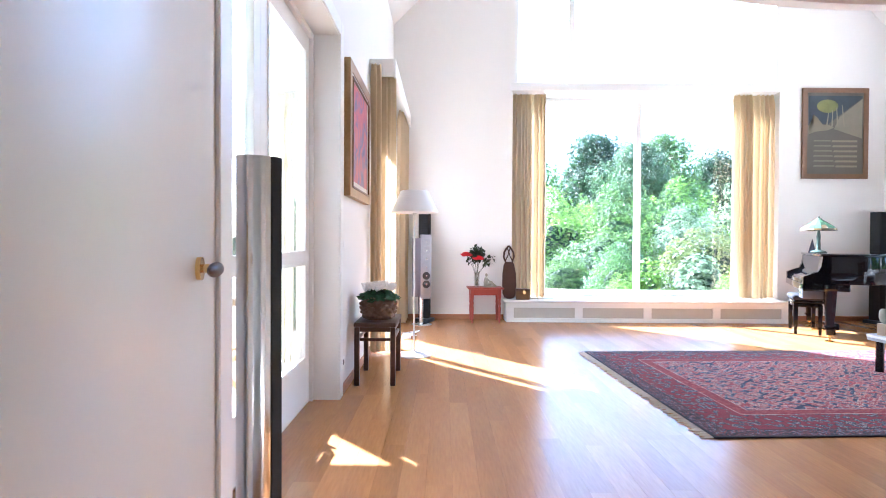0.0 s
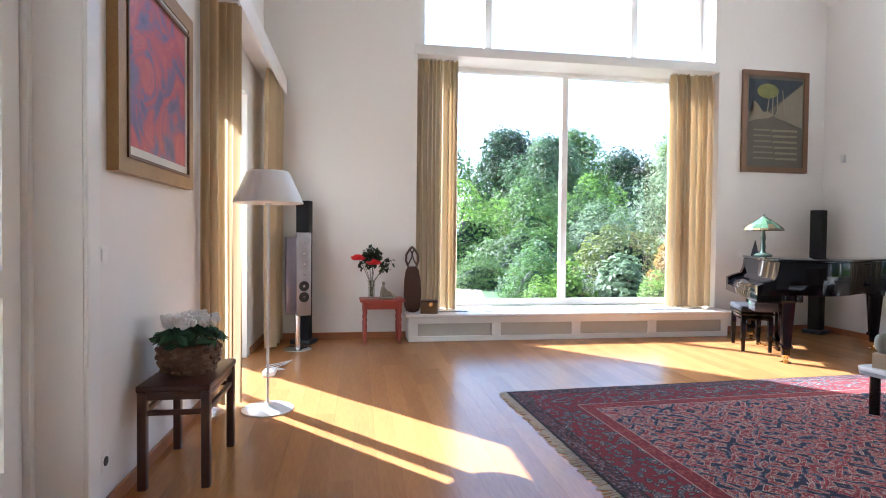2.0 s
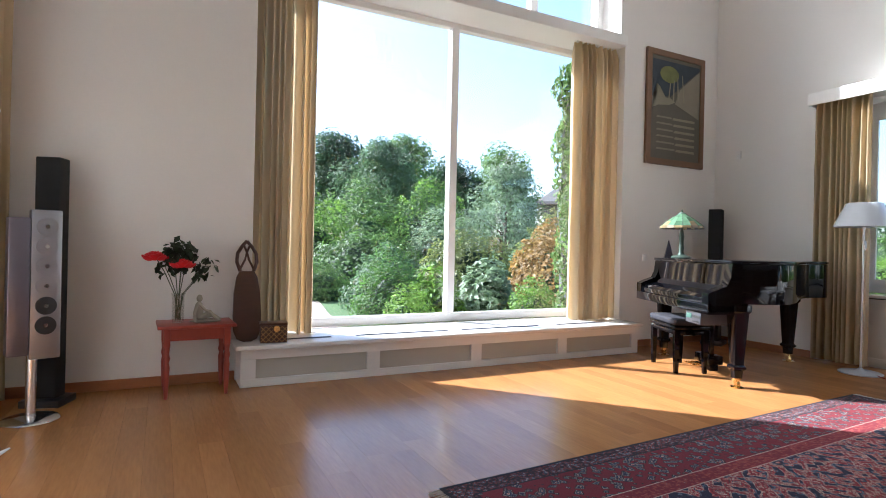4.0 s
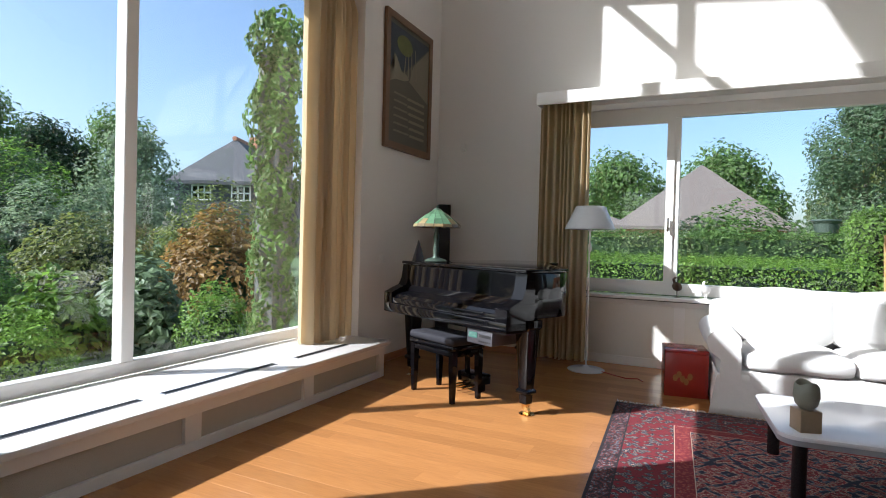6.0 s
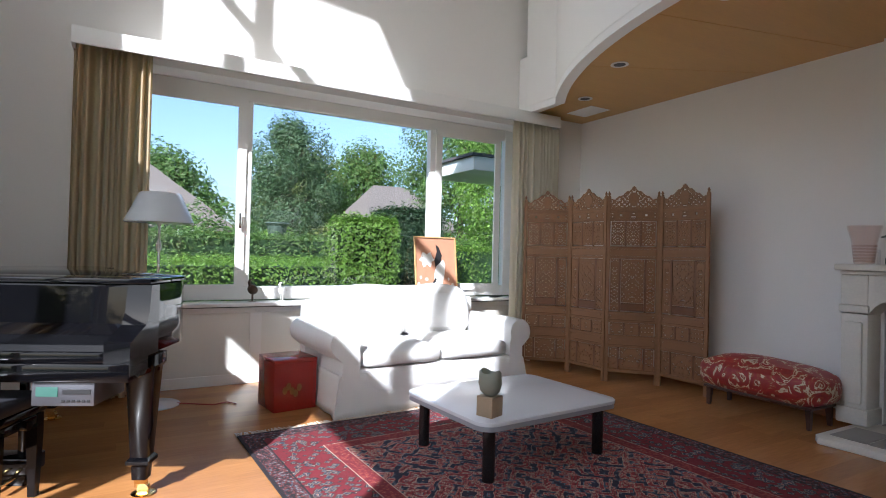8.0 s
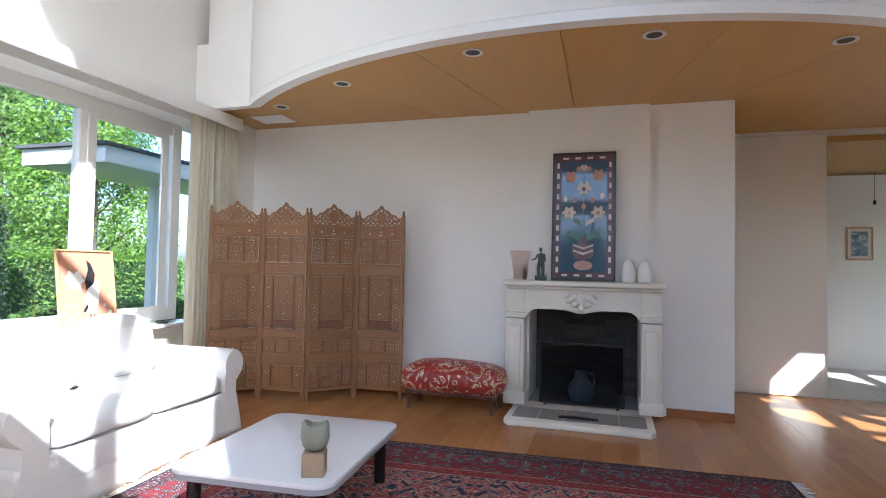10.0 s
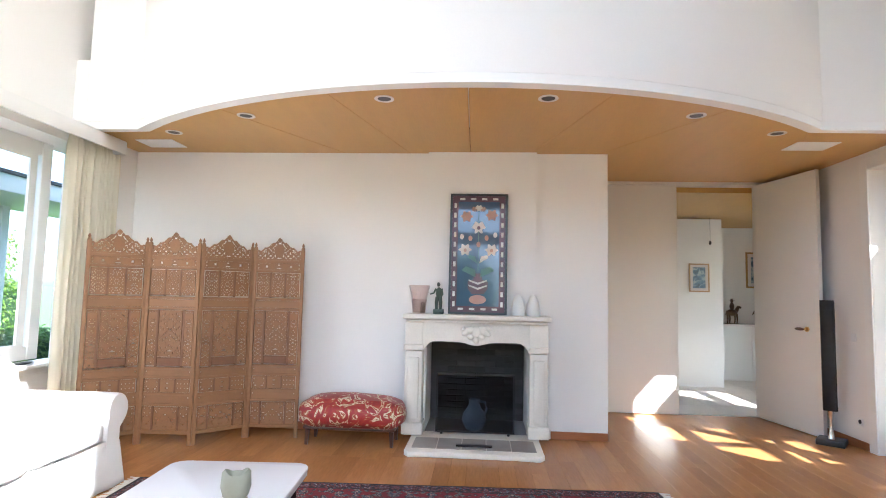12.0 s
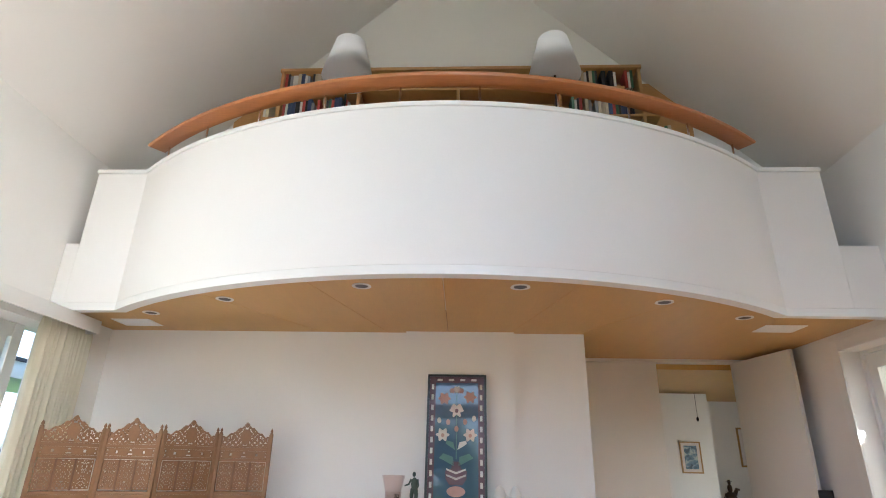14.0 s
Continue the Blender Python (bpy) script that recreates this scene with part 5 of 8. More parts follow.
def stroke(name, points, mat, parent, y, thick=0.0015):
    """A flat painted patch, given by its outline in the picture's plane."""
    bm = bmesh.new()
    a, b = [[bm.verts.new((x, yy, z)) for x, z in points] for yy in (y - thick, y)]
    bm.faces.new(a)
    bm.faces.new(b[::-1])
    for i in range(len(points)):
        j = (i + 1) % len(points)
        bm.faces.new((a[i], a[j], b[j], b[i]))
    bmesh.ops.triangulate(bm, faces=[f for f in bm.faces if len(f.verts) > 4])
    return part(name, bm, mat, parent, smooth=0)


def oval(cx, cz, rx, rz, n=16, wave=0.0, k=6):
    return [(cx + rx * (1 + wave * math.cos(k * a)) * math.cos(a), cz + rz * (1 + wave * math.cos(k * a)) * math.sin(a)) for a in [2 * math.pi * i / n for i in range(n)]]


def painterly(name, stops, scale, swirl=2.0):
    m = bpy.data.materials.new(name)
    m.use_nodes = True
    n, li = m.node_tree.nodes, m.node_tree.links
    p = n["Principled BSDF"]
    p.inputs["Roughness"].default_value = 0.4
    co, tex, ramp = n.new("ShaderNodeTexCoord"), n.new("ShaderNodeTexNoise"), n.new("ShaderNodeValToRGB")
    tex.inputs["Scale"].default_value, tex.inputs["Distortion"].default_value, tex.inputs["Detail"].default_value = scale, swirl, 4
    li.new(co.outputs["Object"], tex.inputs["Vector"])
    while len(ramp.color_ramp.elements) < len(stops):
        ramp.color_ramp.elements.new(0.5)
    for e, (at, col) in zip(ramp.color_ramp.elements, stops):
        e.position, e.color = at, (*col, 1)
    li.new(tex.outputs["Fac"], ramp.inputs[0])
    li.new(ramp.outputs[0], p.inputs["Base Color"])
    return m


RED_ART = painterly("red_blue_brushwork", [(0.25, (0.05, 0.06, 0.16)), (0.42, (0.16, 0.10, 0.20)), (0.50, (0.42, 0.06, 0.08)), (0.6, (0.50, 0.10, 0.09)), (0.75, (0.24, 0.05, 0.12))], 3.0)
pic, face, fy = framed("painting", pose(XW + 0.002, 4.55, 1.515, 0, 0, 90), 1.10, 1.06, 0.085, (GOLD_WOOD, RED_ART), "abstract red and blue painting in a gilt frame", "painting", 0.05, (0.045, LIMESTONE))
part("inner_fillet", wall(bmesh.new(), "y", (-0.058, -0.045), (-0.46, 0.46), (0.07, 0.94), [(-0.445, 0.445, 0.085, 0.925)]), BROWN_FRAME, pic)

STAIR_GREY, STAIR_LIGHT, NIGHT, PALE_WALL, GLOW = plain("painted_grey_step", (0.11, 0.10, 0.075)), plain("painted_light_step", (0.25, 0.225, 0.155)), plain("painted_night", (0.03, 0.045, 0.06), vary=0.4), plain("painted_pale_wall", (0.22, 0.20, 0.145)), plain("painted_moon_glow", (0.16, 0.17, 0.05), vary=0.5)
pic, face, fy = framed("painting", pose(6.935, YN - 0.002, 2.135, 0, 0, 0), 0.98, 1.35, 0.07, (BROWN_FRAME, STAIR_GREY), "painting of moonlit pale stairs in a brown wood frame", "painting", 0.035)
stroke("painted_sky", [(-0.40, 0.80), (-0.10, 0.82), (0.40, 1.20), (0.40, 1.235), (-0.40, 1.235)], NIGHT, pic, fy)
stroke("painted_glow", oval(-0.12, 1.08, 0.16, 0.10), GLOW, pic, fy - 0.002)
stroke("painted_wall", [(-0.02, 0.74), (0.40, 0.60), (0.40, 1.19), (0.06, 0.92)], PALE_WALL, pic, fy - 0.002)
stroke("painted_figure", [(-0.40, 0.66), (-0.30, 0.70), (-0.12, 0.72), (-0.02, 0.76), (-0.10, 0.80), (-0.20, 0.80), (-0.28, 0.92), (-0.33, 0.95), (-0.32, 0.84), (-0.40, 0.78)], STAIR_LIGHT, pic, fy - 0.004)
for k, x in enumerate((-0.13, -0.05, 0.03, 0.13)):
    stroke("painted_branch", [(x - 0.012, 0.78), (x + 0.012, 0.78), (x + 0.03 - 0.02 * k, 0.98 + 0.04 * k), (x + 0.02 - 0.02 * k, 0.98 + 0.04 * k)], STAIR_LIGHT, pic, fy - 0.004)
for k in range(6):
    z = 0.17 + k * 0.075
    stroke("painted_step", [(0.0 - 0.012 * k, z), (0.33, z), (0.33, z + 0.028), (0.02 - 0.012 * k, z + 0.028)], STAIR_LIGHT, pic, fy - 0.002)
    stroke("painted_step", [(-0.33, z + 0.01), (-0.01 - 0.012 * k, z + 0.01), (-0.01 - 0.012 * k, z + 0.03), (-0.31, z + 0.03)], PALE_WALL, pic, fy - 0.002)

# inlaid panel standing on the mantel shelf
# Blue base paints in part of the sky mirrored by this black glass.
INLAY_SKY_TINT = material("sky_tinted_inlay_glass", (0.045, 0.085, 0.15), 0.03, vary=0.25, size=4, coat=0.6)
IVORY = plain("ivory_inlay", (0.66, 0.60, 0.55))
PINK = plain("pink_inlay", (0.45, 0.27, 0.22))
GREEN_IN = plain("green_inlay", (0.10, 0.20, 0.18))
PURPLE_IN = plain("purple_inlay", (0.11, 0.045, 0.06), rough=0.25)
pic, face, fy = framed("inlaid_panel", pose(4.035, 1.775, 1.1935, -3.7, 0, 180), 0.57, 1.20, 0.022, (BLACK_FRAME, INLAY_SKY_TINT), "tall glossy dark inlaid flower panel in a black frame", "picture", 0.03)
part("dark_border", wall(bmesh.new(), "y", (fy - 0.002, fy - 0.0005), (-0.263, 0.263), (0.022, 1.178), [(-0.205, 0.205, 0.08, 1.12)]), PURPLE_IN, pic)
for i in range(11):
    for x in (-0.234, 0.234):
        z = 0.075 + i * 0.098
        stroke("border_tile", [(x - 0.012, z), (x + 0.012, z), (x + 0.012, z + 0.05), (x - 0.012, z + 0.05)], IVORY, pic, fy - 0.0025)
for i in range(4):
    for z in (0.052, 1.148):
        x = -0.165 + i * 0.11
        stroke("border_tile", [(x - 0.026, z - 0.010), (x + 0.026, z - 0.010), (x + 0.026, z + 0.010), (x - 0.026, z + 0.010)], IVORY, pic, fy - 0.0025)


def flower(cx, cz, r, mat, petals=6, heart=None):
    stroke("inlaid_flower", oval(cx, cz, r, r, 36, 0.28, petals), mat, pic, fy - 0.001)
    if heart:
        stroke("flower_heart", oval(cx, cz - r * 0.1, r * 0.3, r * 0.35), heart, pic, fy - 0.003)


for cx, cz, r, mat, heart in ((0, 0.86, 0.055, IVORY, PURPLE_IN), (-0.13, 0.635, 0.052, IVORY, PINK), (0.13, 0.635, 0.052, IVORY, PINK), (-0.12, 0.97, 0.05, PINK, None), (0.13, 0.985, 0.05, PINK, None), (0.0, 1.055, 0.03, IVORY, None), (-0.045, 1.045, 0.024, PINK, None), (0.045, 1.045, 0.024, PINK, None)):
    flower(cx, cz, r, mat, 6, heart)
for cx, cz in ((-0.165, 0.765), (0.165, 0.785), (-0.08, 0.75), (0.08, 0.755), (0.0, 0.69)):
    stroke("inlaid_bud", oval(cx, cz, 0.02, 0.028, 12), IVORY if abs(cx) > 0.1 else PINK, pic, fy - 0.001)
stroke("inlaid_stem", [(-0.004, 0.42), (0.004, 0.42), (0.004, 1.03), (-0.004, 1.03)], GREEN_IN, pic, fy - 0.0005)
for s in (-1, 1):
    stroke("inlaid_leaf", [(0.01 * s, 0.50), (0.10 * s, 0.555), (0.09 * s, 0.585), (0.03 * s, 0.57)], IVORY if s > 0 else GREEN_IN, pic, fy - 0.001)
    stroke("inlaid_leaf", [(0.02 * s, 0.36), (0.16 * s, 0.43), (0.12 * s, 0.47), (0.03 * s, 0.44)], GREEN_IN, pic, fy - 0.001)
stroke("inlaid_vase", [(-0.035, 0.40), (0.035, 0.40), (0.03, 0.345), (0.10, 0.32), (0.095, 0.25), (0.06, 0.20), (-0.06, 0.20), (-0.095, 0.25), (-0.10, 0.32), (-0.03, 0.345)], PURPLE_IN, pic, fy - 0.001)
for z in (0.255, 0.305):
    stroke("vase_band", [(-0.09, z + 0.02), (0, z - 0.015), (0.09, z + 0.02), (0.09, z + 0.035), (0, z + 0.005), (-0.09, z + 0.035)], IVORY, pic, fy - 0.0025)
stroke("inlaid_shell", oval(0, 0.145, 0.085, 0.045, 20), PINK, pic, fy - 0.001)

# bird picture leaning on the east window
TERRA = plain("terracotta_canvas", (0.46, 0.225, 0.135), vary=0.15)
BIRD_BLACK, BIRD_WHITE = plain("bird_black", (0.015, 0.014, 0.016)), plain("bird_white", (0.74, 0.72, 0.68))
pic, face, fy = framed("bird_picture", pose(7.86, 3.50, 0.7225, -8, 0, -90), 0.51, 0.66, 0.012, (BLOND, TERRA), "terracotta picture of a black and white bird with a blossom", "picture", 0.025)
stroke("painted_body", [(-0.03, 0.15), (0.06, 0.13), (0.10, 0.24), (0.115, 0.36), (0.09, 0.41), (0.02, 0.37), (-0.02, 0.28)], BIRD_WHITE, pic, fy)
stroke("painted_head", [(-0.01, 0.33), (0.06, 0.385), (0.075, 0.46), (0.04, 0.55), (0.005, 0.575), (0.015, 0.50), (-0.02, 0.40)], BIRD_BLACK, pic, fy - 0.002)
stroke("painted_tail", [(-0.03, 0.15), (0.0, 0.19), (-0.01, 0.22), (-0.05, 0.16)], BIRD_BLACK, pic, fy - 0.002)
for x in (0.015, 0.05):
    stroke("painted_leg", [(x - 0.005, 0.035), (x + 0.005, 0.035), (x + 0.005, 0.14), (x - 0.005, 0.14)], BIRD_BLACK, pic, fy - 0.002)
    stroke("painted_foot", [(x - 0.035, 0.02), (x + 0.035, 0.02), (x, 0.04)], BIRD_BLACK, pic, fy - 0.002)
stroke("painted_blossom", oval(-0.11, 0.41, 0.07, 0.07, 30, 0.35, 6), BIRD_WHITE, pic, fy)
for k, (x, z) in enumerate(((-0.2, 0.08), (-0.15, 0.12), (-0.12, 0.20), (-0.19, 0.22), (0.13, 0.08), (0.2, 0.14), (0.17, 0.05), (-0.08, 0.05), (-0.22, 0.15), (0.15, 0.2))):
    stroke("painted_petal", oval(x, z, 0.012 + 0.004 * (k % 3), 0.018, 8), IVORY, pic, fy)

# ---- lamps ----
def floor_lamp(at, label, shade_mat, metal, height=1.50, tilt=0):
    lamp = thing("floor_lamp", at, label, "floor lamp", "floor lamps")
    part("base", lathe(bmesh.new(), [(0.175, 0.0), (0.178, 0.008), (0.16, 0.016), (0.04, 0.028), (0.014, 0.05), (0.0, 0.05)], 40), metal, lamp, smooth=40)
    part("pole", rod(bmesh.new(), (0, 0, 0.04), (0, 0, height - 0.20), 0.0095, 0.0085, 16), metal, lamp)
    bm = lathe(bmesh.new(), [(0.006, height - 0.26), (0.012, height - 0.245), (0.028, height - 0.215), (0.03, height - 0.21), (0.0, height - 0.21)], 20)
    part("lamp_holder", bm, metal, lamp)
    bm = bmesh.new()
    k = 48
    prof = [(0.235, height - 0.225), (0.24, height - 0.22), (0.145, height - 0.01), (0.135, height), (0.0, height + 0.002), (0.0, height - 0.004), (0.130, height - 0.006), (0.139, height - 0.014), (0.229, height - 0.216), (0.235, height - 0.225)]
    lathe(bm, prof, k)
    part("shade", bm, shade_mat, lamp, "white conical shade", smooth=40)
    return lamp


floor_lamp(pose(0.80, 5.39, 0), "slim white floor lamp with a conical shade", SHADE_WHITE, STEEL_WHITE, 1.68)
lamp = floor_lamp(pose(7.34, 6.20, 0), "slim steel floor lamp with a frosted conical shade", SHADE_GREY, STEEL_WHITE, 1.60)
part("plug", blob(bmesh.new(), (0.02, 0, 1.20), (0.02, 0.02, 0.05)), STEEL_WHITE, lamp)

# leaded glass table lamp on the piano
def on_piano(x, y, z=1.0035):
    return PIANO @ Matrix.Diagonal((1, 1, 1 / 1.035, 1)) @ Matrix.Translation((x, y, z * 1.035))


tl = thing("table_lamp", on_piano(-0.46, 0.06) @ Matrix.Diagonal((1.12, 1.12, 1.1, 1)), "table lamp with a green leaded glass shade and a bronze foot", "table lamp")
part("foot", lathe(bmesh.new(), [(0.085, 0.0), (0.09, 0.008), (0.075, 0.022), (0.03, 0.035), (0.02, 0.06), (0.024, 0.10), (0.018, 0.15), (0.024, 0.20), (0.016, 0.25), (0.012, 0.29), (0.0, 0.29)], 24), BRONZE, tl, smooth=50)
k = 16
prof = [(0.035, 0.415), (0.085, 0.383), (0.135, 0.345), (0.185, 0.302), (0.192, 0.280)]
for j, (a, b) in enumerate(zip(prof, prof[1:])):
    for i in range(k):
        bm = bmesh.new()
        t0, t1 = 2 * math.pi * (i + 0.04) / k, 2 * math.pi * (i + 0.96) / k
        q = [(r * math.cos(t), r * math.sin(t), z) for (r, z), t in ((a, t0), (a, t1), (b, t1), (b, t0))]
        q2 = [(x * 0.975, y * 0.975, z - 0.003) for x, y, z in q]
        v = [bm.verts.new(p) for p in q + q2]
        for f in ((0, 1, 2, 3), (7, 6, 5, 4), (0, 4, 5, 1), (1, 5, 6, 2), (2, 6, 7, 3), (3, 7, 4, 0)):
            bm.faces.new([v[m] for m in f])
        part("glass_piece", bm, AMBER_GLASS if j == 3 or (j == 2 and i % 4 == 0) else GREEN_GLASS, tl, smooth=0)
bm = bmesh.new()
lathe(bm, [(r * 0.985, z - 0.002) for r, z in prof] + [(r * 0.97, z - 0.004) for r, z in prof[::-1]], 32)
part("lead_net", bm, LEAD, tl)
part("finial", lathe(bmesh.new(), [(0.035, 0.415), (0.03, 0.425), (0.008, 0.432), (0.010, 0.445), (0.0, 0.46)], 14), BRONZE, tl)
ob = thing("glass_pyramid", on_piano(-0.665, 0.02), "small dark pointed stone obelisk on the piano", "ornament")
bm = bmesh.new()
bmesh.ops.create_cone(bm, cap_ends=True, segments=4, radius1=0.062, radius2=0.004, depth=0.19, matrix=Matrix.Translation((0, 0, 0.095)) @ Matrix.Rotation(0.5, 4, "Z"))
part("body", bm, material("dark_agate", (0.05, 0.045, 0.06), 0.15, vary=0.4, size=18), ob, smooth=0)

# ---- loudspeakers and stereo ----
def column_speaker(at, label, top=1.32, low=0.33):
    sp = thing("loudspeaker", at, label, "loudspeaker", "slim column loudspeakers")
    bm = prism(bmesh.new(), [(-0.062, 0.0), (0.062, 0.0), (0.052, 0.04), (-0.052, 0.04)], low, top)
    part("front_cloth", bm, BLACK_CLOTH, sp)
    bm = prism(bmesh.new(), [(0.057 * math.cos(radians(a)), -0.001 - 0.07 * math.sin(radians(a))) for a in range(0, 181, 12)], low, top)
    part("body", bm, CHROME, sp, "polished steel back", smooth=50)
    part("stem", lathe(bmesh.new(), [(0.035, 0.05), (0.018, 0.12), (0.014, 0.22), (0.03, low)], 16, at=(0, -0.03, 0)), CHROME, sp, smooth=50)
    part("base", block(-0.12, 0.12, -0.15, 0.09, 0.0, 0.055, bevel=0.008), DARK_PLASTIC, sp)
    return sp


column_speaker(pose(0.555, 1.41, 0, 0, 0, -38), "slim black loudspeaker column with a polished steel back", 1.41)
sp = thing("loudspeaker", pose(7.45, 7.83, 0, 0, 0, 25), "tall slim black loudspeaker in the corner behind the piano", "loudspeaker")
part("body", block(-0.085, 0.085, -0.07, 0.07, 0.05, 1.63, bevel=0.008), BLACK_CLOTH, sp)
part("base", block(-0.14, 0.14, -0.12, 0.12, 0.0, 0.048, bevel=0.006), DARK_PLASTIC, sp)
sp = thing("loudspeaker", pose(0.82, 7.80, 0, 0, 0, -20), "tall slim black loudspeaker standing by the corner", "loudspeaker")
part("body", block(-0.075, 0.075, -0.06, 0.06, 0.05, 1.62, bevel=0.008), BLACK_CLOTH, sp)
part("base", block(-0.12, 0.12, -0.11, 0.11, 0.0, 0.048, bevel=0.006), DARK_PLASTIC, sp)
st = thing("stereo_tower", pose(0.79, 7.42, 0, 0, 0, 20), "upright steel disc player on a round steel base", "stereo")
part("base", lathe(bmesh.new(), [(0.145, 0), (0.15, 0.01), (0.14, 0.022), (0.03, 0.03), (0.0, 0.03)], 36), CHROME, st, smooth=50)
part("stem", rod(bmesh.new(), (0, 0, 0.025), (0, 0, 0.40), 0.028, n=20), CHROME, st)
part("body", block(-0.02, 0.135, -0.035, 0.04, 0.37, 1.26, bevel=0.008), ALU, st)
part("side_panel", block(-0.13, -0.025, -0.05, 0.04, 0.40, 1.21, bevel=0.008), material("mauve_aluminium", (0.20, 0.18, 0.21), 0.35, 0.8), st)
for i in range(6):
    part("disc_slot", rod(bmesh.new(), (0.058, -0.034, 1.16 - i * 0.118), (0.058, -0.043, 1.16 - i * 0.118), 0.054, n=28), DARK_PLASTIC if i > 3 else ALU, st)
    part("disc_hub", rod(bmesh.new(), (0.058, -0.042, 1.16 - i * 0.118), (0.058, -0.047, 1.16 - i * 0.118), 0.012, n=16), CHROME, st)

# ---- by the west wall ----
stool = thing("wooden_stool", pose(0.55, 4.46, 0), "dark rosewood side stool with frame stretchers", "stool")
part("seat", block(-0.17, 0.17, -0.29, 0.29, 0.475, 0.51, bevel=0.01), DARK_WOOD, stool)
for sx in (-1, 1):
    for sy in (-1, 1):
        part("leg", block(sx * 0.145 - 0.021, sx * 0.145 + 0.021, sy * 0.262 - 0.021, sy * 0.262 + 0.021, 0.0, 0.474, bevel=0.006), DARK_WOOD, stool)
for sy in (-1, 1):
    part("stretcher", block(-0.123, 0.123, sy * 0.262 - 0.011, sy * 0.262 + 0.011, 0.36, 0.385, bevel=0.004), DARK_WOOD, stool)
    part("apron", block(-0.123, 0.123, sy * 0.262 - 0.012, sy * 0.262 + 0.012, 0.435, 0.474, bevel=0.004), DARK_WOOD, stool)
for sx in (-1, 1):
    part("stretcher", block(sx * 0.145 - 0.011, sx * 0.145 + 0.011, -0.24, 0.24, 0.36, 0.385, bevel=0.004), DARK_WOOD, stool)
    part("apron", block(sx * 0.145 - 0.012, sx * 0.145 + 0.012, -0.24, 0.24, 0.435, 0.474, bevel=0.004), DARK_WOOD, stool)


def leaf_quads(rnd, count, where, size, up=0.3):
    """Many small bent leaves as one mesh; where() gives a place and an outward way."""
    verts, faces = [], []
    for _ in range(count):
        p, way = where(rnd)
        s = size * rnd.uniform(0.6, 1.3)
        nrm = (Vector(way) + Vector((rnd.uniform(-1, 1), rnd.uniform(-1, 1), rnd.uniform(-0.6, 1) + up)) * 0.8).normalized()
        side = nrm.cross(Vector((rnd.uniform(-1, 1), rnd.uniform(-1, 1), rnd.uniform(-1, 1)))).normalized()
        tip = nrm.cross(side)
        b = len(verts)
        p = Vector(p)
        verts += [p - tip * s, p + side * s * 0.55 + nrm * s * 0.15, p + tip * s, p - side * s * 0.55 + nrm * s * 0.15]
        faces += [(b, b + 1, b + 2), (b, b + 2, b + 3)]
    return verts, faces


def leaf_part(name, verts, faces, mat, parent, label=""):
    me = bpy.data.meshes.new(name)
    me.from_pydata(verts, [], faces)
    me.materials.append(mat)
    ob = new(name, me)
    ob.parent = parent
    return tagged(ob, label, kind="stuff")


pot = thing("potted_cyclamen", pose(0.55, 4.43, 0.5105), "white cyclamen in a brown woven basket on the stool", "plant")
bm = lathe(bmesh.new(), [(0.11, 0.0), (0.135, 0.03), (0.15, 0.10), (0.148, 0.14), (0.135, 0.155), (0.125, 0.145), (0.12, 0.10), (0.0, 0.10)], 28)
part("basket", bm, WICKER, pot, smooth=50)
bm = bmesh.new()
for j in range(4):
    for i in range(14):
        a = 2 * math.pi * (i + 0.5 * (j % 2)) / 14
        r = (0.128, 0.142, 0.15, 0.15)[j]
        blob(bm, (r * math.cos(a), r * math.sin(a), 0.025 + j * 0.035), (0.014, 0.026, 0.016), 6, 4, Matrix.Rotation(a, 4, "Z"))
tagged(part("weave", bm, WICKER, pot), kind="stuff")


def pot_leaf(r):
    a, d = r.uniform(0, 6.28), r.random() ** 0.5 * 0.17
    return (d * math.cos(a), d * math.sin(a), 0.15 + 0.075 * (1 - d / 0.19) + r.uniform(0, 0.04)), (math.cos(a), math.sin(a), 0.8)


leaf_part("leaves", *leaf_quads(random.Random(3), 260, pot_leaf, 0.036), LEAF_POT, pot)
bm = bmesh.new()
rnd = random.Random(5)
for i in range(70):
    a, d = rnd.uniform(0, 6.28), rnd.random() ** 0.5 * 0.14
    x, y, z = d * math.cos(a), d * math.sin(a), 0.25 + rnd.uniform(0, 0.05)
    for k in range(4):
        b = k * 1.57 + rnd.uniform(-0.4, 0.4)
        blob(bm, (x + 0.010 * math.cos(b), y + 0.010 * math.sin(b), z), (0.007, 0.014, 0.022), 6, 4, Matrix.Rotation(b, 4, "Z") @ Matrix.Rotation(0.4, 4, "Y"))
tagged(part("blossoms", bm, WHITE_PETAL, pot, "white cyclamen flowers"), kind="stuff")


def wall_plate(at, label, kind_="switch"):
    sw = thing("light_switch" if kind_ == "switch" else "wall_socket", at, label, "light switch" if kind_ == "switch" else "socket")
    part("plate", block(-0.04, 0.04, -0.008, 0, -0.04, 0.04, bevel=0.004), PLASTIC, sw)
    if kind_ == "switch":
        part("rocker", block(-0.026, 0.026, -0.013, -0.008, -0.026, 0.026, bevel=0.003), PLASTIC, sw)
    else:
        part("recess", rod(bmesh.new(), (0, -0.0075, 0), (0, -0.0105, 0), 0.021, n=20), DARK_PLASTIC, sw)


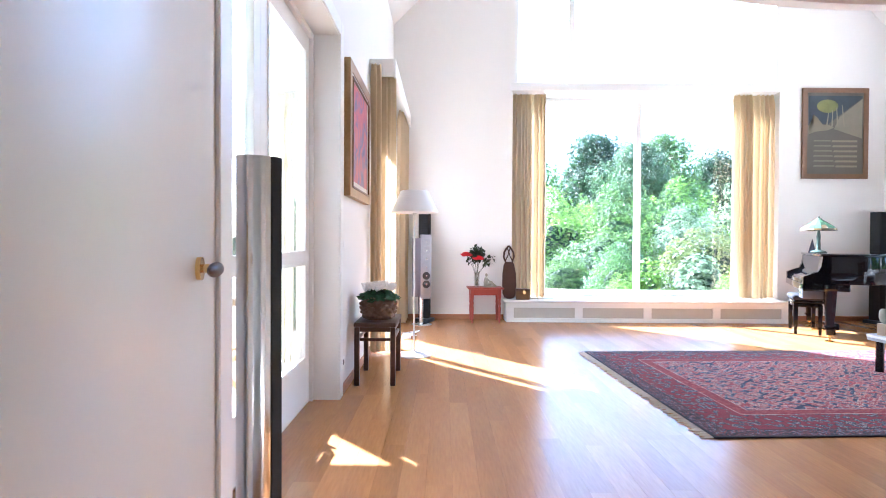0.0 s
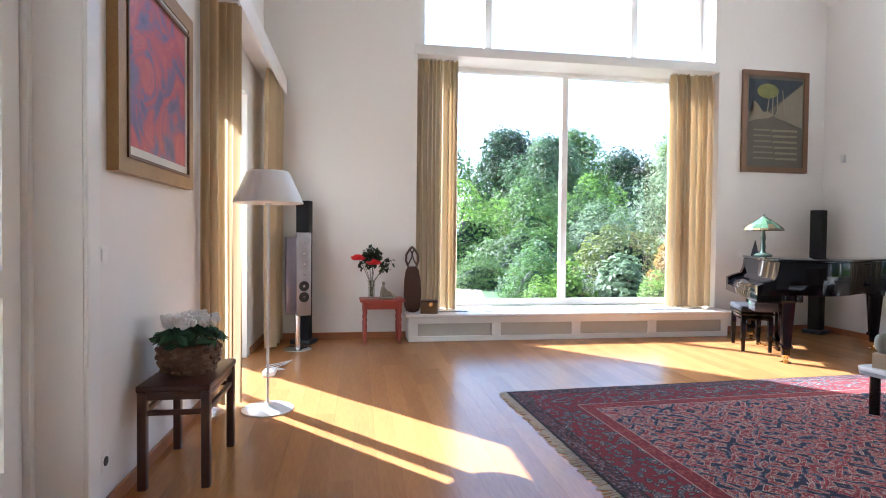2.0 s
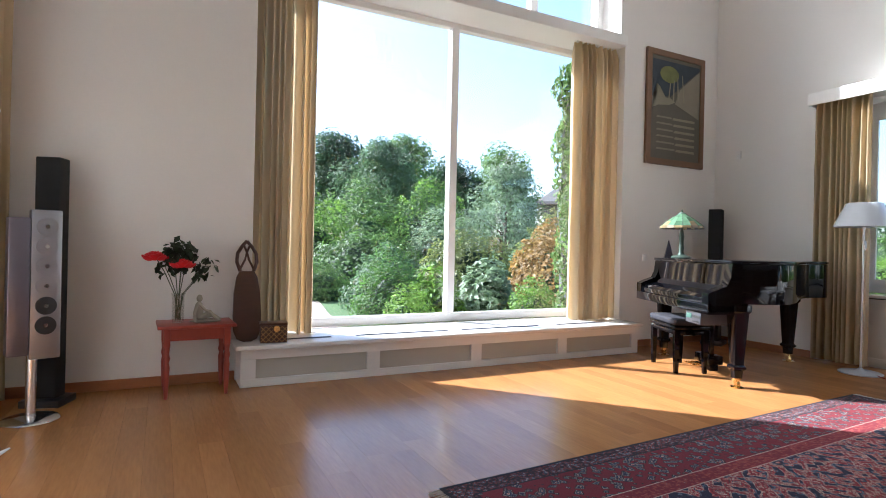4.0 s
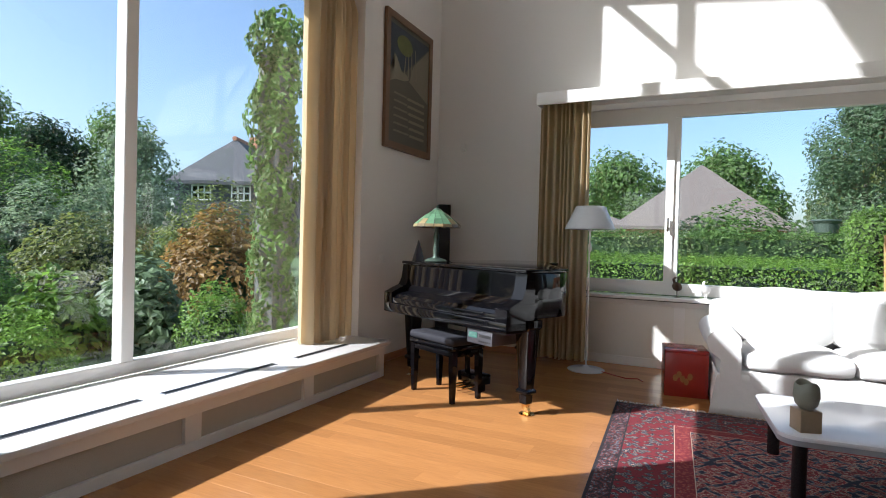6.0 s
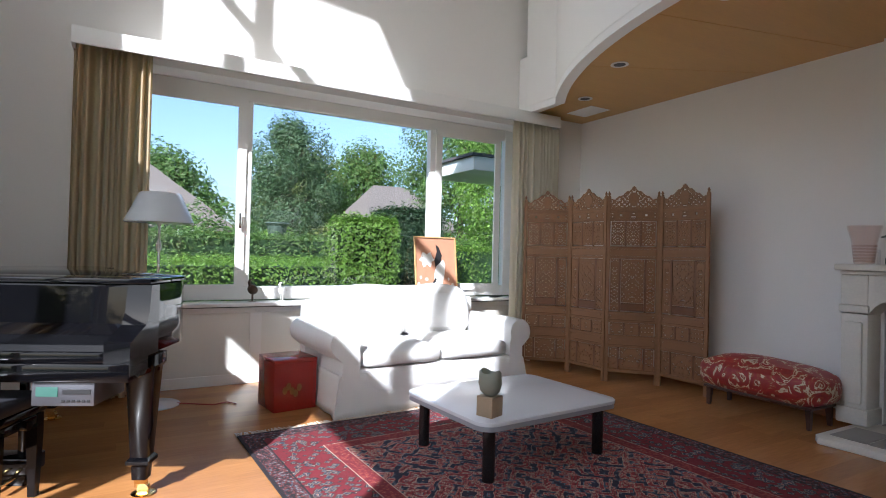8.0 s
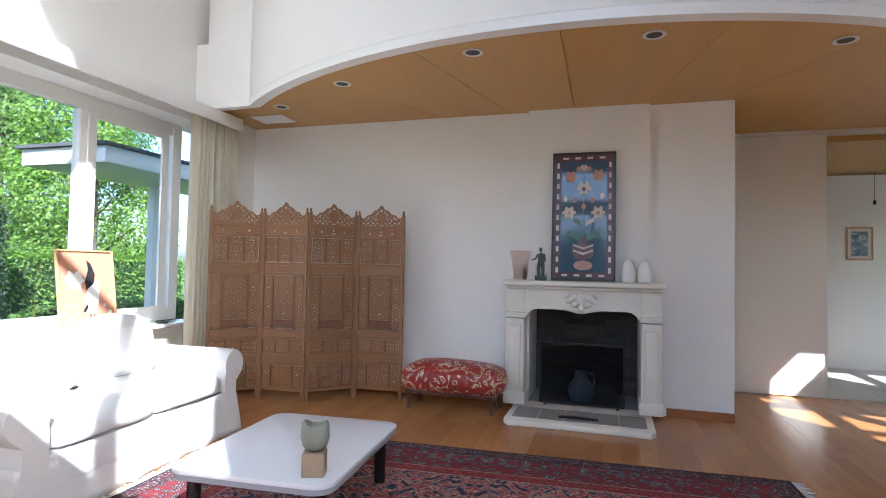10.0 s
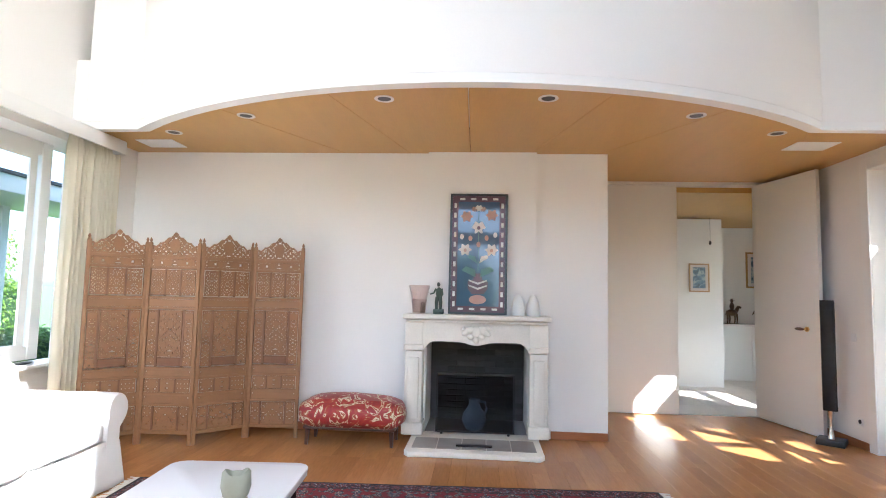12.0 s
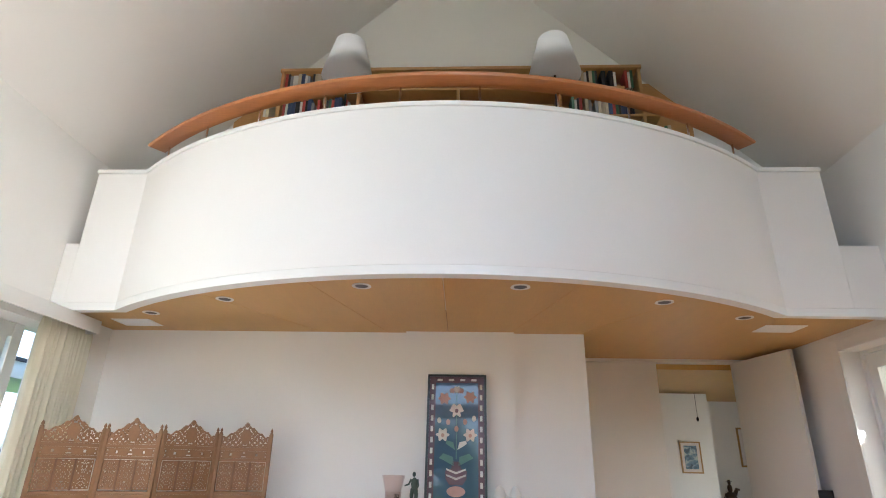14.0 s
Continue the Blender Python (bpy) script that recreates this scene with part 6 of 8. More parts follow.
wall_plate(pose(XW, 3.955, 1.145, 0, 0, 90), "white light switch beside the glazed doors")
wall_plate(pose(XW, 3.965, 0.24, 0, 0, 90), "low white wall socket above the skirting", "socket")
wall_plate(pose(XW, 1.45, 1.05, 0, 0, 90), "white light switch near the open door")
wall_plate(pose(XW, 1.50, 0.25, 0, 0, 90), "low white wall socket beside the door", "socket")
wall_plate(pose(6.5, YN, 1.03, 0, 0, 0), "small white wall switch behind the piano")
sensor = thing("motion_sensor", pose(XE, 7.72, 2.30, 0, 0, -90), "small white sensor box high on the wall", "sensor")
part("body", block(-0.03, 0.03, -0.03, 0, -0.05, 0.05, bevel=0.008), PLASTIC, sensor)
part("lens", blob(bmesh.new(), (0, -0.03, -0.01), (0.018, 0.008, 0.018)), PLASTIC, sensor)

rt = thing("side_table", pose(1.70, 7.78, 0, 0, 0, 2), "small worn red painted side table with turned legs", "table")
part("tabletop", block(-0.255, 0.255, -0.19, 0.19, 0.485, 0.508, bevel=0.006), RED_TABLE, rt)
for sy in (-1, 1):
    part("apron", block(-0.19, 0.19, sy * 0.145 - 0.009, sy * 0.145 + 0.009, 0.40, 0.484, bevel=0.002), RED_TABLE, rt)
for sx in (-1, 1):
    part("apron", block(sx * 0.195 - 0.009, sx * 0.195 + 0.009, -0.125, 0.125, 0.40, 0.484, bevel=0.002), RED_TABLE, rt)
    for sy in (-1, 1):
        bm = block(sx * 0.195 - 0.022, sx * 0.195 + 0.022, sy * 0.145 - 0.022, sy * 0.145 + 0.022, 0.36, 0.484, bevel=0.003)
        lathe(bm, [(0.010, 0.0), (0.014, 0.03), (0.018, 0.10), (0.022, 0.22), (0.016, 0.25), (0.024, 0.28), (0.017, 0.31), (0.022, 0.36)], 14, at=(sx * 0.195, sy * 0.145, 0))
        part("leg", bm, RED_TABLE, rt)

rose_vase = thing("rose_vase", pose(1.58, 7.79, 0.5085), "clear glass vase with two red roses and dark leaves", "vase")
part("vase", lathe(bmesh.new(), [(0.038, 0.0), (0.04, 0.004), (0.042, 0.19), (0.05, 0.21), (0.046, 0.208), (0.037, 0.19), (0.035, 0.012), (0.0, 0.012)], 24), VASE_GLASS, rose_vase)
STEM = material("green_stem", (0.06, 0.08, 0.04), 0.6)
rnd = random.Random(11)
tips = [(-0.155, -0.02, 0.475), (0.015, -0.04, 0.425), (0.03, 0.02, 0.54), (0.06, 0, 0.50), (0.21, -0.02, 0.41), (-0.09, 0.03, 0.40), (-0.04, 0, 0.52), (0.16, 0.03, 0.36)]
for x, y, z in tips:
    part("stem", tube(bmesh.new(), [(rnd.uniform(-0.02, 0.02), rnd.uniform(-0.02, 0.02), 0.02), (x * 0.15, y * 0.2, 0.2), (x * 0.6, y * 0.6, 0.2 + (z - 0.2) * 0.6), (x, y, z)], 0.0035, 6), STEM, rose_vase)
for x, y, z in tips[:2]:
    bm = bmesh.new()
    for k in range(22):
        a, r = k * 2.4, 0.012 + 0.0029 * k
        blob(bm, (x + r * math.cos(a), y + r * math.sin(a), z + 0.01 - 0.0012 * k), (0.012, 0.034, 0.030), 8, 5, Matrix.Rotation(a, 4, "Z") @ Matrix.Rotation(0.35 + 0.03 * k, 4, "Y"))
    part("rose", bm, RED_PETAL, rose_vase, "open red rose")


def rose_leaf(r):
    x, y, z = tips[r.choice([1, 2, 3, 3, 4, 5, 6, 6, 7, 2])]
    k = r.uniform(0.75, 1.05)
    return (x * k + r.uniform(-0.05, 0.05), y + r.uniform(-0.05, 0.05), 0.22 + (z - 0.22) * k + r.uniform(-0.04, 0.05)), (r.uniform(-1, 1), -0.6, 0.3)


leaf_part("leaves", *leaf_quads(random.Random(8), 230, rose_leaf, 0.033), LEAF_DARK, rose_vase)
# seated clay figure, kept plain
fig = bmesh.new()
blob(fig, (0, 0, 0.012), (0.11, 0.05, 0.014))
blob(fig, (-0.045, 0, 0.085), (0.032, 0.03, 0.07))
blob(fig, (-0.042, 0, 0.175), (0.021, 0.022, 0.027))
tube(fig, [(-0.03, -0.02, 0.04), (0.03, -0.02, 0.075), (0.08, -0.015, 0.02)], 0.02, 8, 0.013)
tube(fig, [(-0.03, 0.02, 0.04), (0.05, 0.02, 0.05), (0.10, 0.02, 0.015)], 0.02, 8, 0.013)
tube(fig, [(-0.06, -0.025, 0.13), (-0.075, -0.03, 0.07), (-0.07, -0.03, 0.012)], 0.011, 8)
tube(fig, [(-0.04, -0.025, 0.13), (0.0, -0.03, 0.09), (0.03, -0.025, 0.08)], 0.010, 8)
ob = tagged(part("seated_figurine", fig, LIGHT_STONE_FIG, None, at=pose(1.76, 7.74, 0.5085)), "small seated clay figurine on the red table", "figurine")
# carved wooden instrument leaning on the wall
lute = thing("carved_lute", pose(2.07, 7.90, 0.3235, -9, 0, 0), "dark carved wooden board with a pierced head leaning by the curtain", "wood carving")
prof = [(0.03, 0.0), (0.075, 0.02), (0.10, 0.08), (0.105, 0.20), (0.098, 0.38), (0.080, 0.50), (0.058, 0.545), (0.05, 0.55)]
bm = bmesh.new()
ring = [(x, z) for x, z in prof] + [(-x, z) for x, z in prof[::-1]]
a, b = [[bm.verts.new((x, y, z)) for x, z in ring] for y in (-0.03, 0.0)]
bm.faces.new(a)
bm.faces.new(b[::-1])
for i in range(len(ring)):
    j = (i + 1) % len(ring)
    bm.faces.new((a[i], a[j], b[j], b[i]))
bmesh.ops.bevel(bm, geom=[e for e in bm.edges if abs(e.verts[0].co.y - e.verts[1].co.y) < 1e-6], offset=0.008, segments=2, profile=0.5, affect="EDGES")
part("body", bm, DARK_WOOD, lute)
bm = bmesh.new()
for s in (-1, 1):
    tube(bm, [(s * 0.05, -0.015, 0.55), (s * 0.075, -0.015, 0.62), (s * 0.07, -0.015, 0.69), (s * 0.035, -0.015, 0.75), (0, -0.015, 0.79)], 0.014, 8)
    tube(bm, [(s * 0.055, -0.015, 0.56), (s * 0.015, -0.015, 0.64), (0, -0.015, 0.70), (s * 0.02, -0.015, 0.75)], 0.009, 8)
part("pierced_head", bm, DARK_WOOD, lute)
# patterned box
pb = thing("patterned_box", pose(2.26, 7.84, 0.3235, 0, 0, -6), "small dark box with a gold lattice pattern", "box")
part("body", block(-0.10, 0.10, -0.07, 0.07, 0.0, 0.135, bevel=0.004), DARK_WOOD, pb)
part("lid", block(-0.104, 0.104, -0.074, 0.074, 0.1355, 0.155, bevel=0.004), DARK_WOOD, pb)
bm = bmesh.new()
for i in range(-4, 5):
    for s in (-1, 1):
        x0, x1 = i * 0.04 - 0.06 * s, i * 0.04 + 0.06 * s
        lo, hi = max(-0.095, min(x0, x1)), min(0.095, max(x0, x1))
        if hi - lo > 0.01:
            za = 0.007 + (lo - min(x0, x1)) if s > 0 else 0.127 - (lo - min(x0, x1))
            zb = 0.007 + (hi - min(x0, x1)) if s > 0 else 0.127 - (hi - min(x0, x1))
            tube(bm, [(lo, -0.071, za), (hi, -0.071, zb)], 0.003, 5)
part("lattice", bm, GOLD_WOOD, pb, "gold lattice")
part("lock_plate", rod(bmesh.new(), (0.02, -0.07, 0.11), (0.02, -0.078, 0.11), 0.025, n=20), BRASS, pb)
# power adapter and cables near the garden door
ad = thing("power_strip", pose(0.66, 6.42, 0), "white power strip with loose white cables", "power strip")
part("body", block(-0.05, 0.05, -0.11, 0.05, 0.0, 0.045, bevel=0.008), PLASTIC, ad)
for k in range(3):
    pts = [(0.0 + 0.02 * k, 0.05, 0.02), (0.05 + 0.03 * k, 0.12, 0.008), (0.02 - 0.05 * k, 0.22 + 0.03 * k, 0.006), (0.09, 0.34 + 0.05 * k, 0.006), (0.13, 0.5, 0.006)]
    part("cable", tube(bmesh.new(), pts, 0.0045, 6), PLASTIC, ad)

# ---- by the sofa ----
rb = thing("red_chest", pose(6.94, 5.31, 0, 0, 0, 8) @ Matrix.Diagonal((0.92, 0.92, 0.97, 1)), "square red lacquered chest with worn gold motifs", "chest")
part("body", block(-0.18, 0.18, -0.18, 0.18, 0.0, 0.365, bevel=0.006), RED_BOX, rb)
part("lid", block(-0.183, 0.183, -0.183, 0.183, 0.3655, 0.395, bevel=0.006), RED_BOX, rb)
GOLD_PAINT = material("worn_gold_paint", (0.32, 0.13, 0.03), 0.35, 0.3, vary=0.4, size=25)
bm = bmesh.new()
for k in range(5):
    blob(bm, (-0.181, 0.09 - 0.03 * k, 0.16 + 0.03 * math.sin(k * 1.7)), (0.001, 0.022, 0.03), 8, 4)
part("gold_motif", bm, GOLD_PAINT, rb, "faded gold flower motif")
cable = thing("lamp_cable", Matrix.Identity(4), "dark red lamp cable lying on the floor", "cable")
part("cable", tube(bmesh.new(), [(7.30, 6.05, 0.012), (7.22, 5.9, 0.006), (7.16, 5.8, 0.006), (7.20, 5.7, 0.006), (7.12, 5.65, 0.006)], 0.005, 6), RED_BOX, cable)
sc = thing("table_sculpture", pose(5.08, 4.71, 0.3415, 0, 0, 20), "grey green stone owl shaped sculpture on a wooden cube", "sculpture")
part("plinth", block(-0.05, 0.05, -0.05, 0.05, 0.0, 0.105, bevel=0.003), plain("tan_cube", (0.34, 0.25, 0.16)), sc, "tan wooden cube")
bm = lathe(bmesh.new(), [(0.03, 0.106), (0.055, 0.13), (0.066, 0.17), (0.062, 0.205), (0.05, 0.225), (0.03, 0.205), (0.0, 0.195)], 28, squash=(1.0, 0.85))
for v in bm.verts:
    if v.co.z > 0.19:
        v.co.z += 0.04 * max(0, abs(v.co.x) / 0.06 - 0.35)
part("stone", bm, CARVED_STONE, sc, smooth=60)
for k, (y, h) in enumerate(((5.42, 0.20), (5.16, 0.17))):
    bf = bmesh.new()
    for s in (-1, 1):
        tube(bf, [(s * 0.012, 0, 0.0), (s * 0.010, 0, h * 0.4)], 0.005, 6)
    blob(bf, (0, 0, 0.004), (0.03, 0.04, 0.004))
    blob(bf, (0, 0.0, h * 0.55), (0.028, 0.05, h * 0.22), turn=Matrix.Rotation(0.6, 4, "X"))
    tube(bf, [(0, 0.02, h * 0.7), (0, 0.035, h * 0.9), (0, 0.02, h)], 0.016, 8, 0.010)
    tube(bf, [(0, 0.02, h), (0, -0.02, h * 0.97)], 0.006, 6, 0.001)
    tagged(part("bird_figurine", bf, DARK_BRONZE if k == 0 else CERAMIC, None, at=pose(7.82, y, 0.7225, 0, 0, 10 + 30 * k)), "slender dark metal bird figurine on the sill" if k == 0 else "pale ceramic bird figurine on the sill", "figurine")
tray = thing("sill_tray", pose(7.80, 2.78, 0.7225), "small dark dish on the window sill", "dish")
part("dish", lathe(bmesh.new(), [(0.04, 0.0), (0.07, 0.012), (0.066, 0.014), (0.0, 0.006)], 24, squash=(0.6, 1.3)), DARK_PLASTIC, tray)

# ---- fireplace side ----
ott = thing("ottoman", pose(5.17, 2.02, 0), "low upholstered footstool in red woven fabric with cream motifs", "footstool")
RED_IKAT = painterly("red_ikat_fabric", [(0.0, (0.10, 0.01, 0.015)), (0.36, (0.24, 0.015, 0.018)), (0.50, (0.30, 0.02, 0.02)), (0.56, (0.30, 0.09, 0.03)), (0.575, (0.62, 0.53, 0.38)), (0.62, (0.62, 0.53, 0.38)), (0.635, (0.26, 0.05, 0.02))], 8.0, 2.4)
part("cushion", cushion(bmesh.new(), -0.45, 0.45, -0.20, 0.20, 0.16, 0.40, 0.07, 0.045, 31), RED_IKAT, ott)
part("seat_frame", block(-0.42, 0.42, -0.17, 0.17, 0.145, 0.165, bevel=0.004), DARK_WOOD, ott)
for sx in (-1, 1):
    for sy in (-1, 1):
        part("leg", rod(bmesh.new(), (sx * 0.39, sy * 0.14, 0.0), (sx * 0.385, sy * 0.135, 0.15), 0.018, 0.028, 4), DARK_WOOD, ott)
v = thing("glass_vase", pose(4.60, 1.83, 1.1925), "pinkish cut glass vase on the mantel shelf", "vase")
part("vase", lathe(bmesh.new(), [(0.055, 0.0), (0.06, 0.01), (0.075, 0.15), (0.105, 0.265), (0.10, 0.275), (0.095, 0.265), (0.068, 0.15), (0.05, 0.02), (0.0, 0.02)], 20), PINK_GLASS, v)
bm = bmesh.new()
for i in range(20):
    for j in range(6):
        a = 2 * math.pi * (i + 0.5 * (j % 2)) / 20
        r = 0.0605 + 0.0021 * j * 1.2
        blob(bm, (r * math.cos(a), r * math.sin(a), 0.02 + j * 0.022), (0.004, 0.008, 0.009), 6, 4, Matrix.Rotation(a, 4, "Z"))
tagged(part("cut_facets", bm, PINK_GLASS, v), kind="stuff")
fb_ = bmesh.new()
box(fb_, -0.05, 0.05, -0.04, 0.04, 0.0, 0.045, bevel=0.003)
tube(fb_, [(-0.018, 0, 0.045), (-0.02, 0.005, 0.11), (-0.012, 0, 0.165)], 0.014, 8, 0.02)
tube(fb_, [(0.02, 0, 0.045), (0.024, -0.008, 0.11), (0.012, 0, 0.165)], 0.014, 8, 0.02)
blob(fb_, (0, 0, 0.205), (0.03, 0.02, 0.055))
blob(fb_, (0.004, 0, 0.285), (0.016, 0.017, 0.022))
tube(fb_, [(0.028, 0, 0.245), (0.05, 0, 0.20), (0.085, 0.01, 0.19)], 0.010, 8, 0.006)
tube(fb_, [(-0.028, 0, 0.245), (-0.038, 0.01, 0.19), (-0.02, 0.02, 0.16)], 0.010, 8, 0.007)
tagged(part("bronze_statuette", fb_, BRONZE, None, at=pose(4.41, 1.83, 1.1925)), "small green bronze standing statuette", "statuette")
for x in (3.64, 3.50):
    bm = lathe(bmesh.new(), [(0.055, 0.0), (0.062, 0.02), (0.062, 0.08), (0.052, 0.14), (0.034, 0.185), (0.012, 0.205), (0.0, 0.207)], 24)
    ob = thing("ceramic_cone", pose(x, 1.83, 1.1925), "smooth white bullet shaped ceramic ornament", "ornament", "ornaments on the mantel")
    part("body", bm, CERAMIC, ob, smooth=60)
jar = thing("jug", pose(4.05, 1.58, 0.0505), "grey blue glazed jug with a handle on the hearth", "jug")
part("body", lathe(bmesh.new(), [(0.06, 0.0), (0.09, 0.02), (0.12, 0.09), (0.11, 0.16), (0.065, 0.22), (0.05, 0.26), (0.06, 0.30), (0.052, 0.30), (0.042, 0.26), (0.0, 0.25)], 26), BLUE_GLAZE, jar, smooth=60)
part("handle", tube(bmesh.new(), [(-0.05, 0.0, 0.28), (-0.11, 0, 0.27), (-0.125, 0, 0.20), (-0.10, 0, 0.14)], 0.012, 8), BLUE_GLAZE, jar)
grate = thing("ash_grate", pose(4.04, 2.20, 0.0535), "flat black iron ash grate on the hearth", "grate")
part("plate", block(-0.16, 0.16, -0.03, 0.03, 0.0, 0.012, bevel=0.003), BLACK_FRAME, grate)

# ---- ceiling fittings ----
def downlight(x, y):
    d = thing("downlight", pose(x, y, SOFFIT), "recessed round downlight with a pale ring, switched off", "ceiling light", "downlights")
    bm = lathe(bmesh.new(), [(0.072, -0.001), (0.075, -0.006), (0.06, -0.010), (0.052, -0.004), (0.05, 0.0)], 28)
    part("ring", bm, CERAMIC, d, "cream ring", smooth=60)
    part("reflector", lathe(bmesh.new(), [(0.05, -0.0045), (0.02, -0.0035), (0.0, -0.003)], 28), DARK_PLASTIC, d)


for x, y in ((6.87, 2.363), (5.973, 2.84), (4.744, 3.228), (3.535, 3.228), (2.339, 2.84), (1.485, 2.363)):
    downlight(x, y)
for x, y in ((7.22, 1.98), (0.98, 1.96)):
    vn = thing("ceiling_vent", pose(x, y, SOFFIT), "flat white ceiling vent panel", "vent")
    part("panel", block(-0.19, 0.19, -0.14, 0.14, -0.008, -0.001, bevel=0.003), PLASTIC, vn)
    bm = bmesh.new()
    for k in range(9):
        box(bm, -0.17, 0.17, -0.12 + k * 0.028, -0.108 + k * 0.028, -0.011, -0.008)
    tagged(part("slat", bm, PLASTIC, vn), kind="stuff")

# ---- the gallery ----
rail_ob = thing("balcony_handrail", Matrix.Identity(4), "broad varnished wooden handrail following the curved gallery", "handrail")
half = ARC_HALF * 0.97
o, i_ = arc(ARC_R + 0.085, 48, half), arc(ARC_R - 0.085, 48, half)
part("rail", prism(bmesh.new(), o + i_[::-1], 4.40, 4.445, bevel=0.018), RAIL_WOOD, rail_ob)
for k in range(10):
    a = half * (-0.95 + 1.9 * k / 9)
    x, y = ARC_X + (ARC_R - 0.06) * math.sin(a), ARC_Y + (ARC_R - 0.06) * math.cos(a)
    part("post", rod(bmesh.new(), (x, y, 4.216), (x, y, 4.402), 0.009, n=12), CHROME, rail_ob)
bc = thing("bookcase", Matrix.Translation((0, 0, 3.08)) @ Matrix.Diagonal((1, 1, 1.05, 1)) @ Matrix.Translation((0, 0, -3.08)), "long pine bookcase along the gallery wall, partly filled with books", "bookcase")
part("back_panel", block(1.35, 6.75, 1.705, 1.72, 3.085, 5.72), SHELF_WOOD, bc)
levels = [3.12, 3.52, 3.92, 4.32, 4.72, 5.10, 5.46]
for z in levels:
    w = min(5.4, 2 * (8.0 - z - 0.05) - 1.2)
    part("shelf", block(4.05 - w / 2, 4.05 + w / 2, 1.721, 2.0, z, z + 0.028, bevel=0.003), SHELF_WOOD, bc)
part("top_board", block(1.95, 6.15, 1.721, 2.02, 5.72, 5.76, bevel=0.004), SHELF_WOOD, bc)
for x in (1.98, 2.9, 4.05, 5.2, 6.12):
    part("upright", block(x - 0.018, x + 0.018, 1.722, 2.0, 3.085, 5.719, bevel=0.003), SHELF_WOOD, bc)
COVERS = [plain("book_" + n_, c) for n_, c in (("white", (0.6, 0.58, 0.52)), ("red", (0.35, 0.04, 0.03)), ("navy", (0.04, 0.06, 0.14)), ("black", (0.02, 0.02, 0.022)), ("grey", (0.25, 0.25, 0.25)), ("cream", (0.5, 0.42, 0.28)), ("green", (0.05, 0.13, 0.07)))]
PAGES = plain("book_pages", (0.6, 0.55, 0.44))
books = []
for k in range(7):
    holder = thing("book", pose(0, 0, -20 - k), "upright hardback book on the pine shelf", "book", "books in the gallery")
    h, w = (0.22, 0.25, 0.28, 0.24, 0.21, 0.27, 0.26)[k], (0.025, 0.03, 0.04, 0.022, 0.03, 0.035, 0.028)[k]
    bm = block(0, 0.004, 0, 0.17, 0, h)
    box(bm, w - 0.004, w, 0, 0.17, 0, h)
    box(bm, 0.004, w - 0.004, 0.166, 0.17, 0, h)
    part("cover", bm, COVERS[k], holder)
    part("pages", block(0.0045, w - 0.0045, 0.003, 0.165, 0.004, h - 0.004), PAGES, holder)
    books.append((holder, w))
rnd = random.Random(21)
used = set()
for x0, x1, z in ((5.35, 6.08, 5.488), (2.02, 2.7, 5.488), (5.3, 6.3, 5.128), (2.0, 2.75, 5.128), (5.25, 6.4, 4.748), (1.7, 2.85, 4.748)):
    x = x0
    while x < x1:
        k = rnd.randrange(7)
        holder, w = books[k]
        if abs(x - 6.12) > 0.05 and abs(x - 5.2) > 0.05 and abs(x - 1.98) > 0.05 and rnd.random() < 0.85:
            m = pose(x, 1.80, 3.08 + (z - 3.08) * 1.05 + 0.0005)
            if k not in used:
                used.add(k)
                holder.matrix_basis = m
            else:
                copy_thing(holder, m)
        x += w + 0.004
for x in (5.12, 3.10):
    gl = thing("floor_lamp", pose(x, 2.85, 3.081), "white fabric shaded lamp standing on the gallery", "floor lamp", "gallery lamps")
    part("base", lathe(bmesh.new(), [(0.14, 0), (0.14, 0.015), (0.02, 0.03), (0.0, 0.03)], 24), BLACK_FRAME, gl)
    part("pole", rod(bmesh.new(), (0, 0, 0.03), (0, 0, 2.10), 0.011), BLACK_FRAME, gl)
    bm = lathe(bmesh.new(), [(0.25, 2.0), (0.15, 2.42), (0.146, 2.42), (0.246, 2.0), (0.25, 2.0)], 36)
    part("shade", bm, SHADE_WHITE, gl, "white conical fabric shade", smooth=50)
    bm = rod(bmesh.new(), (0, 0, 2.09), (0, 0, 2.2), 0.022)
    for a in (0, 1.57, 3.14, 4.71):
        rod(bm, (0, 0, 2.19), (0.17 * math.cos(a), 0.17 * math.sin(a), 2.33), 0.003, n=6)
    blob(bm, (0.03, 0, 2.14), (0.02, 0.02, 0.03))
    part("bulb_holder", bm, BLACK_FRAME, gl)

# ---- hall things seen through the doorway ----
hp = painterly("blue_winter_trees", [(0.3, (0.02, 0.03, 0.05)), (0.5, (0.10, 0.18, 0.26)), (0.62, (0.45, 0.50, 0.50)), (0.75, (0.30, 0.34, 0.20))], 12, 1)
pic, face, fy = framed("framed_picture", pose(0.48, -2.018, 1.51, 0, 0, 180), 0.32, 0.46, 0.02, (GOLD_WOOD, hp), "small picture of blue trees in a pale frame", "picture", 0.02, (0.04, IVORY))
pic, face, fy = framed("framed_picture", pose(-1.12, -3.348, 1.62, 0, 0, 180), 0.5, 0.66, 0.03, (GOLD_WOOD, hp), "picture in a gilt frame on the hall wall", "picture", 0.02, (0.06, IVORY))
cab = thing("hall_cabinet", Matrix.Identity(4), "low white hall cabinet with plain doors", "cabinet")
part("body", block(-1.37, -0.06, -3.34, -2.85, 0.0, 0.94), PAINT, cab)
part("worktop", block(-1.375, -0.055, -3.345, -2.84, 0.941, 0.97, bevel=0.003), SILL_STONE, cab)
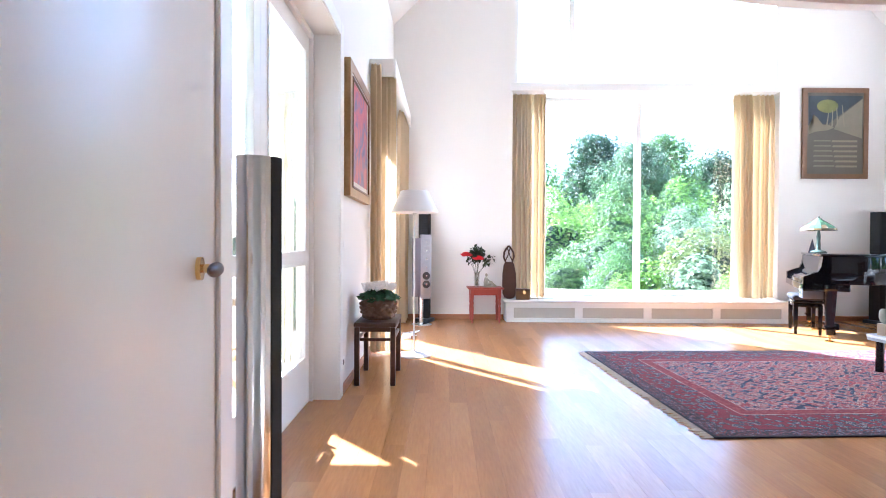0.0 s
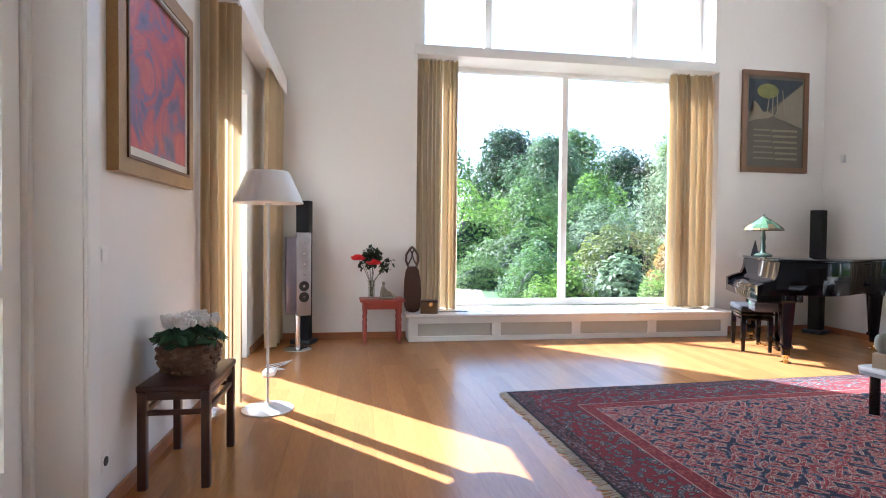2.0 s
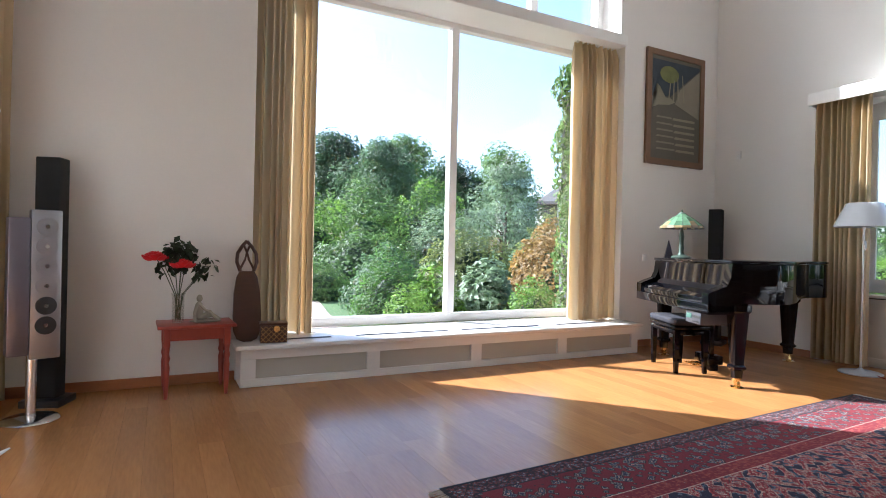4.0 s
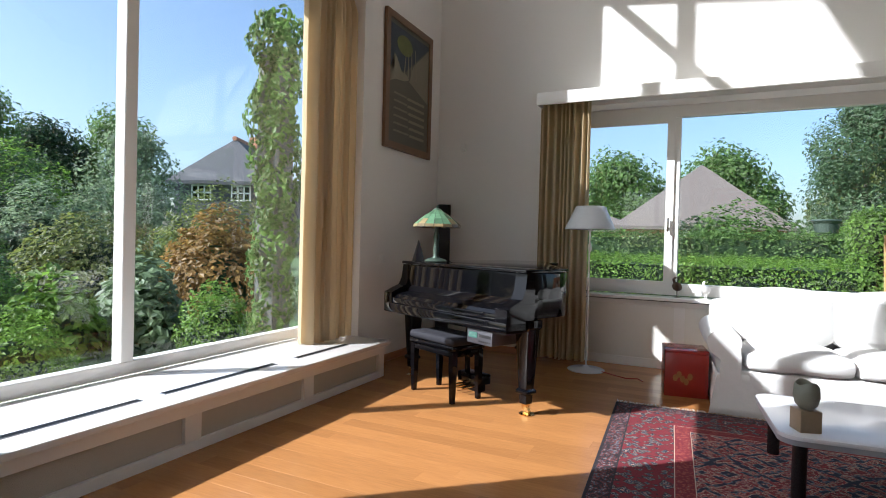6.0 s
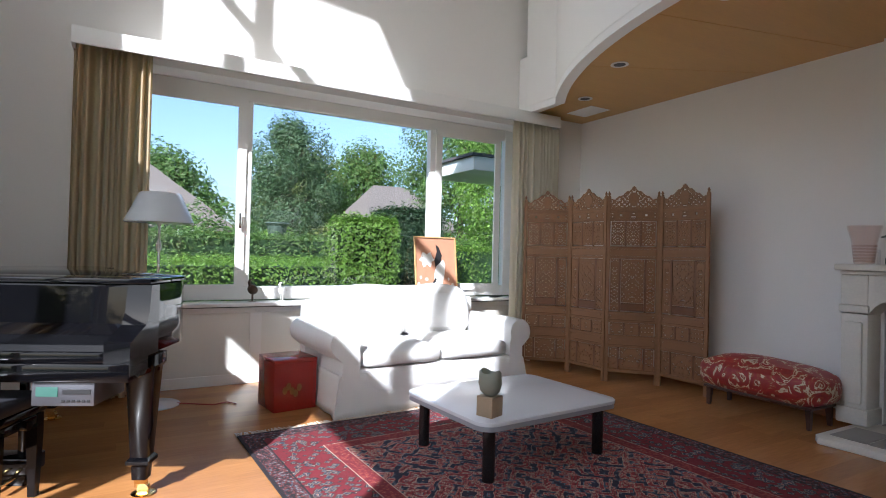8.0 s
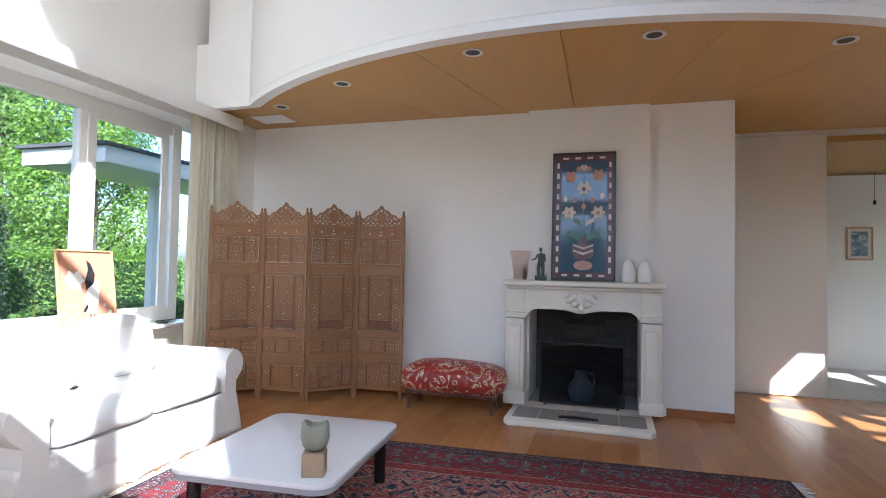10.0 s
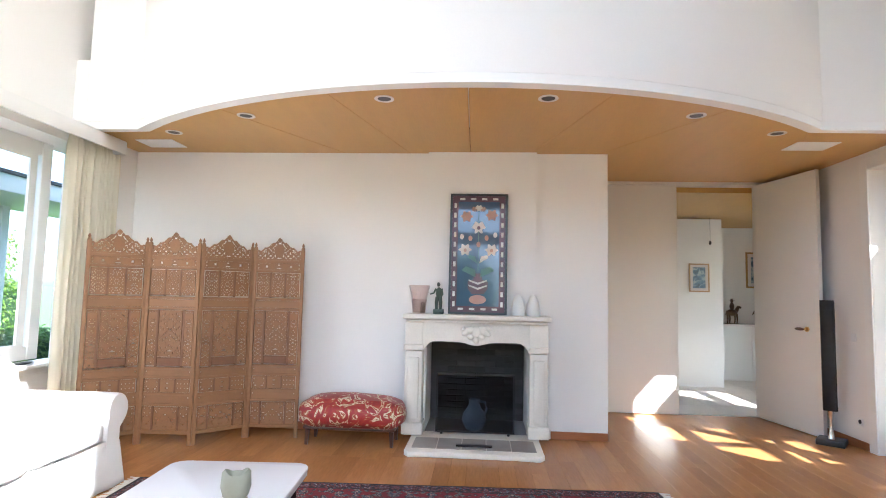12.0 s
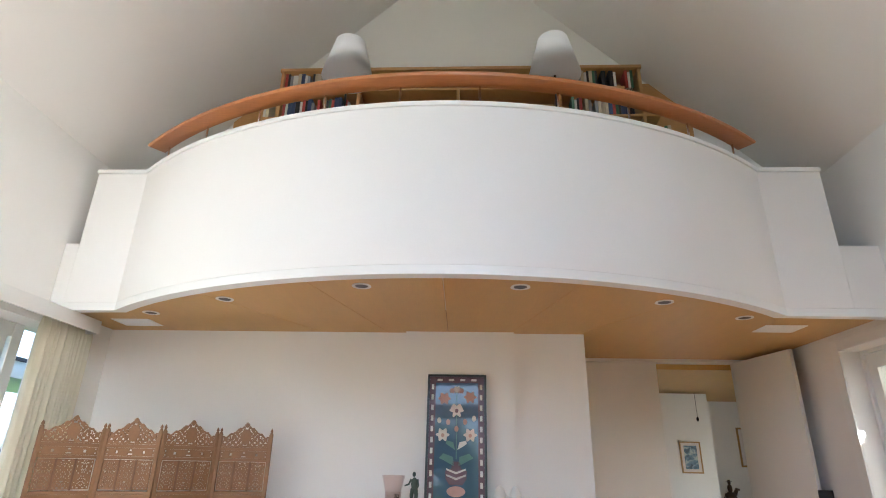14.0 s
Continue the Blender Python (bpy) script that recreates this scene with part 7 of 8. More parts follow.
for x0, x1 in ((-1.36, -0.72), (-0.71, -0.07)):
    part("door", block(x0, x1, -2.849, -2.83, 0.05, 0.93, bevel=0.003), PAINT, cab)


def rider(at, label):
    h = bmesh.new()
    blob(h, (0, 0, 0.20), (0.11, 0.05, 0.06))
    for x in (-0.08, 0.08):
        for y in (-0.025, 0.025):
            tube(h, [(x, y, 0.18), (x + 0.01, y, 0.09), (x, y, 0.0)], 0.018, 6, 0.010)
    tube(h, [(0.09, 0, 0.22), (0.14, 0, 0.30), (0.19, 0, 0.29)], 0.035, 8, 0.02)
    tube(h, [(-0.10, 0, 0.23), (-0.14, 0, 0.16)], 0.015, 6, 0.006)
    blob(h, (0, 0, 0.31), (0.04, 0.04, 0.07))
    blob(h, (0, 0, 0.40), (0.026, 0.026, 0.032))
    lathe(h, [(0.05, 0.415), (0.05, 0.42), (0.022, 0.425), (0.018, 0.445), (0.0, 0.445)], 14)
    box(h, -0.11, 0.11, -0.045, 0.045, -0.002, 0.008)
    return tagged(part("horse_statuette", h, DARK_BRONZE, None, at=at), label, "statuette")


rider(pose(-0.45, -2.98, 0.9725, 0, 0, 200), "dark bronze horse and rider statuette")
rider(pose(-0.95, -2.98, 0.9725, 0, 0, 160), "second dark bronze horse statuette on the cabinet")
hl = thing("hanging_spotlight", pose(0.34, -1.9, 2.70), "small dark spotlight hanging on a wire", "spotlight")
part("wire", rod(bmesh.new(), (0, 0, -0.38), (0, 0, 0), 0.003, n=6), BLACK_FRAME, hl)
part("lamp_head", blob(bmesh.new(), (0, 0, -0.40), (0.02, 0.02, 0.035)), BLACK_FRAME, hl)

# ---- dining room things seen through the glazed doors ----
dt = thing("dining_table", pose(-1.75, 3.35, 0), "blond wooden table with crossed trestle legs", "table")
part("tabletop", block(-0.95, 0.95, -0.45, 0.45, 0.715, 0.75, bevel=0.006), BLOND, dt)
for x in (-0.75, 0.75):
    for s in (-1, 1):
        part("leg", tube(bmesh.new(), [(x + s * 0.03, -0.38 * s, 0.03), (x + s * 0.03, 0.38 * s, 0.70)], 0.03, 8), BLOND, dt)
    part("foot_rail", block(x - 0.06, x + 0.06, -0.42, 0.42, 0.0, 0.035, bevel=0.004), BLOND, dt)
part("stretcher", block(-0.75, 0.75, -0.02, 0.02, 0.34, 0.39, bevel=0.004), BLOND, dt)


def dining_chair(at):
    c = thing("dining_chair", at, "blond wooden chair with crossed legs and a curved back", "chair", "chairs round the dining table")
    part("seat", block(-0.22, 0.22, -0.21, 0.21, 0.44, 0.465, bevel=0.01), BLOND, c)
    for sx in (-1, 1):
        part("leg", tube(bmesh.new(), [(sx * 0.20, -0.20, 0.0), (sx * 0.20, 0.18, 0.44)], 0.016, 8), BLOND, c)
        part("leg", tube(bmesh.new(), [(sx * 0.20, 0.22, 0.0), (sx * 0.20, -0.18, 0.44)], 0.016, 8), BLOND, c)
        part("back_post", tube(bmesh.new(), [(sx * 0.20, 0.19, 0.46), (sx * 0.20, 0.25, 0.80)], 0.014, 8), BLOND, c)
    part("backrest", tube(bmesh.new(), [(-0.22, 0.20, 0.76), (-0.1, 0.26, 0.78), (0.1, 0.26, 0.78), (0.22, 0.20, 0.76)], 0.028, 8), BLOND, c)
    return c


chair = dining_chair(pose(-0.95, 2.65, 0, 0, 0, 165))
for m in (pose(-1.85, 2.60, 0, 0, 0, 182), pose(-0.47, 3.45, 0, 0, 0, -93), pose(-3.1, 3.3, 0, 0, 0, 92)):
    copy_thing(chair, m)
curtain("pale cream curtain in the dining room", (-4.9, 4.80), (-4.9, 4.35), 0.02, 2.55, CREAM_CURTAIN, 6, seed=12)
curtain("pale cream curtain beside the dining room window", (-0.30, 4.93), (-0.75, 4.93), 0.02, 2.55, CREAM_CURTAIN, 6, seed=13)

ped = thing("pedestal", pose(-0.50, 4.30, 0), "slim white painted pedestal in the dining room", "pedestal")
part("column", block(-0.15, 0.15, -0.15, 0.15, 0.0, 0.86, bevel=0.006), PAINT, ped)
bust = bmesh.new()
blob(bust, (0, 0, 0.10), (0.17, 0.13, 0.11))
blob(bust, (0, 0, 0.24), (0.20, 0.11, 0.13))
tube(bust, [(0, 0, 0.30), (0, 0.01, 0.46)], 0.06, 10)
blob(bust, (0, -0.01, 0.57), (0.085, 0.10, 0.13))
blob(bust, (0, 0.07, 0.61), (0.07, 0.06, 0.07))
tagged(part("bronze_bust", bust, BRONZE, None, at=pose(-0.50, 4.30, 0.8605)), "dark green bronze bust on a white pedestal", "sculpture")
# ---- garden and neighbourhood ----
GRASS = material("lawn_grass", (0.06, 0.11, 0.03), 0.9, vary=0.3, size=0.6, grain=0.3, bump=0.6, fine=30)
PAVING = material("pink_garden_path", (0.36, 0.27, 0.24), 0.8, vary=0.15, size=2, grain=0.1, bump=0.3, fine=40)
SOIL = material("garden_soil", (0.09, 0.065, 0.045), 0.95, vary=0.3, size=3, bump=0.6)
BRICK = material("garden_brick", (0.28, 0.16, 0.11), 0.85, vary=0.2, size=5, bump=0.4, spread=0.2)
LIMESTONE_GREY = material("grey_render", (0.13, 0.135, 0.13), 0.85, vary=0.12, size=3, bump=0.3)
BARK = material("tree_bark", (0.10, 0.075, 0.055), 0.9, vary=0.3, size=4, bump=0.8, fine=14, stretch=(1, 1, 0.3))
THATCH = material("weathered_thatch", (0.125, 0.105, 0.095), 0.95, vary=0.2, size=1.2, grain=0.2, bump=0.8, fine=12, stretch=(3, 3, 0.6))
TILE = material("grey_roof_tile", (0.07, 0.07, 0.078), 0.8, vary=0.2, size=2, bump=0.5, fine=8)
HOUSE_BRICK = material("orange_house_brick", (0.42, 0.20, 0.12), 0.85, vary=0.15, size=3, bump=0.3)
HOUSE_DARK = material("dark_boarding", (0.07, 0.07, 0.075), 0.8, vary=0.2)
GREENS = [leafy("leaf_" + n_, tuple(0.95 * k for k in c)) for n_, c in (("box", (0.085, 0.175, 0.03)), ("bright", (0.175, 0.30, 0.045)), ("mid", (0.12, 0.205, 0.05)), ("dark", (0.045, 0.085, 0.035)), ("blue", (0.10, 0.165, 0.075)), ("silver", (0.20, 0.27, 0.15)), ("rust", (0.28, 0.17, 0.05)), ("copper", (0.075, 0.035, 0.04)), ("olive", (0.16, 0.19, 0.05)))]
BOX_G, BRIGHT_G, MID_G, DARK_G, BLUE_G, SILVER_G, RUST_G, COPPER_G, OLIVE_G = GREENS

G0 = -0.25
structure("ground", block(-600, 600, -600, 600, G0 - 0.3, G0), GRASS, "lawn and land round the house, reaching the horizon", "ground")
structure("path", prism(bmesh.new(), [(0.5, 10.6), (3.9, 10.5), (4.4, 14.0), (5.2, 18.5), (7.6, 30), (5.6, 30), (3.0, 17.5), (0.5, 14.5)], G0 + 0.002, G0 + 0.02), PAVING, "pinkish gravel garden path", "path")
structure("flower_bed", block(0.5, 12.5, 8.75, 10.2, G0 + 0.002, G0 + 0.03), SOIL, "planted soil bed under the window", "ground")
structure("terrace", block(-9, 0.1, 5.3, 13, G0 + 0.002, G0 + 0.05), PAVING, "paved terrace beside the house", "pavement")
edging = thing("brick_edging", Matrix.Identity(4), "low weathered brick edging of the flower bed", "garden edging")
BR = bpy.data.meshes.new("brick")
bm = block(0, 0.21, 0, 0.10, 0, 0.16, bevel=0.008, seg=1)
bm.to_mesh(BR)
bm.free()
BR.materials.append(BRICK)
for k in range(40):
    b = new("brick", BR)
    b.parent = edging
    b.matrix_basis = pose(1.6 + k * 0.222, 10.22 - 0.004 * k, G0 + 0.002, 0, 0, -1)


def mound(at, size, count, leaf, mat, name, label, category, seed, lumps=7, trunk=False, ragged=0.25):
    """A bush: leaf clumps on and inside an uneven rounded outline."""
    ob = thing(name, pose(*at), label, category)
    rnd = random.Random(seed)
    bumps = [(Vector((rnd.uniform(-1, 1), rnd.uniform(-1, 1), rnd.uniform(-0.2, 1))).normalized(), rnd.uniform(-0.22, 0.25)) for _ in range(lumps)]

    def spot(r):
        d = Vector((r.gauss(0, 1), r.gauss(0, 1), abs(r.gauss(0, 1)) if not trunk else r.gauss(0, 1))).normalized()
        k = 1 + sum(a * max(0, d.dot(b)) ** 4 for b, a in bumps)
        k *= 1 - 0.35 * r.random() ** 2
        k *= 1 + ragged * noise.noise(Vector((d.x * 2, d.y * 2, d.z * 9)))
        return (d.x * size[0] * k, d.y * size[1] * k, d.z * size[2] * k), tuple(d)
    leaf_part("foliage", *leaf_quads(rnd, count, spot, leaf), mat, ob)
    # Solid dark core puts the shaded depth between the leaves into colour.
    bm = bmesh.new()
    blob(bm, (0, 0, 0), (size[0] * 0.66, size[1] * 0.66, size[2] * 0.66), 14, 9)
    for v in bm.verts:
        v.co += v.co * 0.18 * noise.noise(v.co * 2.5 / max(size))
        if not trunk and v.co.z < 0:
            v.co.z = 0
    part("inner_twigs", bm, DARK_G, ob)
    return ob


def tree(at, height, spread, count, leaf, mat, label, seed, base=0.3, drooping=False):
    """A tapered trunk, limbs, and a crown of leaf clumps with gaps."""
    ob = thing("tree", pose(*at), label, "tree")
    rnd = random.Random(seed)
    bm = tube(bmesh.new(), [(0, 0, 0), (0.05 * spread * 0.2, 0, height * 0.3), (-0.02 * spread, 0.02 * spread, height * 0.6), (0, 0, height * 0.9)], height * 0.022, 10, height * 0.005)
    part("trunk", bm, BARK, ob)
    clumps = []
    for k in range(15):
        a = k * 2.4 + rnd.uniform(-0.3, 0.3)
        t = base + (1 - base) * (k + 0.5) / 15
        r = spread * (math.sin(math.pi * min(1, (t - base) / (1 - base) * 0.8 + 0.2)) ** 0.7) * rnd.uniform(0.45, 0.8)
        p = Vector((r * math.cos(a), r * math.sin(a), height * t))
        clumps.append((p, spread * rnd.uniform(0.30, 0.48)))
        part("limb", tube(bmesh.new(), [(0, 0, height * (t - 0.15)), tuple(p * 0.5 + Vector((0, 0, height * (t - 0.12) * 0.5))), tuple(p)], height * 0.009, 6, height * 0.002), BARK, ob)
    clumps.append((Vector((0, 0, height * 0.93)), spread * 0.35))

    def spot(r):
        c, s = r.choice(clumps)
        d = Vector((r.gauss(0, 1), r.gauss(0, 1), r.gauss(0, 0.8))).normalized()
        q = c + d * s * (0.55 + 0.5 * r.random())
        if drooping:
            q.z -= abs(r.gauss(0, 0.25)) * s
        return tuple(q), tuple(d)
    leaf_part("crown", *leaf_quads(rnd, count, spot, leaf), mat, ob)
    return ob


# clipped box balls and shrubs of the front garden
mound((4.62, 10.72, G0 + 0.05), (0.50, 0.45, 0.66), 4200, 0.024, BRIGHT_G, "boxwood_ball", "round clipped bright green boxwood", "shrub", 1)
mound((5.2, 12.7, G0 + 0.05), (0.72, 0.66, 1.08), 6000, 0.028, BOX_G, "boxwood_ball", "large round clipped boxwood", "shrub", 2)
mound((7.0, 10.8, G0 + 0.05), (0.48, 0.45, 0.80), 4200, 0.024, BRIGHT_G, "boxwood_ball", "round clipped bright green boxwood", "shrub", 3)
mound((5.75, 11.9, G0), (0.50, 0.45, 0.86), 900, 0.075, BRIGHT_G, "hydrangea", "broad leaved bright green hydrangea", "shrub", 4)
mound((6.0, 14.6, G0), (1.0, 0.9, 1.25), 3500, 0.05, BLUE_G, "shrub", "blue green rounded shrub", "shrub", 5)
mound((3.6, 9.45, G0), (1.7, 0.42, 0.40), 2600, 0.05, BRIGHT_G, "ground_cover", "low leafy plants under the window", "plant", 6)
mound((6.0, 9.4, G0), (1.3, 0.40, 0.38), 2600, 0.05, MID_G, "ground_cover", "low leafy plants under the window", "plant", 7)
mound((6.75, 11.9, G0), (0.55, 0.5, 1.15), 1500, 0.075, SILVER_G, "shrub", "arching narrow leaved light green shrub", "shrub", 8)
mound((9.5, 13.6, G0), (1.15, 1.0, 1.95), 6500, 0.06, RUST_G, "shrub", "tall shrub with rust tinted leaves", "shrub", 9)
mound((9.6, 17.5, G0), (1.7, 1.5, 1.9), 5500, 0.065, OLIVE_G, "shrub", "rounded olive green garden shrub", "shrub", 10)
mound((10.2, 20.5, G0), (1.9, 1.8, 2.7), 6500, 0.07, SILVER_G, "shrub", "silvery narrow leaved willow shrub", "shrub", 11)
mound((7.6, 21.0, G0), (2.2, 1.8, 2.3), 7000, 0.065, MID_G, "shrub", "dense rounded green garden shrub", "shrub", 12)
mound((6.2, 24.0, G0), (2.3, 2.0, 3.2), 8000, 0.07, BRIGHT_G, "shrub", "light green flowering shrub", "shrub", 13)
mound((9.4, 26.0, G0), (2.3, 2.2, 3.7), 8000, 0.075, MID_G, "shrub", "tall leafy green garden shrub", "shrub", 14)
mound((13.0, 27.0, G0), (2.4, 2.4, 4.3), 9000, 0.08, BRIGHT_G, "shrub", "tall yellow green leafy shrub", "shrub", 15)
mound((10.9, 23.6, G0), (1.3, 1.3, 3.3), 6000, 0.065, DARK_G, "yew", "dark dome shaped clipped yew", "shrub", 16)
mound((15.5, 20.5, G0), (2.2, 2.0, 2.6), 7000, 0.075, OLIVE_G, "shrub", "loose grey green garden shrub", "shrub", 17)
mound((4.9, 16.9, G0), (0.95, 0.8, 0.95), 4500, 0.035, MID_G, "hedge", "low clipped dark hedge by the path", "hedge", 18, lumps=2)
mound((2.0, 24.0, G0), (3.0, 2.0, 4.0), 5500, 0.11, MID_G, "shrub", "tall leafy green garden shrub", "shrub", 19)
mound((-3.0, 22.0, G0), (3.5, 2.5, 3.8), 5500, 0.12, OLIVE_G, "shrub", "tall leafy green garden shrub", "shrub", 20)
mound((-9.5, 12.0, G0), (2.5, 3.5, 3.0), 5500, 0.12, MID_G, "shrub", "tall green shrub by the terrace", "shrub", 21)
tree((13.8, 36.0, G0), 7.6, 3.0, 14000, 0.11, BLUE_G, "tall blue green tree behind the garden", 31)
tree((18.2, 62.0, G0), 12.6, 5.5, 12000, 0.22, DARK_G, "dark broad tree in the distance", 32)
tree((17.4, 41.0, G0), 9.0, 3.6, 14000, 0.13, MID_G, "round headed tree in the distance", 33)
tree((24.0, 46.0, G0), 8.2, 3.6, 11000, 0.15, DARK_G, "dark tree behind the garden", 34)
tree((28.0, 44.0, G0), 9.4, 3.6, 11000, 0.15, MID_G, "green tree near the neighbour's house", 35)
tree((6.0, 44.0, G0), 9.5, 4.8, 12000, 0.15, MID_G, "broad leafy green garden tree", 36)
tree((-4.0, 40.0, G0), 8.0, 5.0, 10000, 0.18, OLIVE_G, "broad leafy green garden tree", 37)
tree((17.5, 27.5, G0), 5.6, 2.4, 6000, 0.10, SILVER_G, "small weeping tree with grey leaves", 38, drooping=True)
pier = thing("ivy_clad_pier", pose(6.98, 9.9, G0), "grey rendered garden pier overgrown with hanging ivy", "pier")
part("pier", block(-0.08, 0.24, -0.10, 0.2, 0.0, 3.7, bevel=0.02), LIMESTONE_GREY, pier)


def ivy_spot(q):
    z, a = 4.15 * q.random() ** 0.75, q.uniform(0, 2 * math.pi)
    k = 0.20 + 0.22 * noise.noise(Vector((math.cos(a) * 1.3, math.sin(a) * 1.3, z * 1.9))) + 0.05 * q.random()
    return (0.03 + k * math.cos(a) * 1.1, k * math.sin(a), z), (math.cos(a), math.sin(a), -0.3)


leaf_part("ivy", *leaf_quads(random.Random(39), 4200, ivy_spot, 0.05), MID_G, pier, "trailing green ivy leaves")


# hedges and trees on the east side
def hedge(x0, x1, y0, y1, h, mat, seed, label, count=7000, leaf=0.06):
    ob = thing("hedge", pose((x0 + x1) / 2, (y0 + y1) / 2, G0), label, "hedge", "clipped hedges")
    rnd = random.Random(seed)
    wx, wy = (x1 - x0) / 2, (y1 - y0) / 2

    def spot(r):
        side = r.choice("xxyttt")
        a, b = r.uniform(-1, 1), r.random()
        d = 0.06 * r.gauss(0, 1)
        if side == "t":
            return (a * wx, r.uniform(-wy, wy), h + d + 0.05 * math.sin(a * 7)), (0, 0, 1)
        if side == "x":
            s = r.choice((-1, -1, -1, 1))
            return (s * wx + d, r.uniform(-wy, wy), b * h), (s, 0, 0.2)
        s = r.choice((-1, 1))
        return (a * wx, s * wy + d, b * h), (0, s, 0.2)
    leaf_part("foliage", *leaf_quads(rnd, count, spot, leaf), mat, ob)
    # Dark box stands in for the shade inside the hedge.
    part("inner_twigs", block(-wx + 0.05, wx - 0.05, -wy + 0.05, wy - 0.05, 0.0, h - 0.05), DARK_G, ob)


hedge(12.3, 15.4, 2.6, 9.5, 1.20, BRIGHT_G, 51, "broad clipped light green hedge", 34000, 0.03)
hedge(16.5, 17.6, -3.0, 14.0, 1.75, MID_G, 52, "long clipped green hedge", 30000, 0.045)
hedge(12.3, 13.3, 1.9, 3.0, 2.0, BRIGHT_G, 53, "square clipped bright green hedge block", 16000, 0.034)
hedge(14.2, 15.6, -0.2, 1.2, 2.4, DARK_G, 54, "tall dark clipped yew block", 18000, 0.034)
hedge(15.5, 16.5, -6.0, -0.6, 1.6, BRIGHT_G, 55, "clipped bright green hedge", 12000, 0.04)
hedge(11.2, 12.0, -3.0, 1.2, 0.75, MID_G, 56, "low clipped hedge below the window", 5000, 0.05)
mound((10.9, 4.0, G0), (1.0, 1.9, 0.85), 9000, 0.038, DARK_G, "shrub", "low dark spreading shrub", "shrub", 22)
mound((9.9, 1.6, G0), (0.6, 0.9, 0.7), 2500, 0.05, OLIVE_G, "shrub", "small shrub with pale flowers", "shrub", 23)
mound((13.17, 7.9, G0 + 2.0), (0.42, 0.42, 2.0), 7000, 0.055, MID_G, "slim_conifer", "slim clipped conifer beside the window", "tree", 40, trunk=True)
tree((52.0, 19.5, G0), 9.5, 3.6, 11000, 0.18, COPPER_G, "copper beech with purple leaves", 41, base=0.12)
tree((42.0, -3.4, G0), 10.4, 4.2, 30000, 0.10, BLUE_G, "large grey green weeping willow", 42, base=0.12, drooping=True)
tree((46.0, -10.5, G0), 9.4, 5.0, 22000, 0.13, MID_G, "broad leafy green garden tree", 43, base=0.1)
tree((23.0, -6.0, G0), 8.3, 3.0, 32000, 0.07, MID_G, "leafy green tree near the house", 44, base=0.12, drooping=True)
tree((18.0, -5.2, G0), 7.2, 2.4, 28000, 0.06, BRIGHT_G, "bright green tree near the house", 45, base=0.08, drooping=True)
tree((75.0, 3.0, G0), 11.2, 8.5, 15000, 0.28, MID_G, "broad tree of a distant wood", 46, base=0.05)
tree((78.0, 16.0, G0), 11.4, 8.5, 15000, 0.28, MID_G, "broad tree of a distant wood", 47, base=0.05)
tree((70.0, -12.0, G0), 12.0, 8.5, 15000, 0.28, OLIVE_G, "broad tree of a distant wood", 48, base=0.05)
tree((80.0, 30.0, G0), 11.2, 9.0, 15000, 0.28, DARK_G, "broad tree of a distant wood", 49, base=0.05)
tree((60.0, 42.0, G0), 12.0, 8.0, 9000, 0.36, MID_G, "broad tree of a distant wood", 50, base=0.05)
for k, (x, y) in enumerate(((26, 4.2), (30, 0.5), (27, -1.5), (33, 5.5))):
    mound((x, y, G0), (2.2, 2.4, 2.6), 4500, 0.12, (MID_G, BRIGHT_G, OLIVE_G, DARK_G)[k], "shrub", "loose green shrub in the neighbouring garden", "shrub", 60 + k)
urn = thing("garden_urn", pose(24.5, 1.45, G0), "dark stone garden urn on a tall pedestal", "urn")
part("pedestal", block(-0.25, 0.25, -0.25, 0.25, 0.0, 1.75, bevel=0.02), LIMESTONE, urn)
part("bowl", lathe(bmesh.new(), [(0.2, 1.75), (0.12, 1.82), (0.34, 2.1), (0.38, 2.4), (0.47, 2.5), (0.44, 2.54), (0.0, 2.5)], 24), BRONZE, urn)


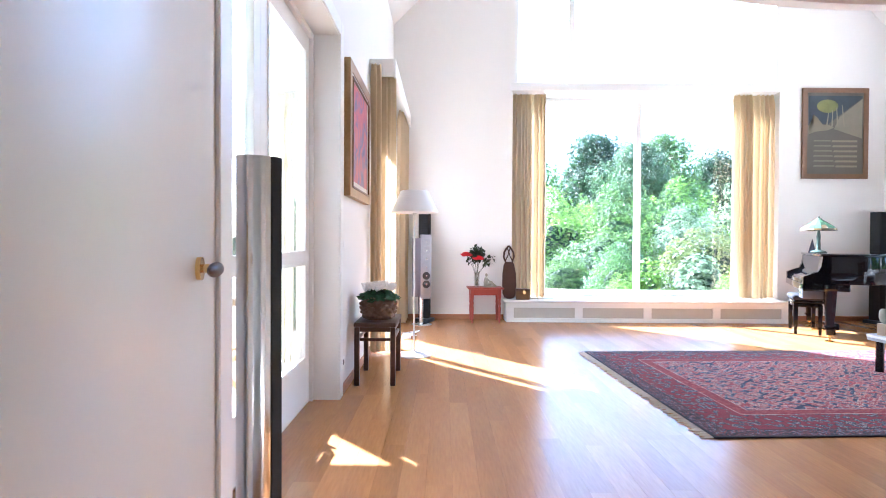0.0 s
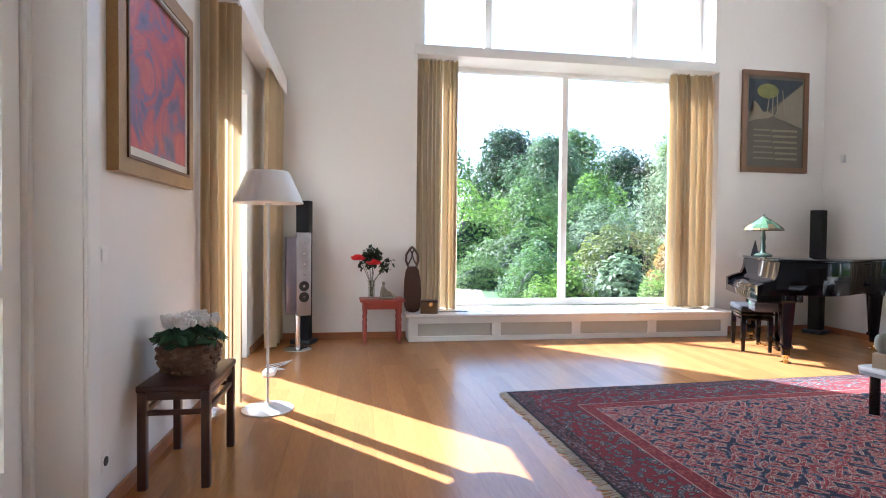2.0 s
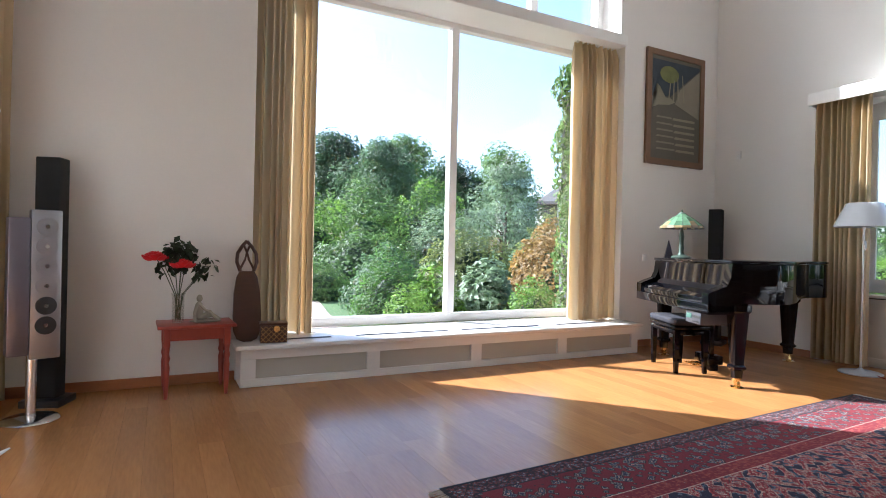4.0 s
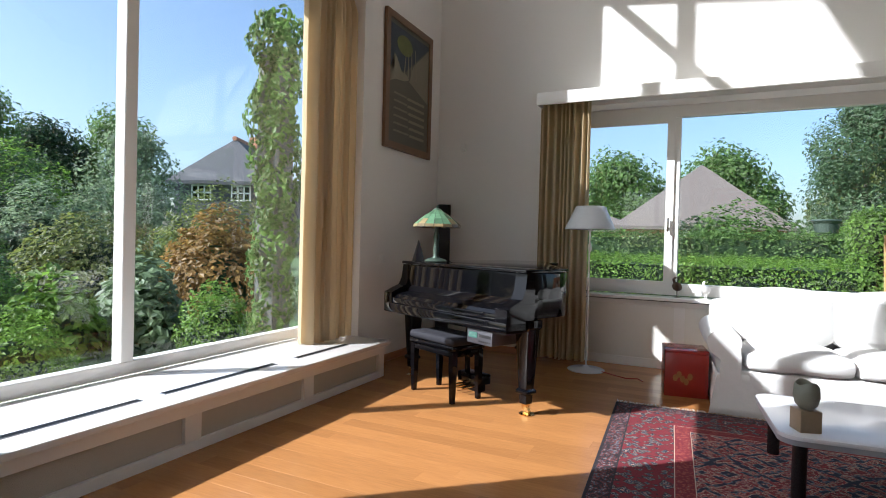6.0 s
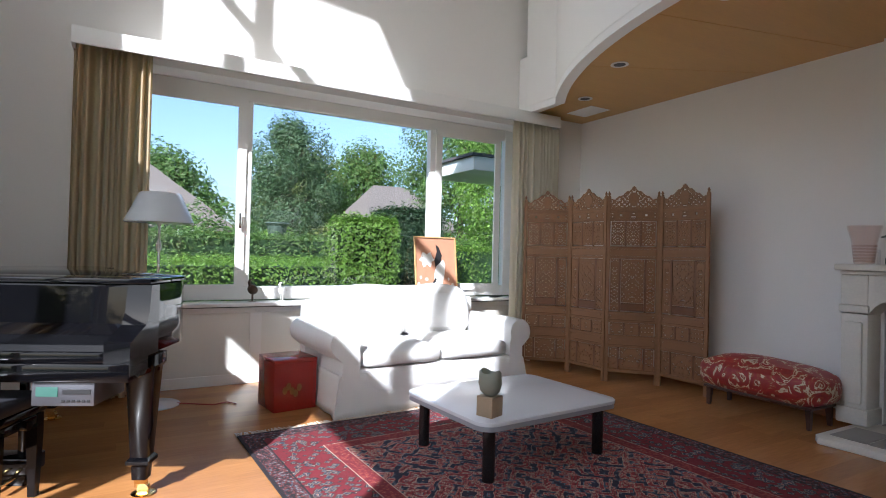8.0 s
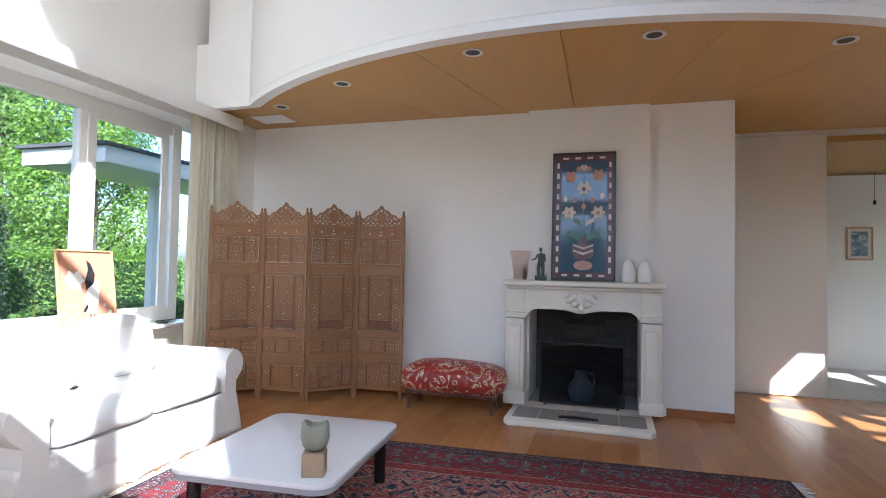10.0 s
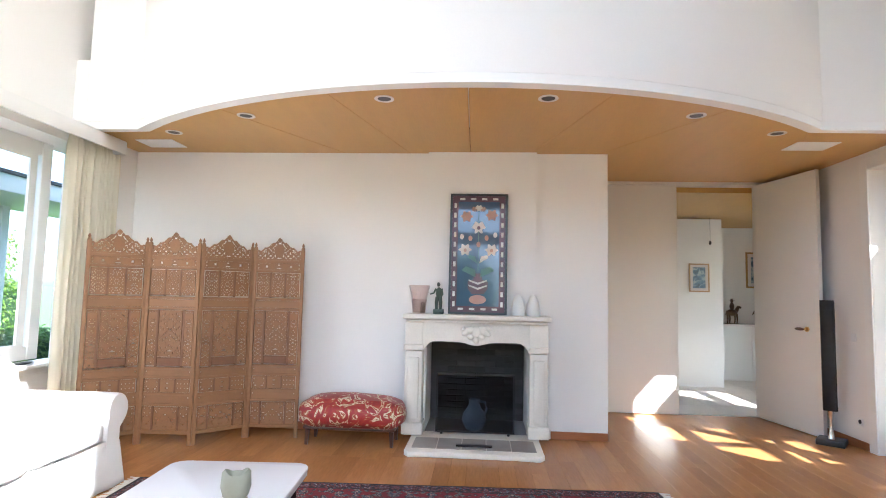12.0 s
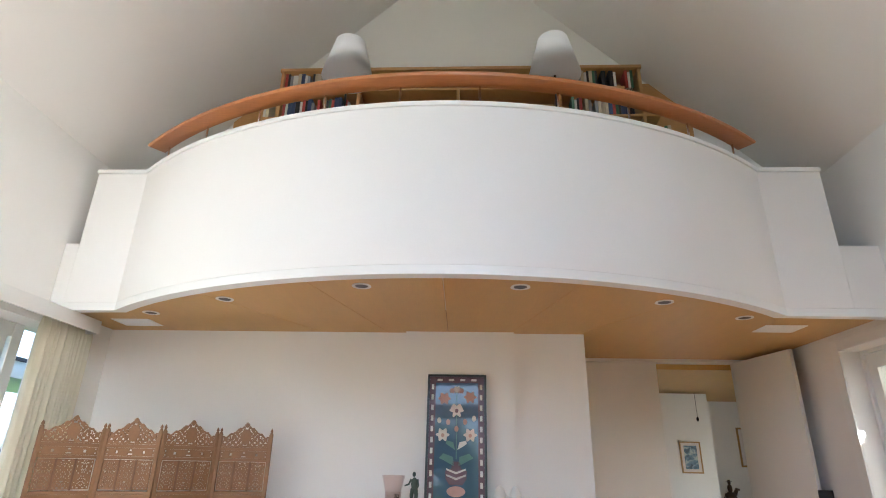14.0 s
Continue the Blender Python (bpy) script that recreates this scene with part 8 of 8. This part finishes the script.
def hip_house(at, w, d, eaves, top, walls, roof, label, ridge=0.2, windows=()):
    """A house with a hipped roof; windows are (side, along, z, width, height)."""
    ob = thing("house", at, label, "house")
    part("wall", block(-w / 2, w / 2, -d / 2, d / 2, 0, eaves), walls, ob)
    bm = bmesh.new()
    o = 0.45
    low = [bm.verts.new((sx * (w / 2 + o), sy * (d / 2 + o), eaves - 0.2)) for sx, sy in ((-1, -1), (1, -1), (1, 1), (-1, 1))]
    rim = [bm.verts.new((v.co.x, v.co.y, v.co.z + 0.25)) for v in low]
    high = [bm.verts.new((-ridge * w / 2, 0, top)), bm.verts.new((ridge * w / 2, 0, top))]
    bm.faces.new(low[::-1])
    for i in range(4):
        bm.faces.new((low[i], low[(i + 1) % 4], rim[(i + 1) % 4], rim[i]))
    bm.faces.new((rim[0], rim[1], high[1], high[0]))
    bm.faces.new((rim[1], rim[2], high[1]))
    bm.faces.new((rim[2], rim[3], high[0], high[1]))
    bm.faces.new((rim[3], rim[0], high[0]))
    bmesh.ops.subdivide_edges(bm, edges=bm.edges, cuts=5, use_grid_fill=True)
    for v in bm.verts:
        v.co += 0.05 * noise.noise_vector(v.co * 0.8)
    roof_ob = part("roof", bm, roof, ob)
    if roof is TILE:
        part("ridge_cap", tube(bmesh.new(), [(-ridge * w / 2 - 0.2, 0, top), (ridge * w / 2 + 0.2, 0, top)], 0.18, 8), HOUSE_BRICK, ob)
    if roof is TILE:
        part("chimney", block(ridge * w / 2 + 0.4, ridge * w / 2 + 1.2, -0.5, 0.5, top - 2.0, top + 0.9, bevel=0.03), HOUSE_BRICK, ob)
    for side, a, z, ww, hh in windows:
        m = {"-x": pose(-w / 2, a, z, 0, 0, -90), "-y": pose(a, -d / 2, z), "dormer": pose(-w / 2 * 0.62, a, z, 0, 0, -90)}[side]
        win = part("window", wall(bmesh.new(), "y", (-0.06, 0.02), (-ww / 2, ww / 2), (0, hh), [(-ww / 2 + 0.1 + k * (ww - 0.1) / 3, -ww / 2 + (k + 1) * (ww - 0.1) / 3, 0.1 + j * (hh - 0.1) / 2, (j + 1) * (hh - 0.1) / 2) for k in range(3) for j in range(2)]), PAINT, ob, "white barred window", at=m)
        part("pane", block(-ww / 2 + 0.05, ww / 2 - 0.05, -0.02, 0.0, 0.05, hh - 0.05), BLACK_LACQUER, win)
        if side == "dormer":
            bm = bmesh.new()
            blob(bm, (0, 0.9, hh * 0.55), (ww * 0.75, 1.3, hh * 0.75))
            part("eyebrow_hood", bm, THATCH, win)
    return ob


hip_house(pose(50.0, 5.6, G0), 12, 10.5, 2.9, 8.0, HOUSE_BRICK, THATCH, "thatched house with a steep grey roof", 0.06, [("dormer", -1.2, 4.2, 1.5, 0.8), ("-x", 3.5, 0.9, 1.6, 1.3)])
hip_house(pose(56.0, 16.0, G0), 10, 12.0, 2.8, 5.2, HOUSE_BRICK, THATCH, "low thatched wing of the neighbouring house", 0.5, [("-x", 0.0, 0.9, 1.6, 1.2)])
hip_house(pose(38.5, -9.6, G0, 0, 0, -90), 6.0, 7.0, 3.1, 6.2, HOUSE_BRICK, THATCH, "orange brick house with a thatched roof", 0.45, [("-y", 1.6, 1.4, 1.6, 1.2), ("-y", -2.0, 1.4, 1.6, 1.2)])
hip_house(pose(33.6, 37.4, G0, 0, 0, 25), 7.5, 7.0, 5.2, 8.6, HOUSE_DARK, TILE, "dark house with a grey tiled roof and white windows", 0.5, [("-x", 1.6, 3.9, 1.4, 1.1), ("-x", -1.2, 3.9, 1.4, 1.1), ("-y", 0.0, 3.9, 1.4, 1.1)])
# eave of the neighbouring wing of this house
eave = thing("house_wing_roof", Matrix.Identity(4), "flat roofed wing with a white fascia and pale soffit", "house wing")
part("fascia", block(9.30, 10.6, -3.0, 2.15, 2.42, 2.62, bevel=0.01), PAINT, eave)
part("roof_edge", block(9.26, 10.65, -3.0, 2.2, 2.621, 2.66), HOUSE_DARK, eave)
part("post", block(10.3, 10.42, 0.3, 0.42, G0, 2.419, bevel=0.01), PAINT, eave)

# shrubs beyond the dining room windows
for k, (x, y, w, h) in enumerate(((-1.35, 8.6, 0.75, 1.9), (-2.9, 8.4, 0.8, 1.5), (-4.6, 8.9, 1.1, 2.1), (-6.6, 9.4, 1.2, 2.3))):
    mound((x, y, G0), (w, w, h), 4500, 0.06, (BLUE_G, MID_G, DARK_G, MID_G)[k], "shrub", "rounded green shrub outside the dining room", "shrub", 80 + k)
# ---- floor pieces, last ----
floor = bpy.data.objects["floor"]
rnd = random.Random(77)
spans = []
x = 0.125
col = 0
while x < 7.93:
    w = 0.128
    y = 0.215 - rnd.uniform(0, 1.0)
    while y < 8.4:
        ln = rnd.choice((1.2, 1.5, 1.8))
        spans.append((x, x + w - 0.0005, max(y, 0.215), min(y + ln - 0.0005, 8.4)))
        y += ln
    x += w
    col += 1
shapes = {}


def plank_mesh(w, ln):
    key = (round(w, 3), round(ln, 2))
    if key not in shapes:
        me = bpy.data.meshes.new("plank")
        bm = block(0, w, 0, ln, -0.013, 0.0, bevel=0.0002, seg=1)
        bm.to_mesh(me)
        bm.free()
        me.materials.append(OAK_PLANK)
        shapes[key] = me
    return shapes[key]


near = sorted(spans, key=lambda s: abs((s[0] + s[1]) / 2 - 2.2) + 0.3 * abs((s[2] + s[3]) / 2 - 4.5))
rest = bmesh.new()
for k, (x0, x1, y0, y1) in enumerate(near):
    if y1 - y0 < 0.05:
        continue
    if k < 290:
        p = new("plank", plank_mesh(x1 - x0, y1 - y0))
        p.parent = floor
        p.location = (x0, y0, 0)
    else:
        box(rest, x0, x1, y0, y1, -0.013, 0.0)
tagged(part("planks", rest, OAK_PLANK, floor, "cherry wood planks", smooth=0), kind="stuff")
hall_tile = bpy.data.meshes.new("tile")
bm = block(0, 0.596, 0, 0.596, -0.01, 0.0, bevel=0.002, seg=1)
bm.to_mesh(hall_tile)
bm.free()
hall_tile.materials.append(STONE_FLOOR)
for i in range(9):
    for j in range(6):
        t_ = new("tile", hall_tile)
        t_.parent = hall_floor
        t_.location = (-1.4 + 0.6 * i, -3.43 + 0.6 * j, 0)
